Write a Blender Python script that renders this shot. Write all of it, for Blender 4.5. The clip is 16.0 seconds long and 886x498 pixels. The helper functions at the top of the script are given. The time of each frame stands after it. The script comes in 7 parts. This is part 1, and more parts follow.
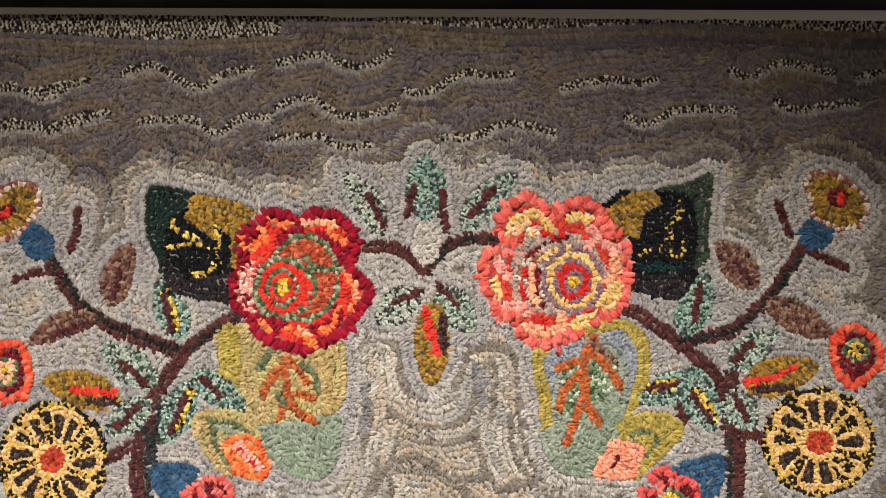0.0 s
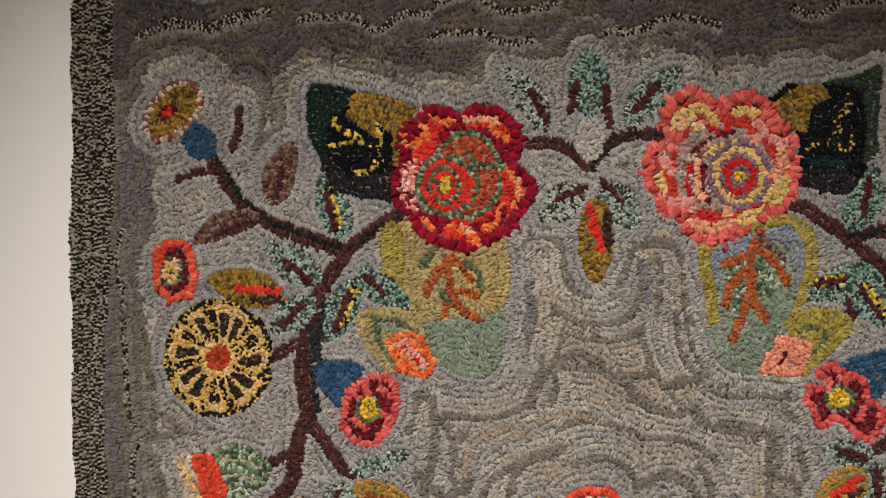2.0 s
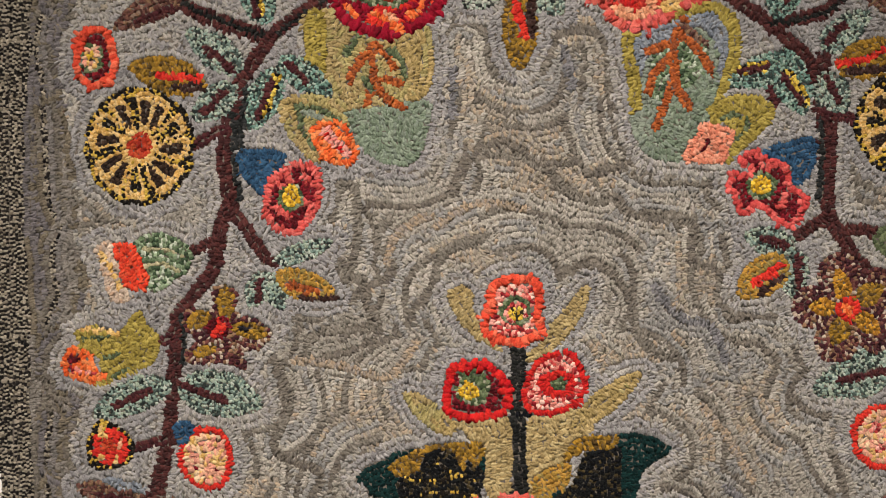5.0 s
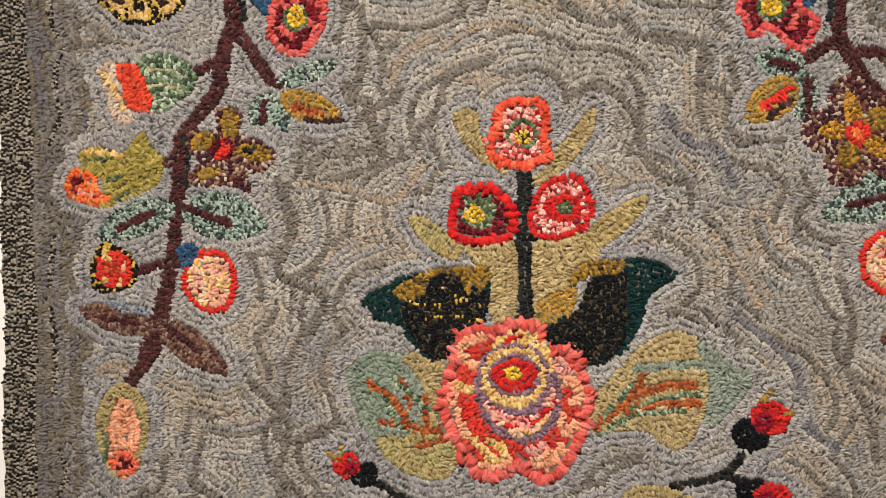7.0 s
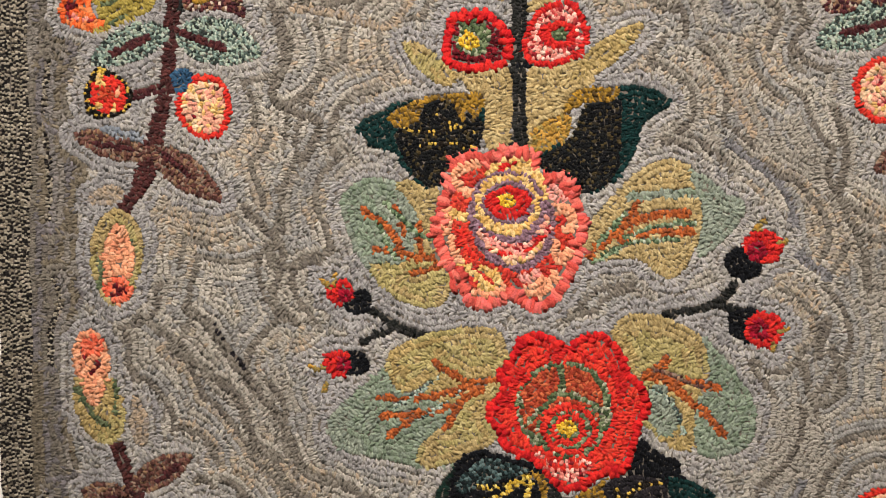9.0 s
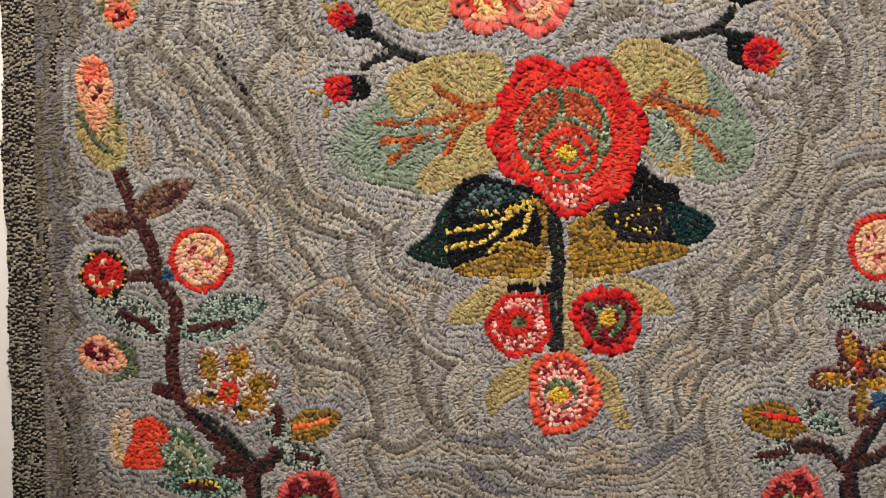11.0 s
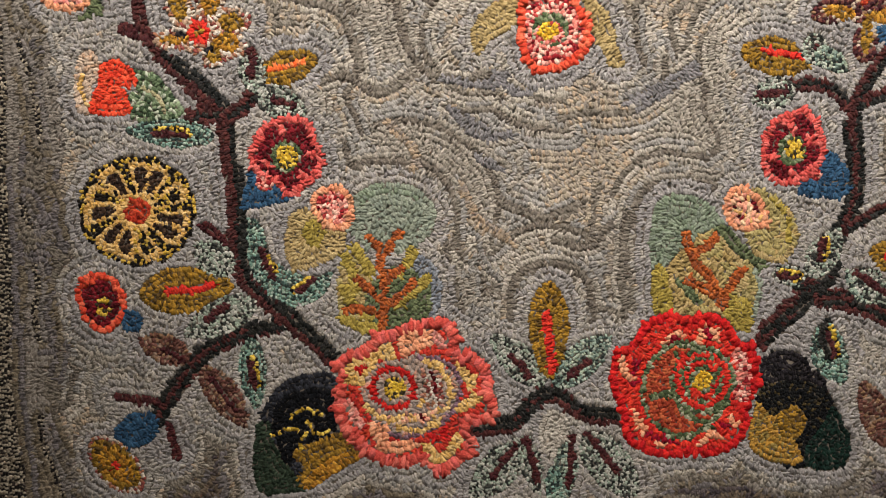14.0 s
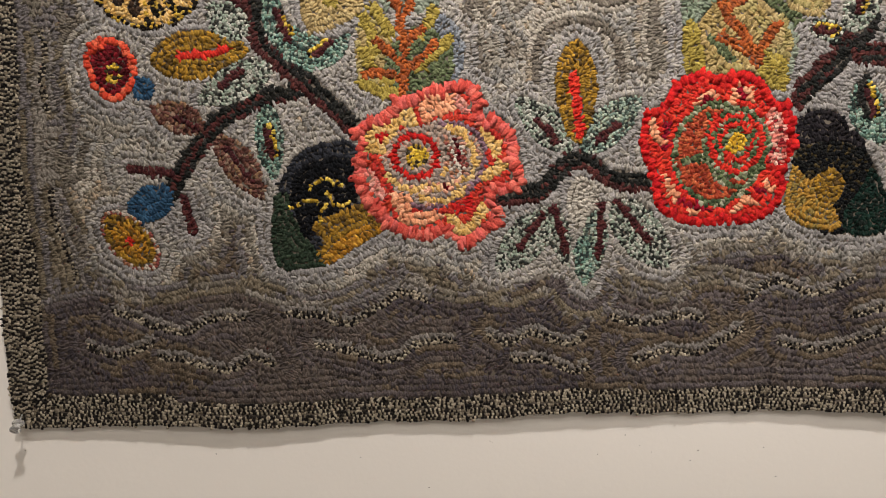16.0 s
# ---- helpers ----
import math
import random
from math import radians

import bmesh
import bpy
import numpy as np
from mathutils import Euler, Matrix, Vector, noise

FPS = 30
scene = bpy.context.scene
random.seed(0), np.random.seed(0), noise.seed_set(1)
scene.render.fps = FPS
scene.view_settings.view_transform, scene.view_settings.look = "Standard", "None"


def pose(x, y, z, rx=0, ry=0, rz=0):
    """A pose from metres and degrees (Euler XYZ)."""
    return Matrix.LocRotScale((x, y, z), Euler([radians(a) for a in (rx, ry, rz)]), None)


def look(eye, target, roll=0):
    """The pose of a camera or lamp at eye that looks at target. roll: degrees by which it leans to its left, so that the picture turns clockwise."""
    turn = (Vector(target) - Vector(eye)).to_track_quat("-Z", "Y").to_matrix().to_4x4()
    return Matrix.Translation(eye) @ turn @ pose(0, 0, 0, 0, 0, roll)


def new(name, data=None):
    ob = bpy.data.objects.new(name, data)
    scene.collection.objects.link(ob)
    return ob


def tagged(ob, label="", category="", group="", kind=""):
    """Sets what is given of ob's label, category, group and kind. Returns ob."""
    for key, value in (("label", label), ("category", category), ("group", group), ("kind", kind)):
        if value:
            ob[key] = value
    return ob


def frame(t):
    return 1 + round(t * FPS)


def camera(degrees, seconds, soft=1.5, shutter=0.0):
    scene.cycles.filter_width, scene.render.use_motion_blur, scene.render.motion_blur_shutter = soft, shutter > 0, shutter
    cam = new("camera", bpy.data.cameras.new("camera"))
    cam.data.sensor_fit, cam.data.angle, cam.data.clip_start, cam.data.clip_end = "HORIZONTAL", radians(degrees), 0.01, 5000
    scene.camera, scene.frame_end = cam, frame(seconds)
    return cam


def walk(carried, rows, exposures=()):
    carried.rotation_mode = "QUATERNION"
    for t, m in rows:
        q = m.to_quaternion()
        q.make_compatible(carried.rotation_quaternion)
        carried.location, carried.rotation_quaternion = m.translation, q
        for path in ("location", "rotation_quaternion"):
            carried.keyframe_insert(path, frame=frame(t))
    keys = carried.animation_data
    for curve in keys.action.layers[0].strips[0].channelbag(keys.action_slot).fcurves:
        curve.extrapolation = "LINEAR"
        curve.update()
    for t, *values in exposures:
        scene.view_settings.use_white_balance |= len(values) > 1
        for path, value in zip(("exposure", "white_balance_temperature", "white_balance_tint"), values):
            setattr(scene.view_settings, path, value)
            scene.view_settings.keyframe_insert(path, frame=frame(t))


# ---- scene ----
# ---- camera and walk ----
cam = camera(70.0, 16.0, soft=0.6)
PATH = [
    (0, 0.0173, -0.5650, 0.0070, -0.04, 0.97, 0.18),
    (0.5, -0.0316, -0.5660, 0.0044, 0.23, 0.60, -0.07),
    (1, -0.0956, -0.5661, -0.0178, 0.62, 0.66, -0.29),
    (1.5, -0.1314, -0.5638, -0.0505, 0.74, 0.43, -0.30),
    (2, -0.1199, -0.5614, -0.0768, 0.84, 0.14, -0.17),
    (2.5, -0.0886, -0.5608, -0.0974, 0.62, 0.16, -0.12),
    (3, -0.0706, -0.5603, -0.1255, 0.41, 0.05, -0.19),
    (3.2, -0.0697, -0.5602, -0.1386, 0.31, 0.03, -0.28),
    (5.5, -0.0571, -0.5575, -0.3004, 0.20, -0.48, -0.04),
    (6, -0.0602, -0.5558, -0.3426, 0.25, -0.51, -0.04),
    (6.5, -0.0634, -0.5557, -0.3768, 0.28, -0.83, 0.02),
    (7, -0.0618, -0.5564, -0.4096, 0.35, -1.16, 0.17),
    (7.5, -0.0571, -0.5565, -0.4443, 0.28, -1.59, 0.33),
    (8, -0.0571, -0.5559, -0.4824, 0.13, -1.77, 0.43),
    (8.2, -0.0576, -0.5554, -0.4980, 0.17, -1.74, 0.46),
    (10.3, -0.0515, -0.5706, -0.6973, 0.41, -1.52, 0.34),
    (10.5, -0.0507, -0.5706, -0.7279, 0.43, -1.58, 0.34),
    (11, -0.0562, -0.5711, -0.8037, 0.15, -1.75, 0.48),
    (11.5, -0.0604, -0.5694, -0.8669, 0.12, -2.32, 0.56),
    (12, -0.0590, -0.5673, -0.9198, 0.08, -2.61, 0.62),
    (12.5, -0.0502, -0.5643, -0.9698, -0.04, -2.79, 0.63),
    (13, -0.0422, -0.5594, -1.0188, -0.22, -2.93, 0.44),
    (13.5, -0.0385, -0.5580, -1.0644, -0.15, -3.10, 0.18),
    (14, -0.0429, -0.5540, -1.1115, -0.14, -3.15, -0.02),
    (14.5, -0.0506, -0.5510, -1.1577, -0.11, -3.25, -0.32),
    (15, -0.0534, -0.5474, -1.2083, 0.01, -3.34, -0.62),
    (15.5, -0.0585, -0.5461, -1.2594, 0.03, -3.53, -0.79),
    (16, -0.0635, -0.5456, -1.3075, -0.07, -4.12, -0.89),
]
EXPOSURE = [(0.0, 0.20), (0.5, 0.15), (1.0, -0.32), (1.5, -0.70), (2.0, -0.66), (3.0, -0.59), (5.5, -0.32), (6.5, -0.22), (8.0, -0.09), (10.5, 0.08), (11.5, 0.10), (12.5, 0.25), (13.0, 0.44), (13.5, 0.54), (14.5, 0.66), (16.0, 0.83)]
Z0 = 1.70          # height of the middle of the upper spray over the floor
walk(cam, [(t, pose(x, y, Z0 + z, 90 + p, -r, w)) for t, x, y, z, w, p, r in PATH],
     exposures=EXPOSURE)

# ---- light ----
world = bpy.data.worlds.new("room_air")
scene.world = world
world.use_nodes = True
world.node_tree.nodes["Background"].inputs[0].default_value = (1.0, 0.93, 0.84, 1)
world.node_tree.nodes["Background"].inputs[1].default_value = 0.0


def spot(name, eye, target, watts, size, cone, blend, colour):
    data = bpy.data.lights.new(name, "SPOT")
    data.energy, data.shadow_soft_size, data.spot_size, data.spot_blend, data.color = watts, size, radians(cone), blend, colour
    ob = new(name, data)
    ob.matrix_world = look(eye, target)
    return ob


WARM = (1.0, 0.93, 0.895)
spot("track_spot", (-1.00, -2.20, 2.90), (-0.06, 0.0, 1.285), 560, 0.08, 30.6, 1.0, WARM)
spot("track_spot", (0.30, -1.18, 2.90), (0.085, 0.0, 0.39), 158, 0.07, 52.8, 1.0, WARM)
# broad unseen fill, added to raise the room's ambient light; no actual fitting
fill = bpy.data.lights.new("room_fill_light", "AREA")
fill.shape, fill.size, fill.size_y, fill.energy, fill.color = "RECTANGLE", 1.2, 0.6, 30, WARM
new("room_fill_light", fill).matrix_world = look((0.3, -3.2, 2.96), (0.3, -3.19, 0.0))


# ---- materials ----
def lin(c):
    return c / 12.92 if c <= 0.04045 else ((c + 0.055) / 1.055) ** 2.4


GAIN = (1.0, 1.0, 1.0)


def rgb(code):
    """A colour code as a linear colour."""
    return tuple(lin(int(code[i:i + 2], 16) / 255) * g for i, g in zip((0, 2, 4), GAIN)) + (1.0,)


def node(tree, kind, **inputs):
    n = tree.nodes.new(kind)
    for k, v in inputs.items():
        n.inputs[k.replace("_", " ")].default_value = v
    return n


def fresh(name):
    m = bpy.data.materials.new(name)
    m.use_nodes = True
    t = m.node_tree
    return m, t, t.nodes["Principled BSDF"]


def wool(name, shades, mottle=0.34, patch=(60.0, 60.0), sheen=0.02):
    """Hand-cut wool: every loop takes one of the shades, with soft mottling and a fine fibre relief."""
    m, t, b = fresh(name)
    geo = t.nodes.new("ShaderNodeNewGeometry")
    ramp = t.nodes.new("ShaderNodeValToRGB")
    ramp.color_ramp.interpolation = "CONSTANT"
    els = ramp.color_ramp.elements
    while len(els) < len(shades):
        els.new(0.5)
    for i, s in enumerate(shades):
        els[i].position, els[i].color = i / len(shades), rgb(s)
    t.links.new(geo.outputs["Random Per Island"], ramp.inputs[0])
    co = t.nodes.new("ShaderNodeTexCoord")
    mp = t.nodes.new("ShaderNodeMapping")
    mp.inputs["Scale"].default_value = (patch[0], 10, patch[1])
    t.links.new(co.outputs["Object"], mp.inputs[0])
    big = node(t, "ShaderNodeTexNoise", Scale=1.0, Detail=3.0)
    t.links.new(mp.outputs[0], big.inputs["Vector"])
    fine = node(t, "ShaderNodeTexNoise", Scale=1000.0, Detail=3.0, Roughness=0.8)
    t.links.new(co.outputs["Object"], fine.inputs["Vector"])
    add = t.nodes.new("ShaderNodeMath")
    add.operation = "MULTIPLY_ADD"
    t.links.new(fine.outputs[0], add.inputs[0])
    add.inputs[1].default_value = 2.2
    t.links.new(big.outputs[0], add.inputs[2])
    span = t.nodes.new("ShaderNodeMapRange")
    span.inputs["From Min"].default_value, span.inputs["From Max"].default_value = 1.1, 2.1
    span.inputs["To Min"].default_value, span.inputs["To Max"].default_value = 1 - mottle, 1 + mottle
    t.links.new(add.outputs[0], span.inputs[0])
    hsv = t.nodes.new("ShaderNodeHueSaturation")
    t.links.new(ramp.outputs[0], hsv.inputs["Color"])
    spread = t.nodes.new("ShaderNodeMath")
    spread.operation = "MULTIPLY"
    spread.inputs[1].default_value = 41.7
    t.links.new(geo.outputs["Random Per Island"], spread.inputs[0])
    part_of = t.nodes.new("ShaderNodeMath")
    part_of.operation = "FRACT"
    t.links.new(spread.outputs[0], part_of.inputs[0])
    tone = t.nodes.new("ShaderNodeMath")
    tone.operation = "MULTIPLY_ADD"
    tone.inputs[1].default_value, tone.inputs[2].default_value = 0.26, 0.87
    t.links.new(part_of.outputs[0], tone.inputs[0])
    both = t.nodes.new("ShaderNodeMath")
    both.operation = "MULTIPLY"
    t.links.new(tone.outputs[0], both.inputs[0])
    t.links.new(span.outputs[0], both.inputs[1])
    t.links.new(both.outputs[0], hsv.inputs["Value"])
    t.links.new(hsv.outputs[0], b.inputs["Base Color"])
    b.inputs["Roughness"].default_value = 0.9
    b.inputs["Specular IOR Level"].default_value = 0.06
    b.inputs["Sheen Weight"].default_value = sheen
    b.inputs["Sheen Roughness"].default_value = 0.5
    bump = node(t, "ShaderNodeBump", Strength=1.0, Distance=0.0016)
    t.links.new(fine.outputs[0], bump.inputs["Height"])
    t.links.new(bump.outputs[0], b.inputs["Normal"])
    return m


def plain(name, code, rough, scale, amount, relief=0.0, metal=0.0, stretch=(1, 1, 1)):
    m, t, b = fresh(name)
    co = t.nodes.new("ShaderNodeTexCoord")
    mp = t.nodes.new("ShaderNodeMapping")
    mp.inputs["Scale"].default_value = stretch
    t.links.new(co.outputs["Object"], mp.inputs[0])
    n1 = node(t, "ShaderNodeTexNoise", Scale=scale, Detail=6.0)
    n2 = node(t, "ShaderNodeTexNoise", Scale=scale * 0.06, Detail=3.0)
    for n in (n1, n2):
        t.links.new(mp.outputs[0], n.inputs["Vector"])
    add = t.nodes.new("ShaderNodeMath")
    add.operation = "ADD"
    t.links.new(n1.outputs[0], add.inputs[0])
    t.links.new(n2.outputs[0], add.inputs[1])
    span = t.nodes.new("ShaderNodeMapRange")
    span.inputs["From Min"].default_value, span.inputs["From Max"].default_value = 1.1, 2.1
    span.inputs["To Min"].default_value, span.inputs["To Max"].default_value = 1 - amount, 1 + amount
    t.links.new(add.outputs[0], span.inputs[0])
    hsv = t.nodes.new("ShaderNodeHueSaturation")
    hsv.inputs["Color"].default_value = rgb(code)
    t.links.new(span.outputs[0], hsv.inputs["Value"])
    t.links.new(hsv.outputs[0], b.inputs["Base Color"])
    b.inputs["Roughness"].default_value, b.inputs["Metallic"].default_value = rough, metal
    if relief:
        bump = node(t, "ShaderNodeBump", Strength=0.3, Distance=relief)
        t.links.new(n1.outputs[0], bump.inputs["Height"])
        t.links.new(bump.outputs[0], b.inputs["Normal"])
    return m


WOOL = {}
GROUND_WOOLS = ("field", "side", "band", "halo", "shadow", "slate", "light", "warm")     # hooked in broad rows
FINE = ("field", "side", "band", "halo", "shadow", "slate", "light", "warm", "tweed", "black")     # cut in narrow strips


def dye(name, shades, width=6.0, pitch=3.6, height=3.4, **more):
    """A wool and how it is hooked: the width of a row, the step from loop to loop and the loops' height, in mm."""
    fine = "fleck" in name or "mint" in name or name.split("_")[0] in FINE
    broad = name.split("_")[0] in GROUND_WOOLS
    WOOL[name] = (wool("wool_" + name, shades.split(), **more), width * (0.95 if broad else 0.80 if fine else 0.84), pitch * (0.61 if broad else 0.70 if fine else 0.65), height)


dye("tweed", "1d1a17 262220 171513 332e29", 3.1, 2.7, 2.2, mottle=0.1)
dye("tweed_light", "aaa08c 968c79 a09582 b2a792 7a705f", 3.1, 2.7, 2.2, mottle=0.1)
dye("band", "5e544d 675c55 574f4a 635952 514946", 5.6, 3.4, 2.6, patch=(9.0, 60.0))
dye("band_plum", "5e5654 665d5b 575050 5c5453", 5.6, 3.4, 2.6, patch=(9.0, 60.0))
dye("band_brown", "685b4c 615546 706353 5d5246", 5.6, 3.4, 2.6, patch=(9.0, 60.0))
dye("band_dark", "4f4646 59504c 494346 524a48", 5.6, 3.4, 2.6, patch=(9.0, 60.0))
dye("field", "9b9486 928b7e a49c8f 958f83", 5.4, 3.4, 2.5, patch=(14.0, 14.0))
dye("field_cool", "95918a 8d8a82 9c9890 898680", 5.4, 3.4, 2.5, patch=(14.0, 14.0))
dye("field_pale", "aaa395 b0a89b a19a8d a59e8f", 5.4, 3.4, 2.5, patch=(14.0, 14.0))
dye("field_warm", "9e9382 988d7d a39884 938b80 aa977f", 5.4, 3.4, 2.5, patch=(14.0, 14.0))
dye("halo", "9f9a90 a8a297 948f88 a09b96", 5.6, 3.3, 2.6)
dye("halo_cool", "95918c 9c9893 8b8784", 5.6, 3.3, 2.6)
dye("shadow_soft", "7b7468 837c70 726b60", 5.5, 3.3, 2.6)
dye("khaki_green", "a39560 998c58 ab9d6a", 5.8, 3.6, 2.8)
dye("khaki_dull", "a48f60 9a8558 ad996a", 5.8, 3.6, 2.8)
dye("sage_pale", "858d7b 8d9483 7d8677", 5.8, 3.6, 2.8)
dye("shadow_grey", "726a5f 7a7266 6a635a", 5.5, 3.3, 2.6)
dye("slate_grey", "797676 72706f 827f7e", 5.5, 3.3, 2.6)
dye("light_grey", "7f7972 867f78 76716b", 5.2, 3.3, 2.6)
dye("warm_grey", "a3927c 9b8d7b ab967c 968b7f", 5.0, 3.3, 2.6)
dye("crimson", "8e1226 7e0e20 9c162b 73101e", 6.5, 3.6, 2.8)
dye("deep_red", "6e1a22 5a1419 841f27 4a1216", 5.0, 3.4, 2.8)
dye("red", "bd2420 c92c24 ae1e1f", 6.5, 3.6, 2.8)
dye("scarlet", "cf3226 c42a24 d83e2c", 6.5, 3.6, 2.8)
dye("orange", "e56f38 de5b2a ea8850", 6.0, 3.8, 2.8)
dye("coral", "d05a52 c44c45 da6b62", 7.0, 4.0)
dye("bright_coral", "de6648 d4583e e67c5e", 6.5, 3.8, 2.8)
dye("peach", "e09a72 d88c68 e6a882", 6.5, 4.2)
dye("pink", "de8f82 d47b6e e6a496 dc9a84", 6.0, 3.8, 2.8)
dye("pink_fleck", "e8a292 d77f70 8a2328 f2c3ae b94440", 4.6, 3.4, 2.8)
dye("cream_pink", "e2b48e dd9e82 e6c49c d8907a dcae6a", 6.0, 4.2)
dye("yellow", "d9b06a cfa258 e2bf80", 6.0, 3.8, 2.8)
dye("bright_yellow", "dcae30 e6bf45 c99a26", 4.5, 3.4)
dye("gold", "bd872a a8752a c79538 74551f 9a6a24", 5.5, 3.3, 2.8)
dye("olive_gold", "8f6e28 7d6026 a87f2c 5a4522 97732a", 5.5, 3.3, 2.8)
dye("amber", "ad8236 9c7a35 b98d40 8f7a42", 5.5, 3.3, 2.8)
dye("khaki", "ab9460 a08a57 b59e6c 988352", 6.0, 3.6, 2.8)
dye("pale_khaki", "ab9566 a08a5c b39f70", 6.0, 3.6, 2.8)
dye("mustard", "9c8a40 8f7e3a aa984c", 6.0, 3.6, 2.8)
dye("sage", "7c8872 727f69 87927d 7b8574", 6.0, 3.6, 2.8)
dye("moss", "5d6748 6c7553 4f5a3e", 5.5, 3.4, 2.8)
dye("mint", "7d9d8f 688677 a4b4a4 2f3a36 8aa28e 3f524b", 3.2, 2.7, height=2.3)
dye("pale_mint", "96a897 7d9185 b0b8a8 2f3632 9da993 4c5a52", 3.2, 2.7, height=2.3)
dye("fleck_leaf", "b2b3a6 8a9184 282a27 97a593 bcbcb0 3d403b", 3.2, 2.7, height=2.3)
dye("teal_dark", "0f2b29 0c2422 153330", 5.5, 3.4, 2.8)
dye("dark_green", "12271f 0f211b 182e26 1c2520", 5.5, 3.4, 2.8)
dye("forest", "2d3a2c 263226 364233", 5.5, 3.4, 2.8)
dye("black", "0d0f12 0a0b0d 131417", 5.5, 3.4, 2.8)
dye("charcoal", "221f22 2a2628 191719", 5.5, 3.4, 2.8)
dye("black_fleck", "0f1113 161817 131415 2a251b 0d0f10 1c1d1b 111211 4a3f27 121313", 3.8, 3.0)
dye("yellow_fleck", "d4b23f e0c256 181512 a8882c", 4.2, 3.1, 2.8)
dye("black_yellow", "1b1712 c09c3a 241e16 15120e 1f1a14 d0ae4c", 3.4, 2.8)
dye("dark_brown", "3b2720 46302a 30201b", 5.0, 3.4, 2.8)
dye("brown", "6c4a3c 5c3a32 86684e 704c42 4a2e28 8a7260", 5.0, 3.3, 2.8)
dye("maroon", "4a2426 3f1f21 552c2a", 5.2, 3.4, 2.8)
dye("stem", "4c2826 562f2b 402220 492a28 38201f", 6.0, 3.6, 2.8)
dye("stem_dark", "1f201d 272723 181a18 2d2c2a", 5.5, 3.4, 2.8)
dye("stem_grey", "2c2d2c 353533 242624 1f211f", 5.5, 3.4, 2.8)
dye("blue", "2d4c66 27425a 365873", 6.0, 3.6, 2.8)
dye("seed_pale", "b3ac9f aaa396 bbb4a7", 5.4, 3.4, 2.8)
dye("green_fleck", "5d6e50 879877 3e4f38 b4bba4 6b7c5c", 4.8, 3.3, 2.8)
dye("mauve", "86666e 7b5c66 927480", 5.0, 3.4, 2.8)
dye("rust", "ad5a2a 9c4e26 bb6633 8a4a2a", 5.5, 3.4, 2.8)
dye("plum_fleck", "52292b 6e423a b8a590 46262a 8a6a50 3d2023", 4.2, 3.4)
dye("blue_grey", "84898e 787e85 8f9396", 5.5, 3.4, 2.8)
dye("white_fleck", "b9a898 8a4a42 d0c4b4 9c6a50", 4.0, 3.1, 2.8)

dye("rim_coral", "cf584b c24a40 dc6d5e d4625a", 11.6, 5.8)
dye("scarlet_bright", "e0472c d43c26 e8583a", 5.5, 3.6, 2.8)
dye("cream_grey", "c4ad96 b7a28e d0baa2 c2a184", 5.5, 3.6, 2.8)
dye("cream_green", "a9a37c 9a9670 b8ae8a", 4.6, 3.4, 2.8)
dye("rim_rose", "cc4f4a c04440 d8625a", 6.0, 4.9)
dye("salmon", "dc8a6c d27c60 e49a7c", 5.5, 3.8, 2.8)
dye("coral_red", "bf3a2d b3322a c9442f", 5.5, 3.8, 2.8)
dye("rim_orange", "dc5238 d0452f e66a4c", 9.0, 4.9)
dye("rim_fleck", "c9b8a4 8a4a42 d0c4b4 9c6a50 b99a80", 5.5, 3.2)
dye("rim_crimson", "8e1226 7e0e20 9c162b 73101e", 11.0, 5.6)
dye("rim_red", "c11f1f cb2823 b21a1e", 10.5, 5.6)
dye("green_ring", "6f7a58 4b5a3a a3a288 5d6b48 8b8f70 3f4c33", 4.6, 3.6, 2.8)
dye("terracotta_fleck", "a4432a b55433 8d3622 9c3c28 c0653f", 5.0, 3.4, 2.8)
dye("coral_grey", "a08f82 ad9686 94857a c08a74 8e8078", 5.2, 3.6, 2.8)
dye("yellow_heart", "d9b53a e2c050 3a3220 c79f2e dcb648", 4.0, 3.2, 2.8)
dye("charcoal_blue", "26272b 2e3036 1d1e22 34363c", 5.5, 3.4, 2.8)
dye("teal_fleck", "22302f 3f5352 1a2423 5c6f6c 141b1b", 4.4, 3.2, 2.8)
dye("yellow_streak", "cdaa3c dcc05c b8952f e2c96c 4a3d20", 4.4, 3.4, 2.8)
dye("brown_black", "3c2c22 2e221b 4a382b 241b16", 4.2, 3.2, 2.6)
dye("yellow_fine", "d9b06a cfa258 e2bf80", 4.4, 3.3, 2.6)
dye("red_heart", "a8341f b8432a 94291b c2512f", 5.0, 3.6, 2.8)
dye("side", "746c60 7b7367 6c655b 777063", 5.6, 3.4, 2.6)
dye("side_plum", "706a66 777170 686361", 5.6, 3.4, 2.6)
dye("side_brown", "776d5b 706655 7f7462 6b6253", 5.6, 3.4, 2.6)
dye("side_pale", "878076 8d867b 7f786e", 5.6, 3.4, 2.6)

# wools that share one ground, strip by strip
STRIPS = {"tweed": ("tweed_light",), "field": ("field_cool", "field_pale", "field_warm"), "band": ("band_plum", "band_brown", "band_dark"),
          "side": ("side_plum", "side_brown", "side_pale"), "halo": ("halo_cool",), "shadow_grey": ("shadow_soft",), "khaki": ("khaki_green", "khaki_dull"), "sage": ("sage_pale",)}

# ---- room ----
def mesh_object(name, bm, mat, parent=None, label=""):
    me = bpy.data.meshes.new(name)
    bm.to_mesh(me)
    bm.free()
    ob = new(name, me)
    me.materials.append(mat)
    ob.parent = parent
    if label:
        ob["label"] = label
    return ob


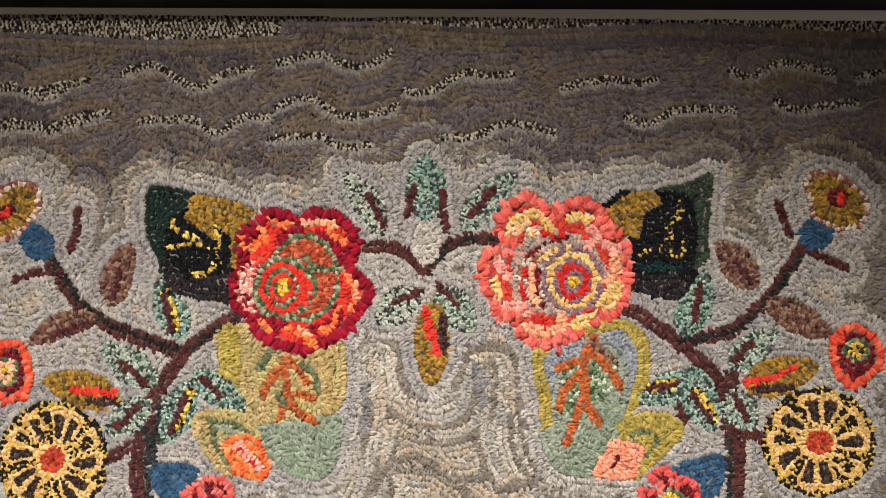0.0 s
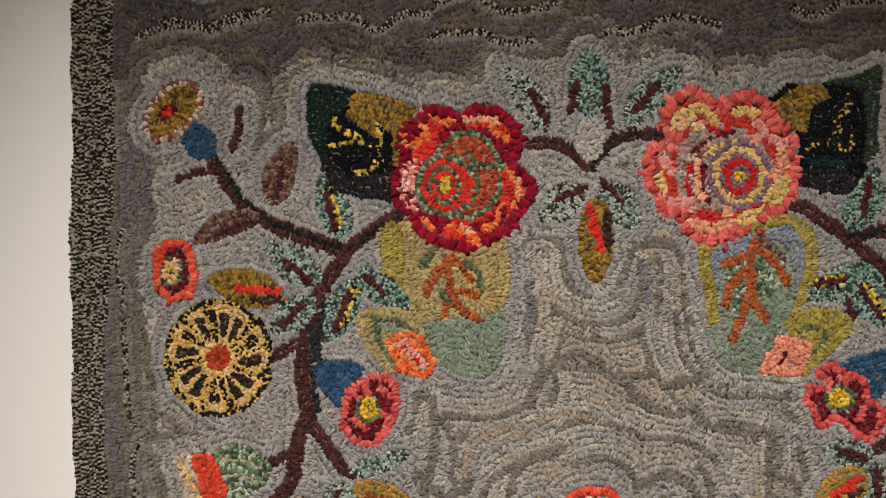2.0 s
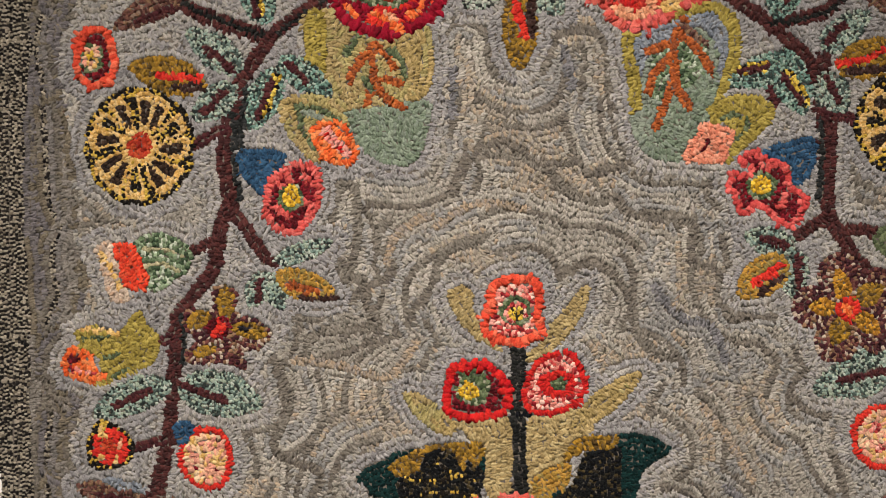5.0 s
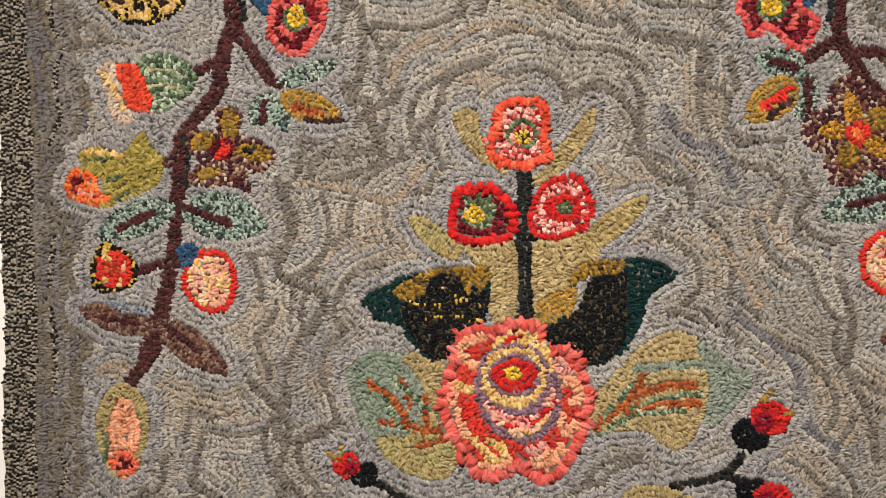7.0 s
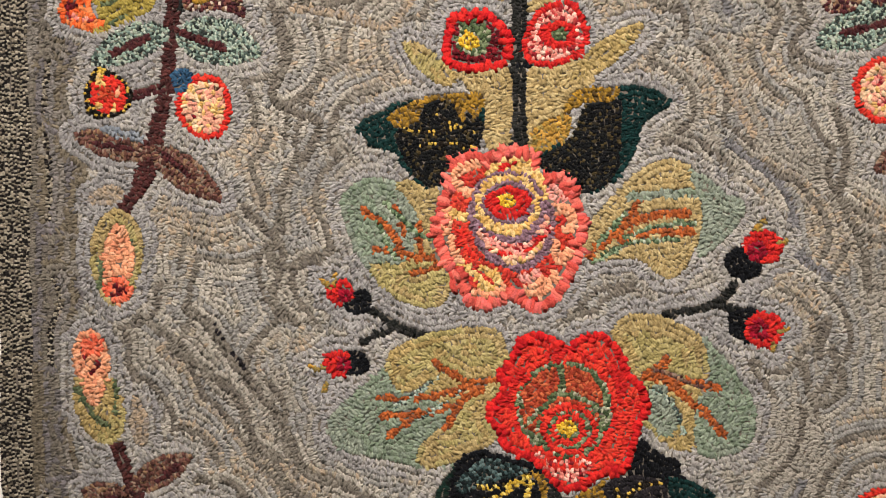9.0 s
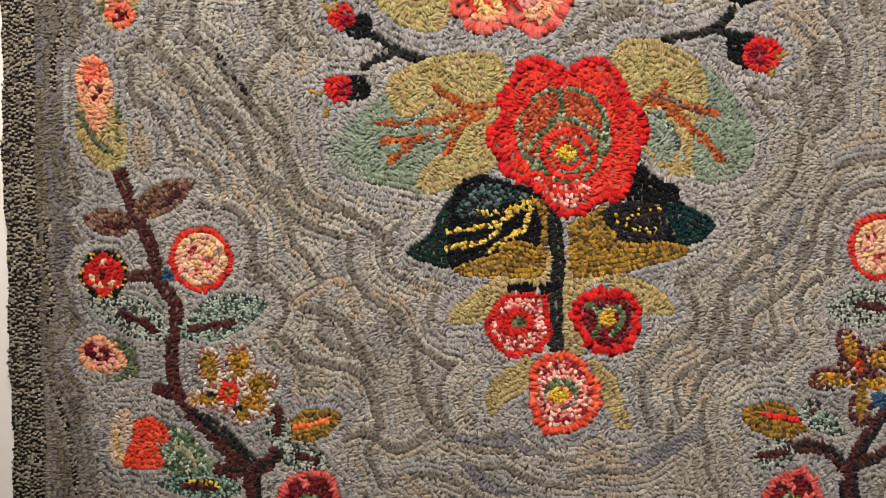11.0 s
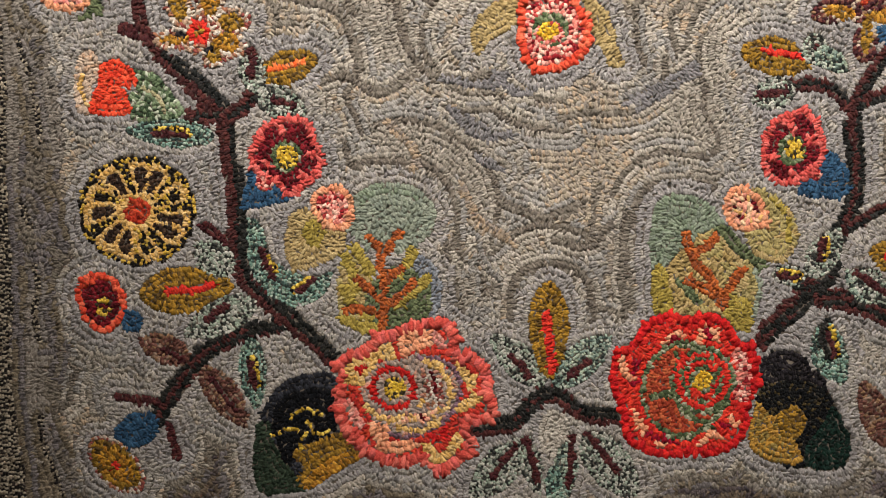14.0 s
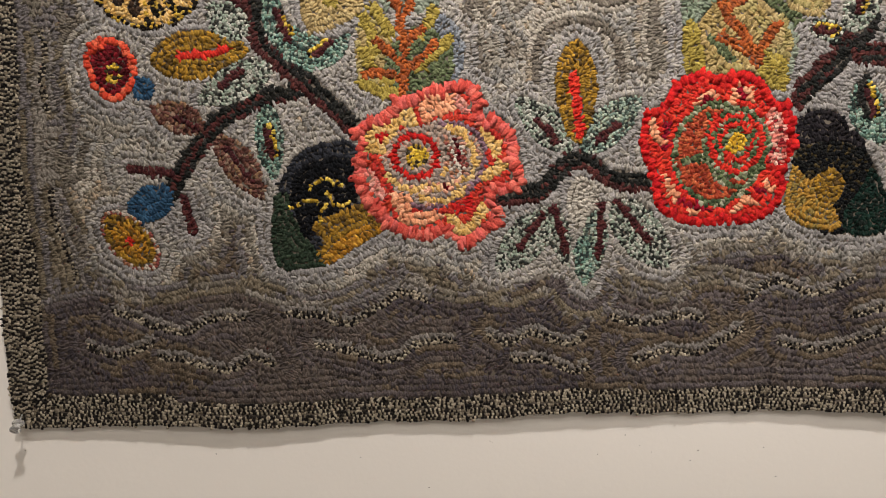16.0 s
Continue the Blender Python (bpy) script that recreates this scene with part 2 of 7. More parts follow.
def box(bm, x0, y0, z0, x1, y1, z1):
    m = Matrix.LocRotScale(((x0 + x1) / 2, (y0 + y1) / 2, (z0 + z1) / 2), None, (x1 - x0, y1 - y0, z1 - z0))
    return bmesh.ops.create_cube(bm, size=1, matrix=m)["verts"]


def slab(name, mat, *corners):
    bm = bmesh.new()
    box(bm, *corners)
    return tagged(mesh_object(name, bm, mat), kind="structure")


WALLY = 0.0100
plaster = plain("wall_paint", "e2ddd4", 0.75, 260.0, 0.025, relief=0.0004)
wall = slab("wall_north", plaster, -2.6, WALLY, 0.0, 2.6, WALLY + 0.15, 3.0)
tagged(wall, "off-white painted plaster gallery wall with small specks", "wall")
tagged(slab("wall_south", plaster, -2.6, -4.15, 0.0, 2.6, -4.0, 3.0), "plain off-white painted wall", "wall")
tagged(slab("wall_west", plaster, -2.75, -4.15, 0.0, -2.6, WALLY + 0.15, 3.0), "plain off-white painted wall", "wall")
tagged(slab("wall_east", plaster, 2.6, -4.15, 0.0, 2.75, WALLY + 0.15, 3.0), "plain off-white painted wall", "wall")
tagged(slab("ceiling", plaster, -2.75, -4.15, 3.0, 2.75, WALLY + 0.15, 3.1), "plain off-white painted ceiling", "ceiling")
screed = plain("floor_screed", "8d8a86", 0.5, 40.0, 0.2, relief=0.0004, stretch=(1, 8, 1))
tagged(slab("floor", screed, -2.75, -4.15, -0.1, 2.75, WALLY + 0.15, 0.0), "plain grey floor", "floor")

# dark picture rail over the rug
dark_wood = plain("dark_wood", "0a0606", 0.9, 60.0, 0.3, relief=0.0003, stretch=(1, 8, 8))
bm = bmesh.new()
RAILZ = Z0 + 0.2364
profile = [(WALLY, 0.0), (WALLY - 0.040, 0.0), (WALLY - 0.047, 0.003), (WALLY - 0.050, 0.008), (WALLY - 0.050, 0.050), (WALLY - 0.042, 0.058), (WALLY, 0.062)]
ends = [[bm.verts.new((x, y, RAILZ + z)) for y, z in profile] for x in (-0.55, 1.6)]
for i in range(len(profile)):
    j = (i + 1) % len(profile)
    bm.faces.new((ends[0][i], ends[0][j], ends[1][j], ends[1][i]))
bm.faces.new(ends[0][::-1])
bm.faces.new(ends[1])
bmesh.ops.recalc_face_normals(bm, faces=bm.faces)
tagged(mesh_object("picture_rail", bm, dark_wood), "dark brown wooden rail fixed on the wall over the rug", "rail", kind="structure")

# specks on the wall
speck_mat = plain("speck", "2a221b", 0.8, 300.0, 0.2)


def speck(x, z, r):
    bm = bmesh.new()
    bmesh.ops.create_icosphere(bm, subdivisions=1, radius=r, matrix=Matrix.Translation((x, WALLY, Z0 + z)) @ Matrix.Diagonal((1.3, 0.5, 0.8, 1)))
    mesh_object("speck", bm, speck_mat, wall, "tiny dark speck")


speck(-0.4423, -1.5235, 0.0005)
speck(-0.2707, -1.5295, 0.0005)
speck(-0.1406, -1.5348, 0.0005)
speck(-0.0794, -1.5636, 0.0006)
speck(-0.0238, -1.5216, 0.0004)
speck(-0.0217, -1.5226, 0.0003)
speck(0.0730, -1.5352, 0.0005)
speck(0.0979, -1.5178, 0.0006)
speck(0.1112, -1.5280, 0.0004)
speck(0.1219, -1.5339, 0.0004)
speck(0.1567, -1.5423, 0.0005)
speck(0.1637, -1.5330, 0.0006)
speck(0.2229, -1.5314, 0.0005)
speck(0.2342, -1.5583, 0.0006)

# ---- the rug's drawing: areas of one wool each, in mm from the middle of the upper spray ----
U0, U1, V0, V1 = -449, 470, -1503, 227
RES = 0.8
NX, NY = int((U1 - U0 + 72) / RES), int((V1 - V0 + 44) / RES)
OX, OY = U0 - 56, V0 - 16
area = np.zeros((NY, NX), np.int16)
AREAS = [None]                  # name, wool, parent area, label
MASTER = [0]


def window(a, b, c, d):
    """The cells between two corners, and their places."""
    i0, i1 = max(0, int((a - OX) / RES)), min(NX, int((b - OX) / RES) + 2)
    j0, j1 = max(0, int((c - OY) / RES)), min(NY, int((d - OY) / RES) + 2)
    x, y = np.meshgrid(OX + (np.arange(i0, i1) + 0.5) * RES, OY + (np.arange(j0, j1) + 0.5) * RES)
    return (slice(j0, j1), slice(i0, i1)), x, y


def lay(name, kind, where, mask):
    AREAS.append((name, kind, MASTER[0], ""))
    area[where][mask] = len(AREAS) - 1


def motif(name, label=""):
    """Begin a motif: the next area is its main piece, the following ones belong to it."""
    MASTER[0] = ("start", name, label)


def settle(name, kind, where, mask):
    if isinstance(MASTER[0], tuple):
        _, title, label = MASTER[0]
        AREAS.append((title, kind, 0, label))
        MASTER[0] = len(AREAS) - 1
        area[where][mask] = MASTER[0]
    else:
        lay(name, kind, where, mask)


def ragged(x, y, size=1.2):
    """The unsteady hand that drew the outlines."""
    return size * (np.sin(x * 0.31 + 1.7 * np.sin(y * 0.17)) + np.sin(y * 0.37 + 1.3 * np.sin(x * 0.21))) * 0.5


def blob(name, kind, x, y, rx, ry, turn=0, lobes=0, amp=0.0, phase=0):
    r = max(rx, ry) * (1 + abs(amp)) + 3
    where, a, b = window(x - r, x + r, y - r, y + r)
    t = radians(turn)
    p, q = (a - x) * math.cos(t) + (b - y) * math.sin(t), (b - y) * math.cos(t) - (a - x) * math.sin(t)
    th = np.arctan2(q / ry, p / rx)
    edge = 1 + (amp * (2 * np.abs(np.cos((th - radians(phase)) * lobes / 2)) ** 0.6 - 1) if lobes else 0)
    settle(name, kind, where, np.hypot(p / rx, q / ry) + ragged(a, b, 0.9) / max(rx, ry) < edge)


def leaf(name, kind, x0, y0, x1, y1, width, bend=0.0):
    """A leaf from its base to its tip; bend: how far its middle line swings aside."""
    n = math.hypot(x1 - x0, y1 - y0)
    r = width + abs(bend)
    where, a, b = window(min(x0, x1) - r, max(x0, x1) + r, min(y0, y1) - r, max(y0, y1) + r)
    cx, cy = (x1 - x0) / n, (y1 - y0) / n
    s = ((a - x0) * cx + (b - y0) * cy) / n
    d = -(a - x0) * cy + (b - y0) * cx
    k = np.clip(s, 0, 1)
    d = d - bend * 4 * k * (1 - k) + ragged(a, b, 0.8)
    half = width / 2 * np.clip(np.sin(np.pi * k ** 0.85), 0, 1) ** 0.62
    settle(name, kind, where, (s > 0) & (s < 1) & (np.abs(d) < half))


def curve(points, steps=8, closed=False):
    """A smooth line through a few points."""
    p = [Vector(q) for q in points]
    n = len(p)
    out = []
    for i in range(n if closed else n - 1):
        a, b = (p[(i - 1) % n], p[(i + 2) % n]) if closed else (p[max(i - 1, 0)], p[min(i + 2, n - 1)])
        c, d = p[i], p[(i + 1) % n]
        for k in range(steps):
            t = k / steps
            out.append(0.5 * ((2 * c) + (d - a) * t + (2 * a - 5 * c + 4 * d - b) * t * t + (3 * c - a - 3 * d + b) * t ** 3))
    return out if closed else out + [p[-1]]


def line(name, kind, width, *xy):
    pts = curve(list(zip(xy[::2], xy[1::2])), 5)
    xs, ys = [p.x for p in pts], [p.y for p in pts]
    where, a, b = window(min(xs) - width, max(xs) + width, min(ys) - width, max(ys) + width)
    best = np.full(a.shape, 1e9)
    for p, q in zip(pts, pts[1:]):
        dx, dy = q.x - p.x, q.y - p.y
        k = np.clip(((a - p.x) * dx + (b - p.y) * dy) / max(dx * dx + dy * dy, 1e-9), 0, 1)
        best = np.minimum(best, np.hypot(a - p.x - k * dx, b - p.y - k * dy))
    settle(name, kind, where, best + ragged(a, b, 0.9) < width / 2)


def shape(name, kind, *xy):
    """An area inside a smooth closed line."""
    pts = curve(list(zip(xy[::2], xy[1::2])), 5, True)
    xs, ys = [p.x for p in pts], [p.y for p in pts]
    where, a, b = window(min(xs) - 2, max(xs) + 2, min(ys) - 2, max(ys) + 2)
    inside = np.zeros(a.shape, bool)
    w = ragged(a, b, 0.8)
    for p, q in zip(pts, pts[1:] + pts[:1]):
        if p.y != q.y:
            inside ^= ((b + w < p.y) != (b + w < q.y)) & (a + w < (q.x - p.x) * (b + w - p.y) / (q.y - p.y) + p.x)
    settle(name, kind, where, inside)


RIMS = {}                       # areas hooked in one row of long loops, and the row's width


def row_size(k):
    """The width of a row and the step from loop to loop in one area."""
    _, width, pitch, _ = WOOL[AREAS[k][1]]
    return RIMS.get(k, width), pitch


def petals(name, rim, inner, width, *xy):
    """A lobed silhouette with a hooked rim of one wool and a body of another."""
    pts = curve(list(zip(xy[::2], xy[1::2])), 5, True)
    xs, ys = [p.x for p in pts], [p.y for p in pts]
    where, a, b = window(min(xs) - 2, max(xs) + 2, min(ys) - 2, max(ys) + 2)
    mask, best = np.zeros(a.shape, bool), np.full(a.shape, 1e9)
    for p, q in zip(pts, pts[1:] + pts[:1]):
        dx, dy = q.x - p.x, q.y - p.y
        if dy:
            mask ^= ((b < p.y) != (b < q.y)) & (a < dx * (b - p.y) / dy + p.x)
        k = np.clip(((a - p.x) * dx + (b - p.y) * dy) / max(dx * dx + dy * dy, 1e-9), 0, 1)
        best = np.minimum(best, np.hypot(a - p.x - k * dx, b - p.y - k * dy))
    settle(name, rim, where, mask)
    if rim.startswith("rim"):
        RIMS[len(AREAS) - 1] = width
    settle("petal_inner", inner, where, mask & (best + ragged(a, b, 0.6) > width))


def wheel(x, y, rx, ry, spokes, phase):
    """A round flower of dark petals between yellow spokes, with a flecked rim and a red heart."""
    blob("rim", "black_yellow", x, y, rx, ry, lobes=spokes, amp=0.02, phase=phase)
    for i in range(spokes):
        a = radians(phase + 360 * (i + 0.5) / spokes + 5 * math.sin(i * 2.3))
        half = math.pi / spokes * (0.80 + 0.10 * math.sin(i * 3.1))

        def wedge(name, kind, inner, outer, part):
            xy = []
            for r, turn in ((inner, -0.8), (0.5 * inner + 0.5 * outer, -1), (outer, -0.9), (outer * 1.05, 0), (outer, 0.9), (0.5 * inner + 0.5 * outer, 1), (inner, 0.8)):
                w = a + half * part * turn + 0.22 * (r - 0.5)
                xy += [x + math.cos(w) * rx * r, y + math.sin(w) * ry * r]
            shape(name, kind, *xy)

        wedge("spoke", "yellow_fine", 0.24, 0.88, 1.05)
        wedge("gap", "brown_black" if i % 4 else "black_yellow", 0.37, 0.76, 0.64)
    blob("ring", "yellow", x, y, rx * 0.30, ry * 0.30)
    blob("heart", "red_heart", x, y, rx * 0.24, ry * 0.24)


def far_from(mask, reach):
    """The distance of each cell from the nearest cell of a mask, in mm, up to a reach."""
    lim = int(reach / RES) + 1
    g = np.where(mask, 0, lim).astype(np.int32)
    for j in range(1, NY):
        np.minimum(g[j], g[j - 1] + 1, out=g[j])
    for j in range(NY - 2, -1, -1):
        np.minimum(g[j], g[j + 1] + 1, out=g[j])
    g2 = (g * g).astype(np.int32)
    best = g2.copy()
    for k in range(1, lim):
        np.minimum(best[:, k:], g2[:, :-k] + k * k, out=best[:, k:])
        np.minimum(best[:, :-k], g2[:, k:] + k * k, out=best[:, :-k])
    return np.minimum(np.sqrt(best) * RES, reach)


# the grounds
XX, YY = np.meshgrid(OX + (np.arange(NX) + 0.5) * RES, OY + (np.arange(NY) + 0.5) * RES)
SWAY = 1.6 * np.sin(YY * 0.011) + 1.2 * np.sin(YY * 0.037 + 1) + 0.8 * np.sin(YY * 0.13)
SWAYH = 2.2 * np.sin(XX * 0.012 + 0.6) + 1.2 * np.sin(XX * 0.034) + 0.7 * np.sin(XX * 0.15)
LEFT = U0 + -0.0092 * (YY - V0) + SWAY
BOTTOM = V0 + SWAYH + 0.0098 * (XX - U0)
inside = (XX > LEFT) & (XX < U1 + SWAY) & (YY > BOTTOM) & (YY < V1 + -0.0044 * (XX - U0))
AREAS.append(("border", "tweed", 0, "black and white tweed border"))
area[inside] = 1
AREAS.append(("band", "band", 0, "dark taupe hooked band"))
HEM = 29 + 9 * np.clip((YY + 150) / 60, 0, 1) + 6 * np.clip((-1290 - YY) / 80, 0, 1)
area[inside & (XX > LEFT + HEM) & (XX < U1 - 38 + SWAY) & (YY > BOTTOM + 22 + 7 * (XX < U0 + 150)) & (YY < V1 + -0.0044 * (XX - U0) - np.where(XX < -130, 19, 7) - 3 * np.sin(XX * 0.02))] = 2
AREAS.append(("field", "field", 0, "grey hooked field"))
wave = 6 * np.sin(YY * 0.06) + 4 * np.sin(YY * 0.023 + 2)
waveh = 7 * np.sin(XX * 0.045) + 5 * np.sin(XX * 0.019 + 1)
area[inside & (XX > LEFT + 74 + wave) & (XX < U1 - 72 + wave) & (YY > BOTTOM + 128 + waveh) & (YY < V1 - 128 + waveh)] = 3

AREAS.append(("side_band", "side", 0, "taupe hooked band down the sides"))
area[(area == 2) & (YY < V1 - 150) & (YY > BOTTOM + 110 + waveh)] = 4

# streaks in the grounds
MASTER[0] = 0
line("streak", "light_grey", 5.5, -380, 160, -355, 153, -329, 158, -304, 163)
line("streak", "tweed", 7, -380, 165, -355, 158, -329, 163, -304, 168)
line("streak", "light_grey", 5.5, -274, 168, -243, 176, -223, 163, -203, 156, -177, 169, -155, 173)
line("streak", "tweed", 7, -274, 173, -243, 181, -223, 168, -203, 161, -178, 175, -155, 178)
line("streak", "light_grey", 5.5, -132, 178, -96, 187, -71, 176, -51, 177, -31, 188)
line("streak", "tweed", 7, -132, 183, -97, 192, -71, 182, -51, 182, -31, 193)
line("streak", "light_grey", 5.5, -379, 125, -339, 121, -314, 130, -286, 132)
line("streak", "tweed", 7, -380, 130, -339, 126, -314, 135, -286, 138)
line("streak", "light_grey", 5.5, -255, 125, -213, 128, -187, 115, -167, 128, -137, 130)
line("streak", "tweed", 7, -256, 130, -213, 133, -187, 120, -167, 133, -137, 136)
line("streak", "light_grey", 5.5, -134, 138, -106, 148, -81, 133, -56, 131, -25, 138)
line("streak", "tweed", 7, -134, 143, -106, 153, -81, 138, -56, 136, -25, 144)
line("streak", "light_grey", 5.5, -139, 110, -96, 113, -76, 103, -50, 104)
line("streak", "tweed", 7, -139, 115, -96, 118, -76, 108, -50, 109)
line("streak", "light_grey", 5.5, -18, 154, 5, 153, 35, 169, 61, 167, 79, 169)
line("streak", "tweed", 7, -18, 159, 5, 158, 35, 174, 61, 172, 79, 174)
line("streak", "light_grey", 5.5, 18, 111, 46, 113, 76, 124, 117, 116)
line("streak", "tweed", 7, 18, 116, 46, 118, 76, 129, 117, 121)
line("streak", "light_grey", 5.5, 124, 157, 167, 165, 193, 162, 210, 167)
line("streak", "tweed", 7, 124, 162, 167, 170, 193, 167, 210, 172)
line("streak", "light_grey", 5.5, 182, 132, 203, 124, 228, 137, 279, 137)
line("streak", "tweed", 7, 182, 137, 203, 129, 228, 142, 279, 142)
line("streak", "light_grey", 5.5, 276, 173, 294, 168, 325, 180, 370, 170)
line("streak", "tweed", 7, 276, 178, 294, 173, 325, 185, 370, 175)
line("streak", "light_grey", 5.5, 317, 145, 334, 137, 365, 142, 390, 145)
line("streak", "tweed", 7, 317, 150, 334, 142, 365, 147, 390, 150)
line("streak", "light_grey", 5.5, 390, 168, 415, 173)
line("streak", "tweed", 7, 390, 173, 415, 178)
line("streak", "light_grey", 5.5, -406, 151, -368, 155, -343, 147, -322, 156)
line("streak", "tweed", 7, -406, 156, -368, 160, -343, 152, -322, 161)
line("streak", "light_grey", 5.5, -404, 111, -368, 120, -333, 118, -297, 130)
line("streak", "tweed", 7, -404, 116, -368, 126, -333, 123, -297, 135)
line("streak", "light_grey", 5.5, -350, -1393, -321, -1404, -292, -1412, -267, -1400, -238, -1400)
line("streak", "tweed", 7, -351, -1398, -322, -1409, -293, -1417, -267, -1405, -238, -1405)
line("streak", "light_grey", 5.5, -377, -1423, -353, -1433, -320, -1421)
line("streak", "tweed", 7, -377, -1428, -353, -1438, -320, -1426)
line("streak", "light_grey", 5.5, -313, -1434, -289, -1437, -254, -1447, -234, -1435, -215, -1441)
line("streak", "tweed", 7, -313, -1439, -289, -1442, -255, -1452, -234, -1440, -215, -1446)
line("streak", "light_grey", 5.5, -203, -1398, -174, -1399, -149, -1407, -124, -1395, -100, -1380, -78, -1388)
line("streak", "tweed", 7, -203, -1403, -174, -1404, -150, -1412, -125, -1400, -100, -1385, -78, -1393)
line("streak", "light_grey", 5.5, -175, -1426, -145, -1432, -111, -1440, -86, -1425, -56, -1423)
line("streak", "tweed", 7, -175, -1431, -145, -1437, -111, -1445, -86, -1430, -56, -1428)
line("streak", "light_grey", 5.5, -24, -1419, -7, -1426, 13, -1417, 43, -1427, 60, -1420)
line("streak", "tweed", 7, -24, -1424, -7, -1431, 13, -1422, 43, -1432, 60, -1425)
line("streak", "light_grey", 5.5, -4, -1441, 23, -1442, 48, -1452, 60, -1448)
line("streak", "tweed", 7, -4, -1446, 23, -1447, 48, -1457, 60, -1453)
line("streak", "light_grey", 5.5, 85, -1405, 112, -1411, 141, -1404, 161, -1407)
line("streak", "tweed", 7, 85, -1410, 112, -1416, 141, -1409, 161, -1412)
line("streak", "light_grey", 5.5, 105, -1443, 132, -1436, 161, -1437, 196, -1417)
line("streak", "tweed", 7, 105, -1448, 132, -1441, 161, -1442, 196, -1422)
line("streak", "light_grey", 5.5, 203, -1392, 224, -1375, 259, -1386, 293, -1377)
line("streak", "tweed", 7, 203, -1397, 224, -1380, 259, -1391, 293, -1381)
line("streak", "light_grey", 5.5, 231, -1430, 270, -1436, 323, -1419)
line("streak", "tweed", 7, 231, -1435, 270, -1441, 323, -1424)
line("streak", "light_grey", 5.5, 294, -1406, 322, -1399)
line("streak", "tweed", 7, 294, -1411, 323, -1404)
line("streak", "light_grey", 5.5, -411, -59, -416, -85, -408, -125)
line("streak", "tweed", 5.5, -417, -59, -422, -85, -415, -125)
line("streak", "light_grey", 5.5, -411, -139, -408, -173, -407, -213, -400, -237)
line("streak", "tweed", 5.5, -417, -139, -414, -173, -413, -213, -406, -237)
line("streak", "light_grey", 5.5, -395, -244, -403, -271, -398, -305, -408, -329)
line("streak", "tweed", 5.5, -401, -244, -409, -272, -404, -305, -414, -329)
line("streak", "light_grey", 5.5, -406, -413, -408, -438, -410, -459)
line("streak", "tweed", 5.5, -412, -413, -414, -438, -416, -459)
line("streak", "light_grey", 5.5, -409, -477, -405, -511, -407, -551)
line("streak", "tweed", 5.5, -415, -477, -411, -511, -413, -551)
line("streak", "light_grey", 5.5, -402, -604, -396, -627, -405, -650, -406, -681)
line("streak", "tweed", 5.5, -408, -605, -402, -627, -411, -650, -412, -681)
line("streak", "light_grey", 5.5, -411, -797, -415, -837, -408, -863, -412, -889)
line("streak", "tweed", 5.5, -417, -797, -421, -837, -414, -863, -418, -889)
line("streak", "light_grey", 5.5, -404, -964, -394, -996, -387, -1049)
line("streak", "tweed", 5.5, -410, -964, -400, -996, -393, -1049)
line("streak", "light_grey", 5.5, -407, -1101, -398, -1125)
line("streak", "tweed", 5.5, -412, -1101, -404, -1125)
line("streak", "light_grey", 5.5, -396, -1157, -394, -1178, -398, -1200, -394, -1224)
line("streak", "tweed", 5.5, -402, -1157, -400, -1178, -404, -1200, -400, -1224)
line("streak", "light_grey", 5.5, -395, -1292, -394, -1320, -380, -1357, -378, -1371)
line("streak", "tweed", 5.5, -401, -1292, -399, -1320, -386, -1357, -384, -1371)
line("contour", "shadow_grey", 8, -79, -199, -66, -157, -58, -71, -23, -71, -18, -107, 7, -116, 29, -104, 42, -77, 67, -72, 84, -87, 89, -147, 106, -187, 133, -198, 173, -197, 183, -227)
line("contour", "shadow_grey", 8, -172, -201, -136, -184, -106, -199, -79, -199)
line("contour", "shadow_grey", 8, -167, -268, -157, -222, -147, -196, -121, -197)
line("contour", "slate_grey", 8, -51, -106, -53, -147)
line("contour", "slate_grey", 8, 47, -87, 54, -122)
line("contour", "shadow_grey", 8, -162, -224, -142, -204, -137, -249, -147, -304)
line("contour", "shadow_grey", 8, -52, -215, -37, -185, 13, -185, 53, -215)
line("contour", "warm_grey", 8, -67, -245, -32, -225, 13, -230)
line("contour", "shadow_grey", 8, 68, -200, 103, -188, 108, -176)
line("contour", "shadow_grey", 8, -36, -185, -11, -170, 28, -190, 58, -185)
line("contour", "shadow_grey", 8, 38, -210, 73, -223, 93, -220, 98, -230)
line("contour", "shadow_grey", 8, 113, -233, 158, -240, 160, -275, 183, -285, 193, -325, 212, -325)
line("contour", "slate_grey", 8, 128, -300, 148, -325, 178, -335, 190, -364)
line("contour", "shadow_grey", 8, 187, -255, 192, -285, 183, -305, 197, -320, 232, -325)
line("contour", "shadow_grey", 8, 257, -335, 267, -364, 247, -394, 277, -414)
line("contour", "shadow_grey", 8, -106, -235, -121, -255, -106, -285, -131, -305, -121, -334, -171, -339, -186, -364)
line("contour", "warm_grey", 8, -191, -364, -151, -369, -111, -379, -86, -349)
line("contour", "warm_grey", 8, -71, -235, -101, -250, -111, -275)
line("contour", "warm_grey", 8, 168, -404, 193, -434, 213, -469)
line("contour", "shadow_grey", 8, -211, -364, -201, -409, -211, -444, -171, -464, -186, -499)
line("contour", "shadow_grey", 8, -151, -250, -151, -285, -131, -295, -156, -319, -191, -329)
line("contour", "shadow_grey", 8, -26, -255, -61, -270, -71, -300, -91, -324)
line("contour", "shadow_grey", 8, 48, -285, 78, -280, 103, -305, 113, -344, 143, -364)
line("contour", "shadow_grey", 8, 137, -478, 162, -488, 187, -518, 212, -532, 247, -547)
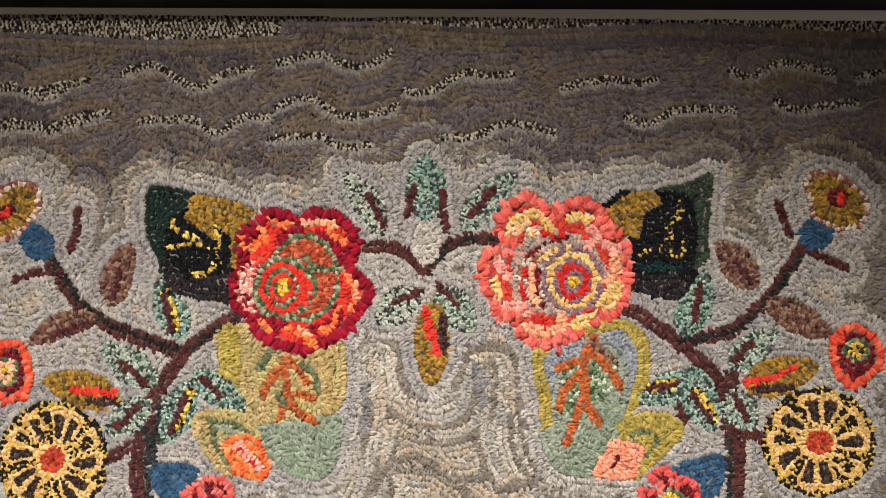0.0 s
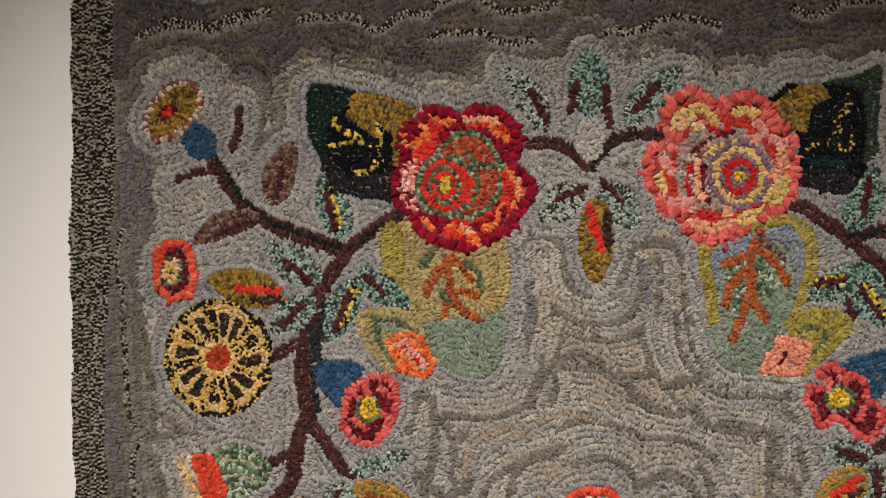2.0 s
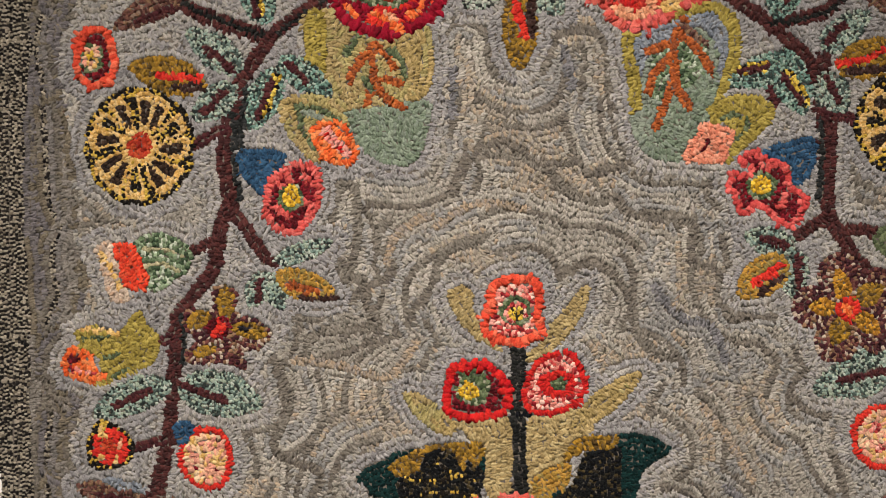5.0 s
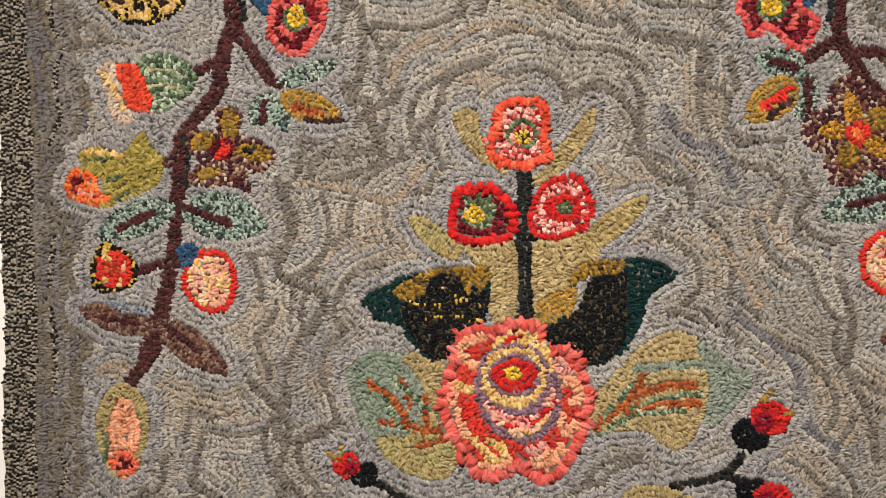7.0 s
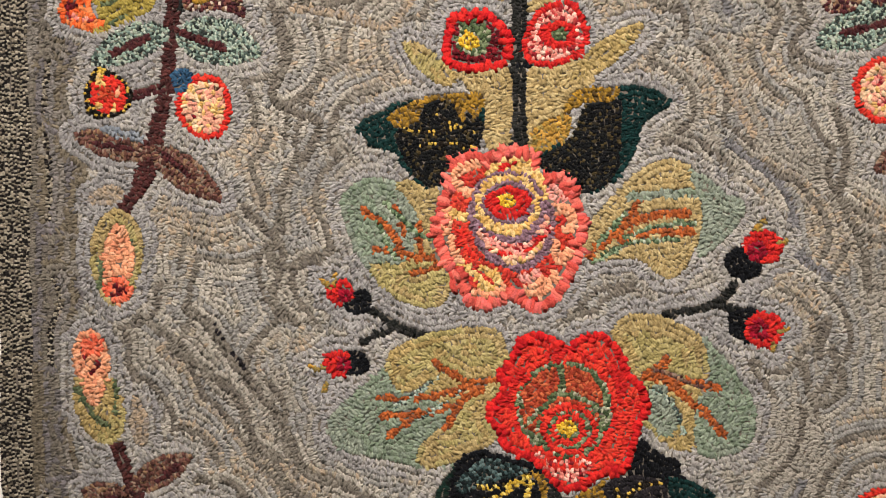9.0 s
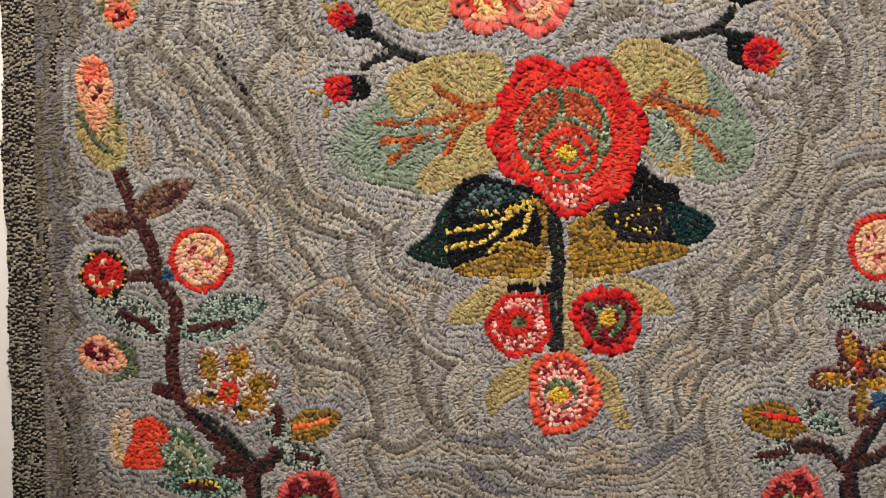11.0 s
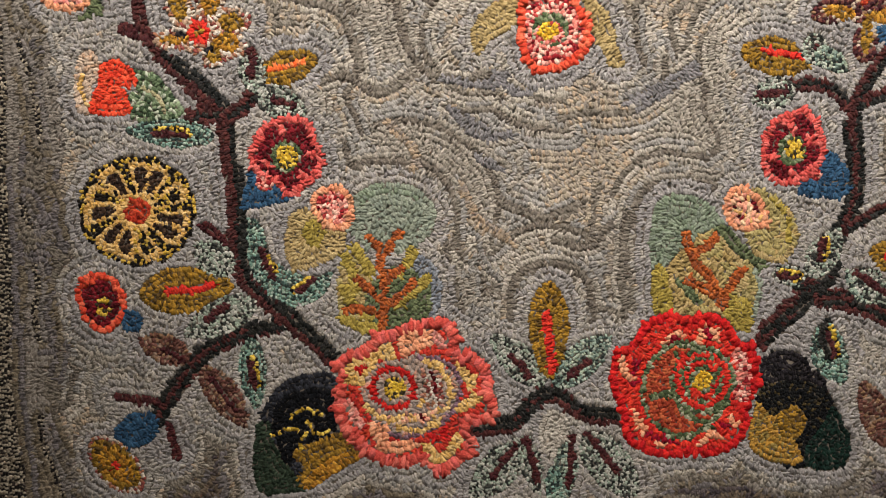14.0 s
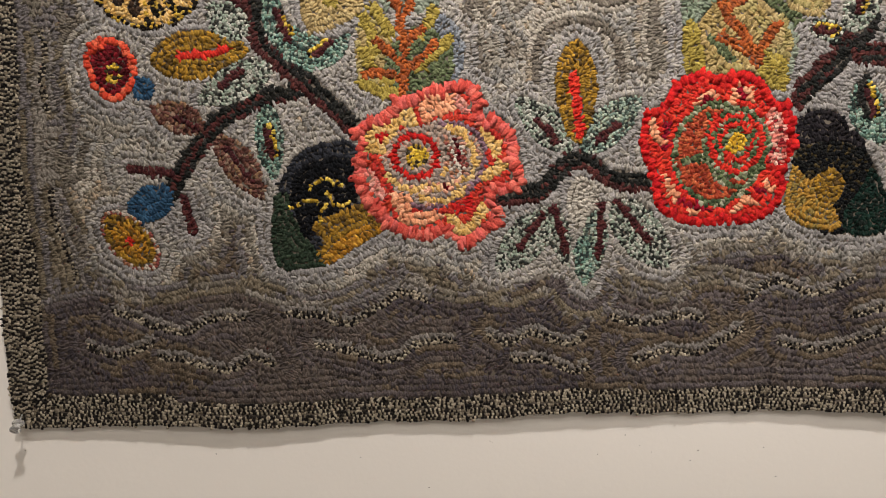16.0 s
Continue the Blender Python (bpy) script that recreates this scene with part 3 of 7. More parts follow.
line("contour", "slate_grey", 8, 191, -478, 217, -497, 247, -527, 258, -577, 283, -597)
line("contour", "shadow_grey", 8, 285, -447, 296, -487, 292, -527, 312, -567, 318, -607)
line("contour", "shadow_grey", 8, -206, -550, -211, -590, -171, -585, -151, -565)
line("contour", "shadow_grey", 8, -236, -540, -201, -580, -212, -621, -191, -641)
line("contour", "shadow_grey", 8, 284, -637, 275, -668)
line("contour", "shadow_grey", 8, -334, -636, -304, -656, -274, -685, -243, -710, -228, -751, -203, -766)
line("contour", "charcoal", 8, -266, -645, -254, -665, -238, -683)
line("contour", "shadow_grey", 8, -289, -630, -269, -645, -238, -690, -203, -730, -182, -776, -142, -791, -106, -816)
line("contour", "shadow_grey", 8, -310, -751, -269, -792, -233, -837, -192, -873, -151, -888, -120, -939)
line("contour", "shadow_grey", 8, -203, -904, -182, -924, -131, -939, -115, -986)
line("contour", "shadow_grey", 8, -100, -882, -85, -913, -74, -965, -43, -996, 3, -990)
line("contour", "slate_grey", 8, 3, -990, 19, -1006, 35, -1005)
line("contour", "slate_grey", 8, -32, -1022, -6, -1037)
line("contour", "slate_grey", 8, 178, -988, 153, -1004, 127, -1020)
line("contour", "shadow_grey", 8, 187, -900, 196, -864, 221, -828, 251, -813, 265, -782)
line("contour", "slate_grey", 8, 265, -782, 251, -808, 246, -833)
line("contour", "shadow_grey", 8, 218, -921, 222, -880, 257, -854, 271, -813)
line("contour", "shadow_grey", 8, 263, -676, 274, -711, 299, -696, 287, -661)
line("contour", "warm_grey", 8, -192, -873, -152, -852, -136, -883)
line("contour", "shadow_grey", 8, -166, -1007, -130, -991, -99, -1007, -69, -991)
line("contour", "slate_grey", 8, -41, -995, -2, -1000, 12, -991)
line("contour", "slate_grey", 8, -36, -1019, -12, -1043, 17, -1043)
line("contour", "slate_grey", 8, -12, -1062, 8, -1072)
line("contour", "shadow_grey", 8, 8, -1101, 47, -1116, 81, -1101)
line("contour", "slate_grey", 8, 177, -982, 148, -1001, 119, -1015)
line("contour", "shadow_grey", 8, 121, -1204, 116, -1160, 125, -1111, 144, -1087, 198, -1087, 208, -1102)
line("contour", "shadow_grey", 8, -41, -1115, -37, -1159, -27, -1199)
line("contour", "shadow_grey", 8, 18, -1204, 22, -1169, 47, -1157, 81, -1165, 92, -1204)
line("contour", "shadow_grey", 8, -129, -1119, -100, -1091, -61, -1096, -41, -1120)
line("contour", "warm_grey", 8, -89, -1033, -65, -1062, -80, -1091)
line("contour", "warm_grey", 8, -26, -1086, -12, -1115, 17, -1135)
line("contour", "shadow_grey", 8, 57, -1135, 86, -1140, 106, -1121)
GROUNDS = len(AREAS)

# the motifs
motif("stem", "maroon hooked stem")
line("stem", "stem", 13, -344, 19, -327, -8, -308, -35, -282, -53, -252, -65, -214, -78)
line("edge", "stem_dark", 5.5, -340, 19, -323, -8, -304, -35, -279, -53, -248, -65, -211, -78)
motif("stem", "maroon hooked stem")
line("stem", "stem", 11, -214, -78, -201, -66, -186, -56, -158, -38)
line("edge", "stem_dark", 4.6, -211, -78, -198, -66, -183, -56, -155, -38)
motif("stem", "maroon hooked stem")
line("stem", "stem", 13, -214, -78, -228, -98, -241, -118, -248, -146, -253, -176, -253, -206, -248, -231)
motif("stem", "maroon hooked stem")
line("stem", "stem", 11, -50, 18, -30, 18, -12, 9, 2, -2)
motif("stem", "maroon hooked stem")
line("stem", "stem", 11, 2, -2, 20, 18, 40, 25, 66, 25)
line("edge", "stem_dark", 4.6, 4, -2, 23, 18, 43, 25, 69, 25)
motif("stem", "maroon hooked stem")
line("stem", "stem", 13, -252, -150, -256, -185, -251, -222, -259, -247, -264, -282, -285, -309, -298, -329, -299, -364, -302, -404, -307, -444, -319, -484, -331, -522)
line("edge", "stem_grey", 6.5, -246, -145, -246, -185, -241, -220)
motif("stem", "maroon hooked stem")
line("stem", "stem", 11, -249, -227, -230, -255, -213, -275, -187, -271)
motif("stem", "maroon hooked stem")
line("stem", "stem", 9, -284, -267, -261, -256)
motif("stem", "maroon hooked stem")
line("stem", "stem", 11, -308, -451, -315, -486, -322, -511, -344, -541)
motif("stem", "maroon hooked stem")
line("stem", "stem", 12, -353, -754, -338, -790, -323, -823, -316, -854, -301, -877, -305, -915, -303, -946, -289, -972, -259, -1003, -234, -1034)
motif("stem", "maroon hooked stem")
line("stem", "stem", 11, -345, -849, -316, -848)
motif("stem", "maroon hooked stem")
line("stem", "stem", 11, -234, -1034, -203, -1009)
motif("stem", "maroon hooked stem")
line("stem", "stem", 14, -286, -975, -258, -999, -234, -1023, -230, -1061, -225, -1100, -225, -1138, -218, -1168, -194, -1193, -160, -1223, -139, -1244)
line("edge", "stem_dark", 5.9, -282, -975, -254, -999, -230, -1023, -225, -1061, -220, -1100, -220, -1138, -214, -1168, -190, -1193, -156, -1223, -134, -1244)
line("edge", "stem_dark", 6, -218, -1071, -217, -1119, -215, -1153, -189, -1184, -160, -1214, -135, -1238)
line("edge", "stem_grey", 5.5, -272, -977, -244, -1001, -225, -1023)
motif("stem", "maroon hooked stem")
line("stem", "stem", 14, -190, -1212, -220, -1218, -254, -1237, -279, -1267, -299, -1299)
line("edge", "stem_dark", 5.9, -185, -1212, -215, -1218, -249, -1237, -275, -1267, -294, -1299)
line("edge", "stem_dark", 6, -192, -1208, -224, -1213, -259, -1233, -285, -1264, -301, -1293)
motif("stem", "maroon hooked stem")
line("stem", "stem", 14, -261, -1027, -235, -1026)
line("edge", "stem_dark", 5.9, -257, -1027, -230, -1026)
motif("stem", "maroon hooked stem")
line("stem", "stem", 11, -231, -1028, -205, -1006)
line("edge", "stem_dark", 4.6, -226, -1028, -201, -1006)
motif("stem", "maroon hooked stem")
line("stem", "stem", 15, -17, -1303, 20, -1299, 52, -1271, 82, -1289, 118, -1294)
line("edge", "stem_dark", 6.3, -13, -1303, 25, -1299, 57, -1271, 87, -1289, 123, -1294)
line("edge", "stem_dark", 6.5, -17, -1296, 20, -1293, 50, -1268, 80, -1283, 117, -1288)
motif("stem", "maroon hooked stem")
line("stem", "stem", 13, 183, -37, 217, -58, 247, -83, 268, -108, 275, -148, 278, -204)
motif("stem", "maroon hooked stem")
line("stem", "stem", 11, 341, 22, 323, -7, 303, -32, 273, -57, 227, -66)
line("edge", "stem_dark", 4.6, 344, 22, 326, -7, 306, -32, 275, -57, 230, -66)
motif("stem", "maroon hooked stem")
line("stem", "stem", 13, 275, -97, 281, -161, 279, -225, 291, -255, 309, -280, 336, -302)
motif("stem", "maroon hooked stem")
line("stem", "stem", 10, 277, -236, 247, -258)
motif("stem", "maroon hooked stem")
line("stem", "stem", 10, 289, -248, 324, -250)
line("edge", "stem_grey", 5.5, 270, -116, 274, -161, 272, -220)
motif("stem", "maroon hooked stem")
line("stem", "stem", 13, 350, -962, 329, -993, 317, -1023, 321, -1069, 319, -1105, 302, -1141, 278, -1178, 244, -1215)
line("edge", "stem_dark", 5.5, 355, -962, 334, -993, 321, -1023, 325, -1069, 323, -1105, 307, -1141, 283, -1178, 248, -1215)
motif("stem", "maroon hooked stem")
line("stem", "stem", 12, 315, -1023, 292, -1001, 261, -999)
line("edge", "stem_dark", 5, 320, -1023, 296, -1001, 266, -999)
motif("stem", "maroon hooked stem")
line("stem", "stem", 11, 289, -1184, 320, -1185, 367, -1203)
line("edge", "stem_dark", 4.6, 293, -1184, 324, -1185, 371, -1203)
motif("stem", "maroon hooked stem")
line("stem", "stem", 11, 312, -1126, 367, -1094)
line("edge", "stem_dark", 4.6, 317, -1126, 371, -1094)
line("edge", "stem_dark", 6, 308, -1033, 314, -1069, 312, -1105, 295, -1141, 271, -1178)
motif("stem", "maroon hooked stem")
line("stem", "stem", 11, 317, -1018, 342, -1008, 362, -997)
line("edge", "stem_dark", 4.6, 321, -1018, 347, -1008, 367, -997)
motif("stem", "maroon hooked stem")
line("stem", "stem", 13, 303, -1166, 274, -1196, 242, -1225)
line("edge", "stem_dark", 5.5, 308, -1166, 279, -1196, 246, -1225)
line("edge", "stem_dark", 6, 308, -1156, 279, -1188, 243, -1218)
motif("stem", "maroon hooked stem")
line("stem", "stem", 13, 294, -1190, 314, -1191, 354, -1206)
line("edge", "stem_dark", 5.5, 298, -1191, 318, -1191, 358, -1206)
motif("stem", "black hooked stem")
line("stem", "stem_dark", 14, 6, -352, 6, -404, 8, -484)
line("stem", "black", 6, 6, -412, 36, -413)
motif("stem", "black hooked stem")
line("stem", "stem_dark", 7.5, -129, -625, -101, -644, -75, -653)
line("stem", "stem_dark", 7, -101, -644, -131, -658)
motif("stem", "black hooked stem")
line("stem", "stem_dark", 7.5, 201, -605, 180, -623, 138, -632)
line("stem", "stem_dark", 7, 180, -623, 205, -627)
motif("stem", "black hooked stem")
line("stem", "stem_dark", 14, 39, -784, 45, -825, 46, -902, 49, -922)
line("stem", "black", 8, 4, -856, 43, -856)
motif("twig", "maroon twig")
line("twig", "maroon", 7, -366, -13, -351, -7, -327, -7)
motif("twig", "maroon twig")
line("twig", "maroon", 7.5, -311, 49, -312, 31, -317, 16)
motif("twig", "maroon twig")
line("twig", "maroon", 11, -255, -159, -283, -172)
line("edge", "stem_grey", 6.5, -234, -121, -240, -166, -239, -196)
motif("twig", "maroon twig")
line("twig", "maroon", 10, -315, -347, -301, -344)
motif("twig", "maroon twig")
line("twig", "maroon", 9, -340, -442, -309, -435)
line("edge", "stem_grey", 5.5, -292, -324, -291, -364)
motif("twig", "maroon twig")
line("twig", "maroon", 12, -318, -952, -300, -958)
motif("twig", "maroon twig")
line("twig", "maroon", 8, -333, -1274, -296, -1279)
motif("twig", "maroon twig")
line("twig", "maroon", 8, -286, -1302, -280, -1330)
motif("twig", "maroon twig")
line("twig", "maroon", 7.5, 339, 18, 354, 11, 377, 1)
motif("twig", "maroon twig")
line("twig", "maroon", 7.5, 318, 58, 324, 43, 329, 31)
motif("twig", "maroon twig")
line("twig", "maroon", 12, 277, -145, 303, -150)
motif("twig", "maroon twig")
line("twig", "maroon", 9, 225, -118, 235, -136)
motif("twig", "maroon twig")
line("twig", "maroon", 9, -254, -1121, -235, -1136)
motif("broad_leaf", "broad khaki and sage leaf with rust branching veins")
shape("leaf", "khaki", -181, -54, -184, -84, -172, -124, -147, -144, -117, -154, -82, -139, -71, -104, -72, -69, -96, -54, -136, -49)
shape("edge", "mustard", -181, -55, -184, -84, -177, -109, -167, -114, -164, -84, -166, -54)
shape("tip", "sage", -147, -144, -122, -139, -74, -132, -76, -169, -94, -190, -122, -184, -142, -164)
shape("side", "khaki", -99, -64, -71, -72, -73, -124, -97, -132, -102, -99)
shape("tip", "sage", -139, -164, -122, -184, -97, -192, -82, -184, -77, -164, -107, -154)
line("vein", "rust", 7.5, -122, -84, -139, -104, -144, -117)
line("vein", "rust", 7.5, -124, -87, -117, -124, -97, -139)
line("vein", "rust", 7.5, -117, -84, -104, -102)
line("vein", "rust", 7.5, -114, -114, -99, -117)
line("vein", "rust", 7.5, -122, -104, -127, -134)
line("vein", "moss", 6, -137, -77, -147, -92)
line("vein", "moss", 6, -109, -87, -98, -97, -94, -114)
line("vein", "moss", 6, -132, -114, -122, -124)
motif("broad_leaf", "broad sage leaf with mustard edge and rust branching veins")
shape("leaf", "mustard", 99, -71, 101, -113, 108, -148, 132, -163, 167, -148, 195, -121, 203, -88, 197, -58, 172, -44, 137, -56)
shape("band", "blue_grey", 109, -78, 114, -113, 127, -138, 172, -133, 187, -108, 192, -78, 177, -56, 147, -63)
shape("core", "sage", 119, -103, 114, -143, 122, -163, 147, -183, 169, -163, 182, -123, 182, -88, 162, -68, 132, -88)
shape("tip", "sage", 104, -148, 117, -179, 147, -188, 172, -173, 157, -148, 127, -143)
shape("core", "green_fleck", 127, -93, 119, -123, 137, -133, 167, -113, 174, -88, 157, -73)
line("vein", "rust", 8.5, 152, -63, 144, -83, 144, -108, 137, -133, 128, -156)
line("vein", "rust", 8.5, 144, -93, 127, -108, 122, -123)
line("vein", "rust", 8.5, 144, -108, 149, -128, 157, -138)
line("vein", "rust", 8.5, 149, -76, 164, -88, 177, -108)
line("vein", "rust", 8.5, 137, -83, 122, -91)
line("vein", "brown", 6.5, 152, -68, 172, -83)
motif("branch", "rust branching veins over a sage patch with pale leaves")
blob("patch", "sage", -88, -1115, 40, 31)
blob("patch", "khaki", -120, -1178, 17, 35)
blob("patch", "blue_grey", -61, -1179, 18, 30)
blob("patch", "moss", -81, -1188, 30, 30)
line("blade", "mustard", 10, -129, -1149, -120, -1168, -124, -1183)
line("blade", "mustard", 10, -120, -1141, -106, -1164)
line("blade", "mustard", 10, -56, -1169, -71, -1183, -81, -1191)
line("blade", "mustard", 10, -130, -1178, -121, -1193, -106, -1203)
line("blade", "mustard", 10, -131, -1203, -116, -1213, -101, -1213)
line("blade", "mustard", 10, -68, -1144, -78, -1164)
line("vein", "rust", 8, -95, -1213, -95, -1169, -98, -1144, -106, -1134)
line("vein", "rust", 8, -95, -1151, -88, -1139, -80, -1129)
line("vein", "rust", 8, -96, -1188, -113, -1173, -120, -1168)
line("vein", "rust", 8, -94, -1193, -76, -1181, -69, -1171)
line("vein", "rust", 8, -91, -1169, -80, -1161)
line("vein", "rust", 8, -96, -1203, -111, -1196, -128, -1198)
motif("broad_leaf", "sage and khaki leaf with rust branching veins")
shape("leaf", "sage", 145, -1102, 179, -1096, 199, -1112, 219, -1136, 239, -1170, 230, -1210, 200, -1200, 156, -1205, 141, -1160)
shape("core", "khaki", 175, -1136, 204, -1126, 229, -1151, 235, -1185, 220, -1205, 166, -1200, 151, -1190, 155, -1160)
shape("edge", "mustard", 145, -1155, 143, -1195, 161, -1202, 158, -1170)
shape("edge", "mustard", 210, -1185, 232, -1190, 230, -1215, 210, -1210)
line("vein", "moss", 10, 204, -1126, 224, -1146, 239, -1156)
line("vein", "moss", 6.5, 165, -1170, 185, -1190)
line("vein", "rust", 9.5, 172, -1131, 180, -1153, 195, -1170, 205, -1192)
line("vein", "rust", 9.5, 182, -1146, 199, -1133)
line("vein", "rust", 9.5, 175, -1170, 200, -1185)
line("vein", "rust", 9.5, 205, -1190, 215, -1170, 222, -1163)
motif("leaf_spray", "pale khaki hooked spray beside the stem")
shape("leaf", "pale_khaki", -61, -412, -31, -409, -2, -414, -2, -484, -19, -489, -29, -464, -36, -434)
motif("leaf_spray", "pale khaki hooked spray beside the stem")
shape("leaf", "pale_khaki", 15, -417, 48, -409, 78, -412, 68, -429, 49, -444, 49, -469, 21, -489, 14, -464)
shape("gold", "amber", 19, -469, 49, -454, 51, -474, 24, -492)
motif("broad_leaf", "sage and khaki leaf with rust branching veins")
shape("leaf", "sage", -151, -530, -126, -512, -96, -517, -66, -524, -51, -559, -51, -589, -66, -625, -101, -620, -131, -590, -146, -560)
shape("core", "khaki", -101, -517, -67, -519, -51, -559, -51, -599, -63, -627, -101, -620, -126, -590, -91, -585, -81, -549)
line("vein", "rust", 6.5, -131, -540, -106, -560, -91, -580, -56, -584)
line("vein", "rust", 6.5, -81, -552, -79, -579)
line("vein", "rust", 6.5, -121, -575, -91, -580)
line("vein", "rust", 6.5, -101, -539, -94, -559)
line("vein", "rust", 6.5, -86, -597, -61, -589)
line("vein", "green_fleck", 5, -111, -534, -86, -559)
line("vein", "green_fleck", 5, -119, -550, -101, -585)
line("vein", "green_fleck", 5, -86, -559, -56, -569)
motif("broad_leaf", "sage and khaki leaf with rust branching veins")
shape("leaf", "pale_khaki", 66, -558, 98, -518, 132, -495, 162, -503, 173, -533, 168, -568, 144, -601, 114, -583, 74, -583)
shape("tip", "sage", 160, -503, 192, -523, 210, -537, 188, -568, 168, -580, 170, -538)
line("band", "sage", 8, 108, -526, 172, -523)
line("vein", "rust", 8, 71, -578, 93, -558, 113, -533)
line("vein", "rust", 8, 93, -558, 128, -543, 160, -542)
line("vein", "rust", 8, 98, -563, 128, -558, 161, -558)
line("vein", "green_fleck", 5, 79, -568, 103, -541)
line("vein", "green_fleck", 5, 103, -563, 133, -552, 163, -550)
line("vein", "green_fleck", 5, 74, -586, 108, -568, 148, -565)
motif("leaf_spray", "pale khaki hooked spray beside the stem")
shape("leaf", "pale_khaki", 2, -838, 35, -820, 38, -850, 7, -853, -24, -872, -39, -872)
motif("leaf_spray", "pale khaki hooked spray beside the stem")
shape("leaf", "pale_khaki", 53, -835, 83, -835, 104, -845, 73, -855, 69, -881, 69, -922, 54, -917)
motif("broad_leaf", "khaki and sage leaf with rust branching veins")
shape("leaf", "sage", -162, -730, -132, -699, -101, -674, -61, -649, -11, -651, -5, -698, -15, -749, -60, -772, -111, -765, -152, -755)
shape("core", "khaki", -107, -669, -61, -648, -6, -651, -2, -719, -20, -754, -70, -772, -81, -755, -50, -719, -101, -699)
line("vein", "rust", 7, -5, -688, -35, -694, -66, -676)
line("vein", "rust", 7, -30, -696, -71, -707, -116, -709)
line("vein", "rust", 7, -25, -699, -61, -719, -111, -725)
line("vein", "rust", 7, -40, -706, -55, -734)
line("vein", "rust", 7, -81, -724, -106, -742)
line("vein", "pale_mint", 4.5, -61, -689, -101, -717)
line("vein", "pale_mint", 4.5, -40, -701, -81, -729)
motif("broad_leaf", "khaki and sage leaf with rust branching veins")
shape("leaf", "khaki", 90, -653, 105, -633, 141, -635, 176, -657, 177, -697, 168, -748, 148, -753, 122, -728, 111, -687)
shape("tip", "sage", 174, -652, 202, -682, 221, -717, 214, -752, 173, -758, 168, -717, 180, -687)
shape("band", "sage", 127, -697, 142, -697, 153, -727, 138, -743, 122, -718)
line("vein", "rust", 8, 116, -692, 136, -677, 141, -672)
line("vein", "rust", 8, 126, -687, 162, -692, 187, -697)
line("vein", "rust", 8, 142, -692, 173, -717, 193, -740)
line("vein", "brown", 5.5, 131, -680, 172, -697)
line("vein", "pale_mint", 4.5, 127, -697, 147, -712, 158, -738)
motif("calyx", "dark blue calyx")
leaf("calyx", "blue", -335, 7, -362, 38, 28)
motif("leaf", "brown leaf with a dark vein")
leaf("leaf", "brown", -281, -37, -262, 21, 29, 3)
line("vein", "maroon", 6, -278, -26, -273, -5)
motif("leaf", "brown leaf with a dark vein")
leaf("leaf", "brown", -291, -45, -354, -70, 24, -4)
line("vein", "maroon", 6, -333, -63, -300, -51)
motif("leaf", "mint-green flecked leaf with a maroon vein")
leaf("leaf", "mint", -216, -66, -238, -11, 30)
line("heart", "yellow_fleck", 10, -230, -26, -223, -55)
line("vein", "maroon", 6.5, -233, -28, -226, -56)
motif("leaf", "mint-green flecked leaf with a maroon vein")
leaf("leaf", "pale_mint", -238, -107, -288, -70, 31)
line("vein", "maroon", 6.5, -271, -86, -248, -106)
motif("leaf", "mint-green flecked leaf with a maroon vein")
leaf("leaf", "pale_mint", -243, -120, -283, -150, 31)
line("vein", "maroon", 6.5, -272, -143, -254, -125)
motif("leaf", "mint-green flecked leaf with a maroon vein")
leaf("leaf", "mint", -207, -103, -232, -160, 31)
line("heart", "yellow_fleck", 10, -209, -113, -222, -145)
line("vein", "maroon", 6.5, -212, -115, -225, -146)
motif("leaf", "mint-green flecked leaf with a maroon vein")
leaf("leaf", "mint", -206, -95, -159, -129, 27)
line("vein", "maroon", 6.5, -199, -100, -182, -115)
motif("leaf", "olive-gold leaf with a red vein")
leaf("leaf", "olive_gold", -271, -120, -340, -101, 33)
line("shade", "dark_brown", 8, -298, -121, -275, -121)
line("vein", "scarlet", 6.5, -313, -111, -275, -113)
motif("seed", "pale grey oval")
blob("seed", "seed_pale", 2, 21, 13.5, 20)
motif("leaf", "mint-green flecked leaf with a maroon vein")
leaf("leaf", "fleck_leaf", -37, 28, -71, 85, 28, -3)
line("vein", "maroon", 6.5, -50, 64, -36, 38)
motif("leaf", "mint-green flecked leaf with a maroon vein")
leaf("leaf", "pale_mint", 35, 33, 83, 84, 29, 3)
line("vein", "maroon", 6.5, 41, 46, 63, 71)
motif("leaf", "mint-green flecked leaf between two maroon twigs")
leaf("leaf", "mint", 3, 41, 1, 102, 37)
line("vein", "maroon", 7, -9, 72, -15, 47)
line("vein", "maroon", 7.5, 16, 67, 17, 51, 21, 34)
motif("leaf", "mint-green flecked leaf with a maroon vein")
leaf("leaf", "fleck_leaf", -4, -22, -43, -50, 33)
line("vein", "maroon", 6.5, -26, -32, -2, -22)
motif("leaf", "mint-green flecked leaf with a maroon vein")
leaf("leaf", "pale_mint", 13, -20, 45, -58, 33)
line("vein", "maroon", 6.5, 13, -16, 30, -33)
motif("bud", "olive-gold bud with a red vein")
leaf("bud", "olive_gold", 9, -32, 6, -108, 33)
line("shade", "dark_brown", 9, 17, -47, 18, -74)
line("vein", "scarlet", 8, 4, -39, 6, -57, 12, -78)
motif("calyx", "dark blue calyx")
leaf("calyx", "blue", 341, 19, 368, 46, 30)
motif("leaf", "brown leaf with a dark vein")
leaf("leaf", "brown", 298, -18, 264, 24, 31)
line("vein", "maroon", 6, 281, 5, 293, -12)
motif("leaf", "brown leaf with a dark vein")
leaf("leaf", "brown", 307, -30, 366, -61, 28)
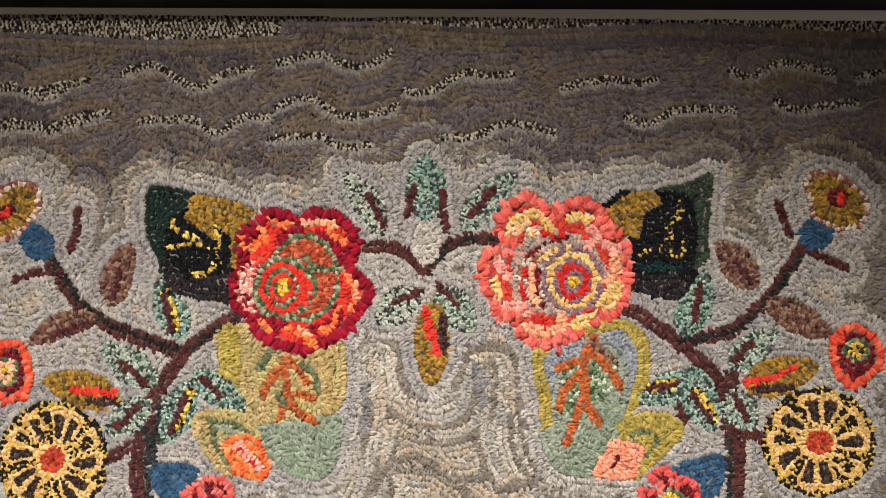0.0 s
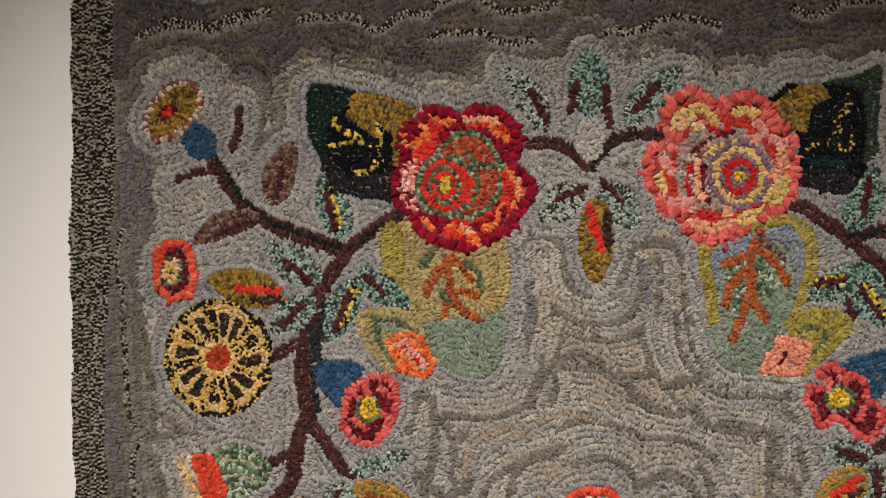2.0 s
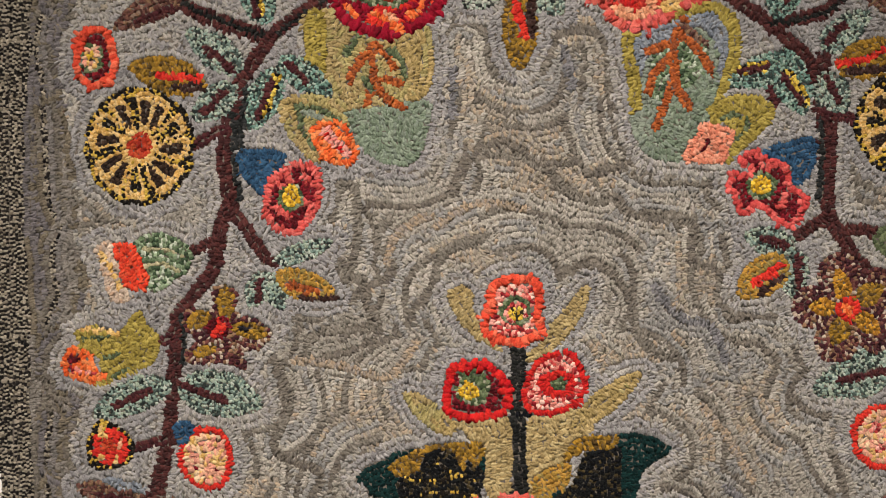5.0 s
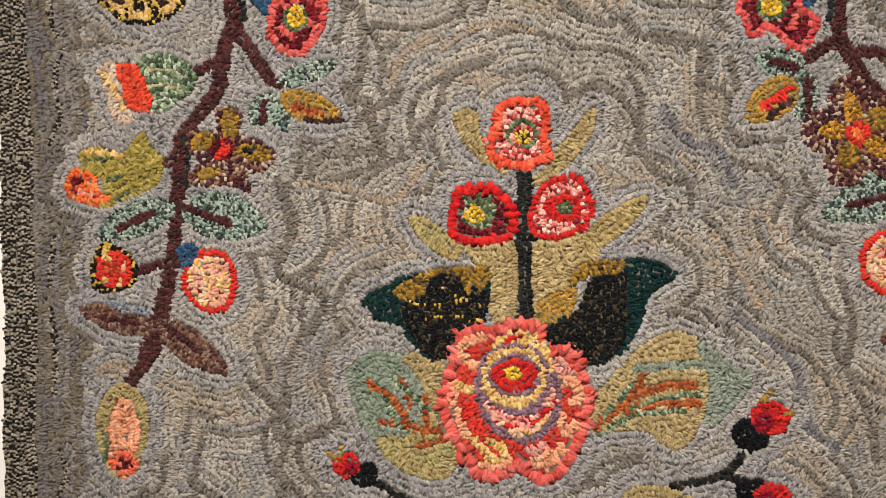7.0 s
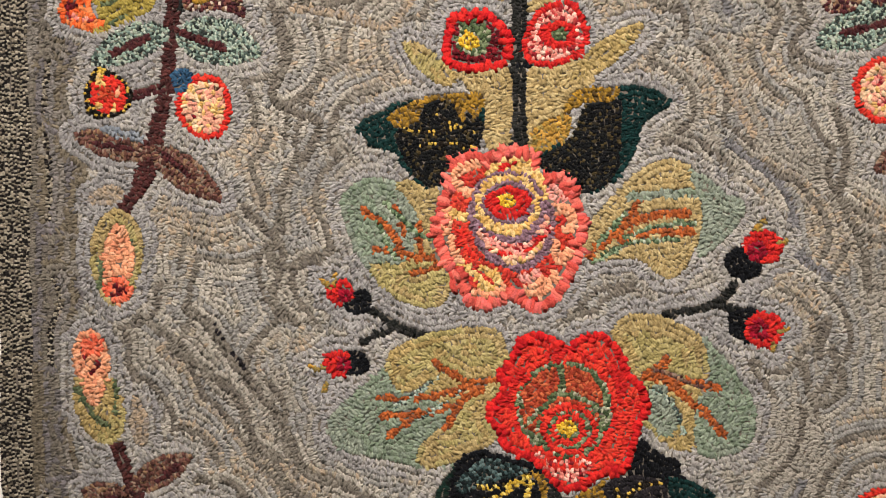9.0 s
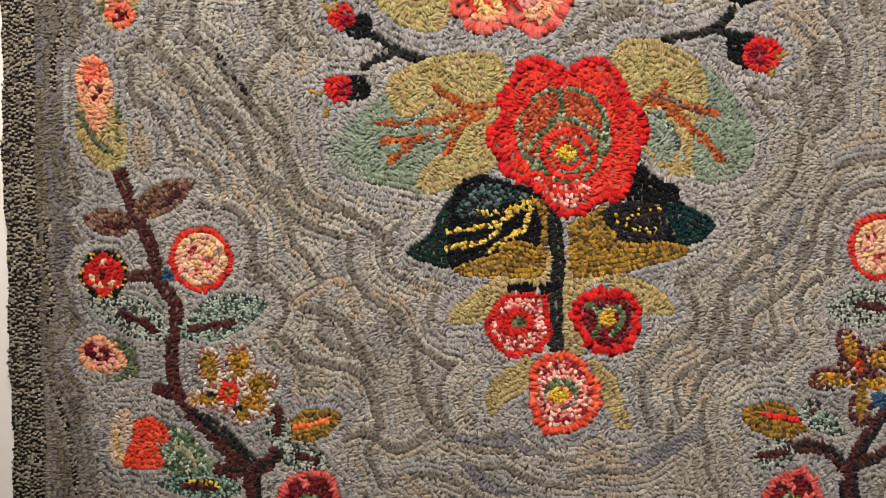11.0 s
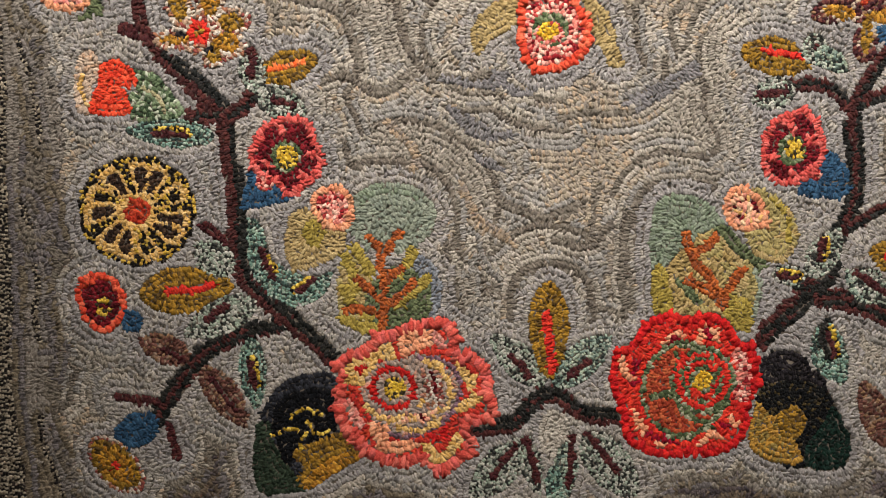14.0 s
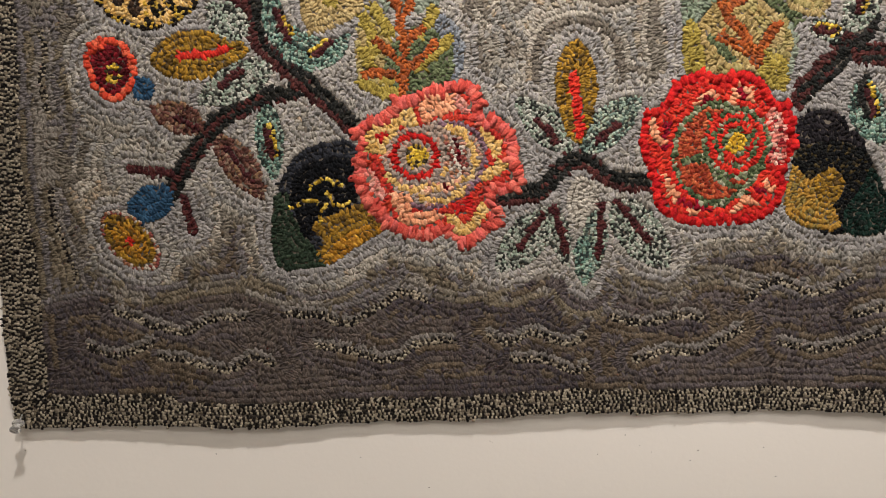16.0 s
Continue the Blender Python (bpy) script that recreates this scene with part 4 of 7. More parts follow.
motif("leaf", "mint-green flecked leaf with a maroon vein")
leaf("leaf", "mint", 233, -63, 253, -2, 32)
line("vein", "maroon", 6.5, 248, -15, 243, -45)
motif("leaf", "mint-green flecked leaf with a maroon vein")
leaf("leaf", "pale_mint", 273, -90, 316, -55, 30)
line("vein", "maroon", 6.5, 278, -83, 293, -68)
motif("leaf", "mint-green flecked leaf with a maroon vein")
leaf("leaf", "pale_mint", 272, -110, 295, -145, 33)
line("vein", "maroon", 6.5, 278, -115, 288, -133)
motif("leaf", "mint-green flecked leaf with a maroon vein")
leaf("leaf", "mint", 245, -99, 192, -119, 30)
line("heart", "yellow_fleck", 10, 205, -107, 232, -102)
line("vein", "maroon", 6.5, 202, -108, 230, -103)
motif("leaf", "mint-green flecked leaf with a maroon vein")
leaf("leaf", "mint", 235, -88, 260, -148, 35)
line("heart", "yellow_fleck", 10, 244, -111, 259, -134)
line("vein", "maroon", 6.5, 241, -113, 256, -135)
motif("leaf", "olive-gold leaf with a red vein")
leaf("leaf", "olive_gold", 286, -104, 353, -87, 35)
line("shade", "dark_brown", 8, 298, -108, 328, -107)
line("vein", "scarlet", 6.5, 290, -101, 313, -98, 331, -89)
motif("calyx", "dark blue calyx")
shape("calyx", "blue", -246, -181, -215, -176, -200, -183, -205, -197, -219, -216, -233, -207)
motif("leaf", "mint-green flecked leaf with a maroon vein")
leaf("leaf", "pale_mint", -212, -277, -158, -257, 19)
motif("leaf", "mint-green flecked leaf with a maroon vein")
leaf("leaf", "pale_mint", -216, -285, -233, -317, 26)
line("vein", "maroon", 6.5, -223, -294, -226, -309)
motif("leaf", "pale mint flecked leaf")
leaf("leaf", "pale_mint", -216, -285, -203, -319, 23)
motif("leaf", "gold leaf with an orange vein")
leaf("leaf", "amber", -210, -287, -155, -308, 28)
line("shade", "dark_brown", 6, -186, -308, -157, -308)
line("vein", "rust", 6.5, -198, -297, -171, -303)
motif("leaf", "mint-green flecked leaf with a maroon vein")
leaf("leaf", "pale_mint", -302, -384, -374, -414, 33, -3)
line("vein", "maroon", 6.5, -351, -404, -322, -390)
motif("leaf", "mint-green flecked leaf with a maroon vein")
leaf("leaf", "pale_mint", -297, -387, -220, -404, 43, 2)
line("vein", "maroon", 6.5, -290, -387, -255, -399)
motif("leaf", "brown leaf with a dark vein")
leaf("leaf", "brown", -320, -493, -389, -476, 26)
line("vein", "maroon", 6, -369, -484, -336, -488)
motif("leaf", "brown leaf with a dark vein")
leaf("leaf", "brown", -320, -486, -256, -534, 29)
line("vein", "maroon", 6, -309, -493, -286, -511)
motif("leaf", "pale blue-grey streak")
line("streak", "blue_grey", 8, -361, -471, -329, -478)
motif("bud", "orange bud in a khaki sheath")
leaf("sheath", "khaki", -349, -540, -354, -629, 49)
line("sheath_core", "moss", 6, -337, -571, -338, -601)
line("sheath_core", "moss", 5, -366, -587, -366, -612)
leaf("petals", "peach", -349, -555, -350, -627, 29)
blob("petals", "bright_coral", -350, -614, 14, 12)
line("fleck", "deep_red", 4.5, -355, -609, -345, -614, -357, -619)
motif("leaf", "faint pink-flecked leaf")
leaf("leaf", "warm_grey", -344, -526, -377, -534, 18)
motif("bud", "orange bud in a khaki sheath")
leaf("sheath", "khaki", -357, -754, -380, -676, 44)
line("sheath_core", "moss", 6, -386, -704, -373, -727, -361, -737)
line("sheath_core", "moss", 5, -353, -696, -353, -726)
blob("petals", "peach", -374, -677, 16.5, 27, turn=8)
blob("petals", "bright_coral", -374, -664, 11, 10)
leaf("petals", "peach", -372, -719, -373, -684, 20)
line("fleck", "deep_red", 3.5, -380, -676, -368, -679, -375, -689)
motif("leaf", "faint pink-flecked leaf")
leaf("leaf", "warm_grey", -330, -757, -335, -709, 18)
motif("leaf", "brown leaf with a dark vein")
leaf("leaf", "brown", -340, -793, -284, -762, 27)
line("vein", "maroon", 6, -315, -786, -297, -773)
motif("leaf", "brown leaf with a dark vein")
leaf("leaf", "brown", -338, -803, -386, -797, 26)
line("vein", "maroon", 6, -364, -804, -347, -804)
motif("bud", "dark blue bud")
blob("bud", "blue", -307, -848, 6.5, 6.5)
motif("leaf", "mint-green flecked leaf with a maroon vein")
leaf("leaf", "fleck_leaf", -307, -902, -382, -870, 36, -2)
line("vein", "maroon", 6.5, -350, -882, -322, -898)
motif("leaf", "mint-green flecked leaf with a maroon vein")
leaf("leaf", "pale_mint", -296, -902, -218, -871, 38, 2)
line("vein", "maroon", 6.5, -287, -897, -250, -891)
motif("leaf", "olive flecked leaf")
leaf("leaf", "moss", -357, -908, -336, -942, 17)
motif("leaf", "gold leaf with an orange vein")
leaf("leaf", "olive_gold", -200, -992, -150, -976, 29)
line("vein", "orange", 5.5, -190, -986, -161, -980)
motif("leaf", "mint-green flecked leaf with a maroon vein")
leaf("leaf", "fleck_leaf", -203, -1008, -213, -963, 24)
line("vein", "maroon", 6.5, -207, -971, -208, -992)
motif("leaf", "mint-green flecked leaf with a maroon vein")
leaf("leaf", "fleck_leaf", -203, -1008, -161, -1025, 29)
line("vein", "maroon", 6.5, -190, -1012, -172, -1017)
motif("leaf", "mint-green flecked leaf with a maroon vein")
leaf("leaf", "mint", -241, -1044, -319, -1039, 25)
line("heart", "yellow_fleck", 10, -291, -1041, -266, -1041)
line("vein", "maroon", 6.5, -293, -1042, -269, -1043)
motif("calyx", "dark blue calyx around a pale patch")
shape("calyx", "blue", -204, -1063, -214, -1083, -218, -1107, -193, -1105, -166, -1094, -173, -1083)
blob("patch", "pink_fleck", -198, -1084, 8, 8)
motif("leaf", "mint-green flecked leaves")
shape("leaf", "mint", -213, -1114, -200, -1124, -191, -1153, -160, -1168, -140, -1163, -147, -1183, -170, -1195, -189, -1188, -209, -1168, -215, -1143)
line("heart", "yellow_fleck", 7, -198, -1146, -191, -1161)
line("vein", "maroon", 6.5, -202, -1143, -193, -1166)
line("heart", "yellow_fleck", 6, -174, -1180, -160, -1169)
line("vein", "maroon", 6, -170, -1180, -157, -1169)
motif("leaf", "olive-gold leaf with a red vein")
leaf("leaf", "olive_gold", -311, -1183, -226, -1175, 42)
line("vein", "scarlet", 6.5, -284, -1180, -263, -1179, -244, -1174)
motif("leaf", "mint-green flecked leaf with a maroon vein")
leaf("leaf", "fleck_leaf", -226, -1163, -262, -1138, 31)
motif("leaf", "mint-green flecked leaf with a maroon vein")
leaf("leaf", "fleck_leaf", -207, -1188, -272, -1219, 32)
line("vein", "maroon", 6.5, -251, -1205, -233, -1192)
motif("bud", "dark blue bud")
blob("bud", "blue", -318, -1206, 10, 10)
motif("leaf", "brown leaf with a dark vein")
leaf("leaf", "brown", -267, -1239, -313, -1223, 27)
line("vein", "maroon", 6, -289, -1232, -275, -1239)
motif("leaf", "brown leaf with a dark vein")
leaf("leaf", "brown", -256, -1247, -216, -1303, 29)
line("vein", "maroon", 6, -248, -1259, -226, -1287)
motif("leaf", "mint-green flecked leaf with a maroon vein")
leaf("leaf", "mint", -214, -1221, -208, -1287, 25)
line("heart", "yellow_fleck", 10, -212, -1242, -208, -1262)
line("vein", "maroon", 6.5, -214, -1243, -211, -1263)
motif("calyx", "dark blue calyx")
leaf("calyx", "blue", -296, -1294, -337, -1317, 31)
motif("seed", "pale grey oval")
blob("seed", "seed_pale", 58, -1309, 15, 23)
motif("leaf", "mint-green flecked leaf with a maroon vein")
leaf("leaf", "fleck_leaf", 34, -1314, -18, -1369, 36)
line("vein", "maroon", 6.5, 25, -1317, 3, -1347)
motif("leaf", "mint-green flecked leaf with a maroon vein")
leaf("leaf", "fleck_leaf", 30, -1309, 45, -1365, 22)
line("vein", "maroon", 6.5, 33, -1314, 43, -1352)
motif("leaf", "mint-green flecked leaf with a maroon vein")
leaf("leaf", "pale_mint", 73, -1314, 58, -1382, 25)
line("vein", "maroon", 6.5, 74, -1309, 71, -1355)
motif("leaf", "mint-green flecked leaf with a maroon vein")
leaf("leaf", "fleck_leaf", 84, -1307, 133, -1368, 40)
line("vein", "maroon", 6.5, 88, -1309, 113, -1341)
motif("leaf", "mint-green flecked leaf")
leaf("leaf", "mint", 57, -1337, 58, -1381, 17)
motif("leaf", "mint-green flecked leaf with a maroon vein")
leaf("leaf", "fleck_leaf", 50, -1264, 0, -1220, 31)
line("vein", "maroon", 6.5, 20, -1239, 35, -1256)
motif("leaf", "mint-green flecked leaf with a maroon vein")
leaf("leaf", "pale_mint", 56, -1265, 108, -1219, 33)
line("vein", "maroon", 6.5, 70, -1256, 87, -1243)
motif("bud", "olive-gold bud with a red vein")
leaf("bud", "olive_gold", 51, -1171, 53, -1258, 37)
line("vein", "scarlet", 8.5, 49, -1200, 52, -1224, 55, -1249)
motif("dark_leaf", "dark green and black leaf with yellow flecks and a gold edge")
shape("leaf", "black_fleck", 240, -1242, 271, -1234, 287, -1248, 307, -1280, 320, -1316, 314, -1339, 283, -1340, 243, -1323)
shape("top", "charcoal", 240, -1240, 270, -1233, 288, -1250, 301, -1265, 271, -1260, 242, -1262)
shape("tip", "dark_green", 307, -1283, 323, -1316, 316, -1339, 286, -1340, 283, -1321, 297, -1300)
shape("gold_edge", "amber", 238, -1282, 233, -1320, 258, -1335, 281, -1333, 270, -1310, 250, -1290)
blob("gold_edge", "olive_gold", 270, -1298, 13, 15)
motif("leaf", "mint-green flecked leaf with a maroon vein")
leaf("leaf", "fleck_leaf", 281, -1168, 307, -1124, 30)
line("heart", "yellow_fleck", 10, 295, -1135, 293, -1150)
line("vein", "maroon", 6.5, 292, -1136, 290, -1151)
motif("leaf", "mint-green flecked leaf with a maroon vein")
leaf("leaf", "fleck_leaf", 281, -1168, 246, -1163, 20)
line("heart", "yellow_fleck", 10, 259, -1164, 271, -1167)
line("vein", "maroon", 6.5, 256, -1166, 269, -1168)
motif("leaf", "mint-green flecked leaf with a maroon vein")
leaf("leaf", "mint", 295, -1208, 314, -1265, 33, -3)
line("heart", "yellow_fleck", 10, 300, -1214, 308, -1236)
line("vein", "maroon", 6.5, 297, -1215, 305, -1238)
motif("leaf", "dark green vein")
line("vein", "stem_dark", 6, 299, -1205, 294, -1220, 300, -1238)
motif("leaf", "brown leaf with a dark vein")
leaf("leaf", "brown", 358, -1321, 331, -1260, 30)
motif("leaf", "mint-green flecked leaf with a maroon vein")
leaf("leaf", "pale_mint", 343, -1191, 313, -1161, 22)
line("vein", "maroon", 6.5, 323, -1171, 338, -1183)
motif("leaf", "mint-green flecked leaf with a maroon vein")
leaf("leaf", "fleck_leaf", 264, -1001, 226, -1014, 30)
line("vein", "maroon", 6.5, 234, -1009, 256, -1005)
motif("calyx", "dark blue calyx")
shape("calyx", "blue", 291, -1057, 311, -1069, 314, -1095, 285, -1098, 267, -1093, 279, -1075)
blob("patch", "pink_fleck", 285, -1077, 6, 6)
motif("leaf", "olive-gold leaf with a red vein")
leaf("leaf", "olive_gold", 216, -971, 281, -981, 33)
line("vein", "scarlet", 6.5, 237, -970, 273, -977)
motif("leaf", "mint-green flecked leaf with a maroon vein")
leaf("leaf", "fleck_leaf", 280, -983, 280, -955, 25)
line("vein", "maroon", 6.5, 283, -968, 286, -980)
motif("leaf", "pale mint leaf")
leaf("leaf", "pale_mint", 280, -970, 311, -988, 20)
motif("bud", "dark blue bud")
blob("bud", "blue", 341, -956, 8, 8)
motif("leaf", "mint-green flecked leaf with a maroon vein")
leaf("leaf", "fleck_leaf", 354, -872, 290, -873, 37)
line("vein", "maroon", 6.5, 321, -870, 346, -872)
motif("leaf", "olive-gold leaf with a red vein")
leaf("leaf", "olive_gold", 380, -1156, 333, -1144, 32)
line("vein", "scarlet", 6.5, 349, -1149, 369, -1152)
motif("leaf", "mint-green flecked leaf with a maroon vein")
leaf("leaf", "fleck_leaf", 319, -1162, 366, -1193, 25)
line("vein", "maroon", 6.5, 324, -1164, 350, -1182)
motif("leaf", "mint-green flecked leaf with a maroon vein")
leaf("leaf", "pale_mint", 254, -269, 206, -251, 28)
line("vein", "maroon", 6.5, 222, -255, 244, -263)
motif("leaf", "mint-green flecked leaf with a maroon vein")
leaf("leaf", "pale_mint", 249, -263, 251, -312, 29)
line("vein", "maroon", 6.5, 253, -272, 254, -297)
motif("leaf", "gold leaf with a red vein")
leaf("leaf", "amber", 244, -274, 200, -307, 35)
line("shade", "dark_brown", 7, 220, -305, 240, -290)
line("vein", "scarlet", 8.5, 217, -295, 237, -281)
motif("leaf", "mint-green flecked leaf with a maroon vein")
leaf("leaf", "pale_mint", 347, -362, 267, -392, 42)
line("vein", "maroon", 6.5, 292, -382, 332, -372)
motif("leaf", "olive leaf")
leaf("leaf", "moss", 319, -253, 356, -265, 30)
motif("leaf", "brown leaf with a dark vein")
leaf("leaf", "brown", 365, -487, 320, -501, 30)
motif("leaf", "slim khaki leaf")
leaf("leaf", "khaki", -51, -429, -97, -392, 21)
motif("leaf", "slim khaki leaf")
leaf("leaf", "khaki", 53, -424, 116, -374, 22)
motif("dark_leaf", "dark green leaf with a black flecked heart and a gold edge")
shape("leaf", "teal_dark", 142, -444, 121, -431, 92, -431, 72, -449, 53, -474, 25, -494, 48, -518, 71, -524, 95, -511, 110, -488, 117, -463)
shape("core", "black_fleck", 94, -439, 67, -441, 53, -474, 25, -496, 48, -518, 68, -524, 93, -508, 97, -468)
shape("gold_edge", "olive_gold", 92, -431, 57, -434, 47, -454, 62, -446, 89, -443)
motif("bud", "red bud with a black calyx")
blob("calyx", "black", -135, -623, 13.5, 11.5)
blob("bud", "red", -151, -614, 12.8, 11.9)
blob("bud", "crimson", -146, -617, 6.8, 6.8)
line("stamen", "amber", 4.5, -156, -605, -156, -598)
line("stamen", "amber", 4.5, -160, -610, -167, -604)
motif("bud", "red bud with a black calyx")
blob("calyx", "black", 209, -585, 18, 15.3)
blob("bud", "red", 225, -570, 17.1, 15.8)
blob("bud", "crimson", 220, -575, 9, 9)
line("stamen", "amber", 4.5, 220, -555, 225, -547)
line("stamen", "amber", 4.5, 238, -567, 245, -565)
motif("bud", "red bud with a black calyx")
blob("calyx", "black", 212, -640, 18, 15.3)
blob("bud", "red", 228, -645, 17.1, 15.8)
blob("bud", "crimson", 223, -644, 9, 9)
line("stamen", "amber", 4.5, 242, -647, 249, -644)
line("stamen", "amber", 4.5, 236, -655, 237, -663)
motif("bud", "red bud with a black calyx")
blob("calyx", "black", -138, -678, 13.5, 11.5)
blob("bud", "red", -154, -678, 12.8, 11.9)
blob("bud", "crimson", -148, -678, 6.8, 6.8)
line("stamen", "amber", 4.5, -167, -682, -178, -680)
line("stamen", "amber", 4.5, -162, -692, -165, -702)
motif("leaf", "slim khaki leaf")
leaf("leaf", "khaki", 7, -861, -54, -887, 28)
motif("leaf", "slim khaki leaf")
leaf("leaf", "khaki", 94, -850, 153, -878, 28)
motif("flower", "small red flower with a yellow and black rim")
blob("rim", "black_yellow", -367, -847, 21.5, 21.9, lobes=6, amp=0.06)
blob("petals", "red", -367, -847, 16.8, 17.2, lobes=4, amp=0.08)
blob("fleck", "cream_pink", -367, -837, 3.2, 3.2)
blob("fleck", "cream_pink", -377, -850, 3.2, 3.2)
blob("fleck", "cream_pink", -358, -854, 3.2, 3.2)
blob("fleck", "cream_pink", -371, -858, 3.2, 3.2)
blob("heart", "deep_red", -367, -847, 4.7, 4.7)
motif("round_flower", "round pink flower with a red rim")
blob("rim", "scarlet", -278, -833, 29, 30)
blob("petals", "cream_pink", -278, -833, 23.2, 24)
blob("fleck", "pink_fleck", -287, -824, 4.9, 4.9)
blob("fleck", "pink_fleck", -270, -836, 4.9, 4.9)
blob("fleck", "pink_fleck", -281, -843, 4.9, 4.9)
motif("flower", "gold flower with a pale flecked rim and a red heart")
blob("rim", "white_fleck", -335, -1336, 19, 32, turn=42)
blob("petals", "olive_gold", -335, -1336, 16, 26.9, turn=42)
blob("petals", "gold", -335, -1336, 11.8, 19.8, turn=42)
blob("heart", "scarlet", -335, -1336, 5, 5)
motif("round_flower", "round pink flower with a red rim")
blob("rim", "scarlet", 338, -817, 29, 31)
blob("petals", "cream_pink", 338, -817, 23.2, 24.8)
blob("fleck", "pink_fleck", 329, -808, 4.9, 4.9)
blob("fleck", "pink_fleck", 347, -820, 4.9, 4.9)
blob("fleck", "pink_fleck", 336, -828, 4.9, 4.9)
motif("star_flower", "plum and gold five-pointed flower with a red heart")
blob("petals", "plum_fleck", 298, -318, 40, 40, lobes=5, amp=0.26, phase=105)
leaf("petal_core", "gold", 296, -310, 288, -283, 16.8)
leaf("petal_core", "olive_gold", 304, -313, 328, -298, 20)
leaf("petal_core", "gold", 304, -323, 326, -340, 16.8)
leaf("petal_core", "olive_gold", 295, -325, 285, -351, 20)
leaf("petal_core", "gold", 290, -317, 262, -316, 16.8)
blob("ring", "scarlet", 298, -318, 10.8, 9.6, lobes=4, amp=0.15)
blob("heart", "orange", 298, -318, 4.8, 4.8)
motif("round_flower", "round pink flower with a red rim")
blob("rim", "scarlet", 331, -432, 31, 30)
blob("petals", "cream_pink", 331, -432, 24.8, 24)
blob("fleck", "pink_fleck", 322, -423, 5.3, 5.3)
blob("fleck", "pink_fleck", 340, -435, 5.3, 5.3)
blob("fleck", "pink_fleck", 328, -442, 5.3, 5.3)

motif("dark_leaf", "dark green and black leaf with yellow flecks and a gold edge")
shape("leaf", "dark_green", -247, 72, -220, 69, -200, 64, -170, 58, -152, 48, -165, 26, -169, 1, -170, -31, -195, -30, -218, -27, -231, -19, -238, 6, -248, 21, -251, 46)
shape("core", "black", -220, 49, -200, 51, -175, 31, -171, 1, -175, -9, -210, -14, -231, 1, -233, 26)
shape("shade", "charcoal", -233, 6, -210, -10, -170, -7, -170, -31, -200, -30, -221, -25, -232, -12)
shape("gold_edge", "olive_gold", -206, 64, -170, 58, -152, 48, -164, 31, -168, -2, -174, 3, -175, 28, -190, 26, -200, 33, -215, 42, -213, 51)
line("fleck", "yellow_fleck", 5.5, -226, 41, -220, 32, -209, 27, -203, 21)
line("fleck", "yellow_fleck", 5, -228, 17, -210, 20, -195, 18)
line("fleck", "yellow_fleck", 5, -186, 35, -184, 21, -186, 8, -180, 3)
line("fleck", "yellow_fleck", 5, -204, -8, -193, -5, -188, 3)
motif("dark_leaf", "black leaf with gold flecks and an olive-gold edge")
shape("leaf", "black", 162, 54, 179, 69, 206, 69, 238, 76, 258, 83, 254, 43, 253, 13, 245, -6, 228, -29, 199, -24, 185, -16, 186, 19, 174, 34)
shape("green_edge", "forest", 211, 71, 238, 77, 259, 84, 256, 43, 254, 8, 243, 1, 246, 33, 238, 63)
shape("shade", "charcoal", 186, -6, 204, -7, 228, -6, 241, -11, 228, -29, 199, -24, 184, -21)
shape("gold_edge", "olive_gold", 165, 51, 182, 66, 204, 68, 213, 58, 199, 49, 195, 31, 191, 25, 177, 33)
line("fleck", "black_yellow", 7, 231, 61, 228, 46, 219, 36, 221, 19)
line("fleck", "black_yellow", 6, 196, 11, 209, 19, 228, 11, 236, 26)
line("fleck", "teal_dark", 8, 196, 1, 228, 1)
motif("wheel_flower", "yellow and black wheel-shaped flower with a red heart")
wheel(-330, -173, 49, 52, 12, 8)
motif("dark_leaf", "dark green and black leaf with yellow flecks and a gold edge")
shape("leaf", "charcoal_blue", -138, -1256, -164, -1254, -184, -1261, -196, -1273, -205, -1290, -209, -1317, -211, -1337, -207, -1360, -186, -1362, -166, -1360, -146, -1343, -121, -1318, -139, -1298)
shape("green_edge", "forest", -208, -1300, -196, -1298, -193, -1318, -181, -1338, -166, -1358, -186, -1363, -206, -1362, -213, -1337)
shape("core", "black", -192, -1283, -164, -1268, -141, -1273, -138, -1313, -161, -1323, -181, -1338, -191, -1318)
shape("gold_edge", "olive_gold", -178, -1327, -158, -1315, -126, -1306, -116, -1323, -126, -1333, -146, -1346, -162, -1360, -174, -1350, -168, -1338)
shape("gold_edge", "gold", -146, -1332, -119, -1324, -116, -1331, -141, -1346, -159, -1358, -169, -1354)
line("fleck", "yellow_fleck", 4.5, -177, -1292, -165, -1285, -150, -1291)
line("fleck", "yellow_fleck", 4.5, -194, -1309, -180, -1304, -165, -1308)
line("fleck", "yellow_fleck", 4.5, -162, -1298, -155, -1308, -145, -1306)
line("fleck", "yellow_fleck", 3.5, -170, -1323, -168, -1310)
motif("dark_leaf", "dark green and black leaf with yellow streaks and a gold edge")
shape("leaf", "dark_green", -91, -825, -72, -810, -62, -789, -47, -769, -31, -756, -8, -758, 25, -767, 35, -783, 33, -814, 26, -840, 0, -844, -31, -846, -46, -842, -67, -837)
shape("core", "black", -47, -769, -31, -756, -8, -758, 25, -767, 35, -783, 30, -814, 5, -820, -15, -833, -46, -841, -54, -830, -54, -805)
shape("core", "teal_fleck", -46, -784, -21, -762, 4, -768, 20, -774, -11, -784, -41, -794)
shape("gold_edge", "olive_gold", 17, -776, 33, -776, 36, -804, 31, -845, -5, -846, -36, -847, -46, -838, -10, -825, 5, -812, 28, -817, 29, -789)
line("fleck", "yellow_streak", 5, -52, -806, -26, -802, -3, -794, 17, -778)
line("fleck", "yellow_streak", 5, -54, -820, -23, -815, -8, -804)
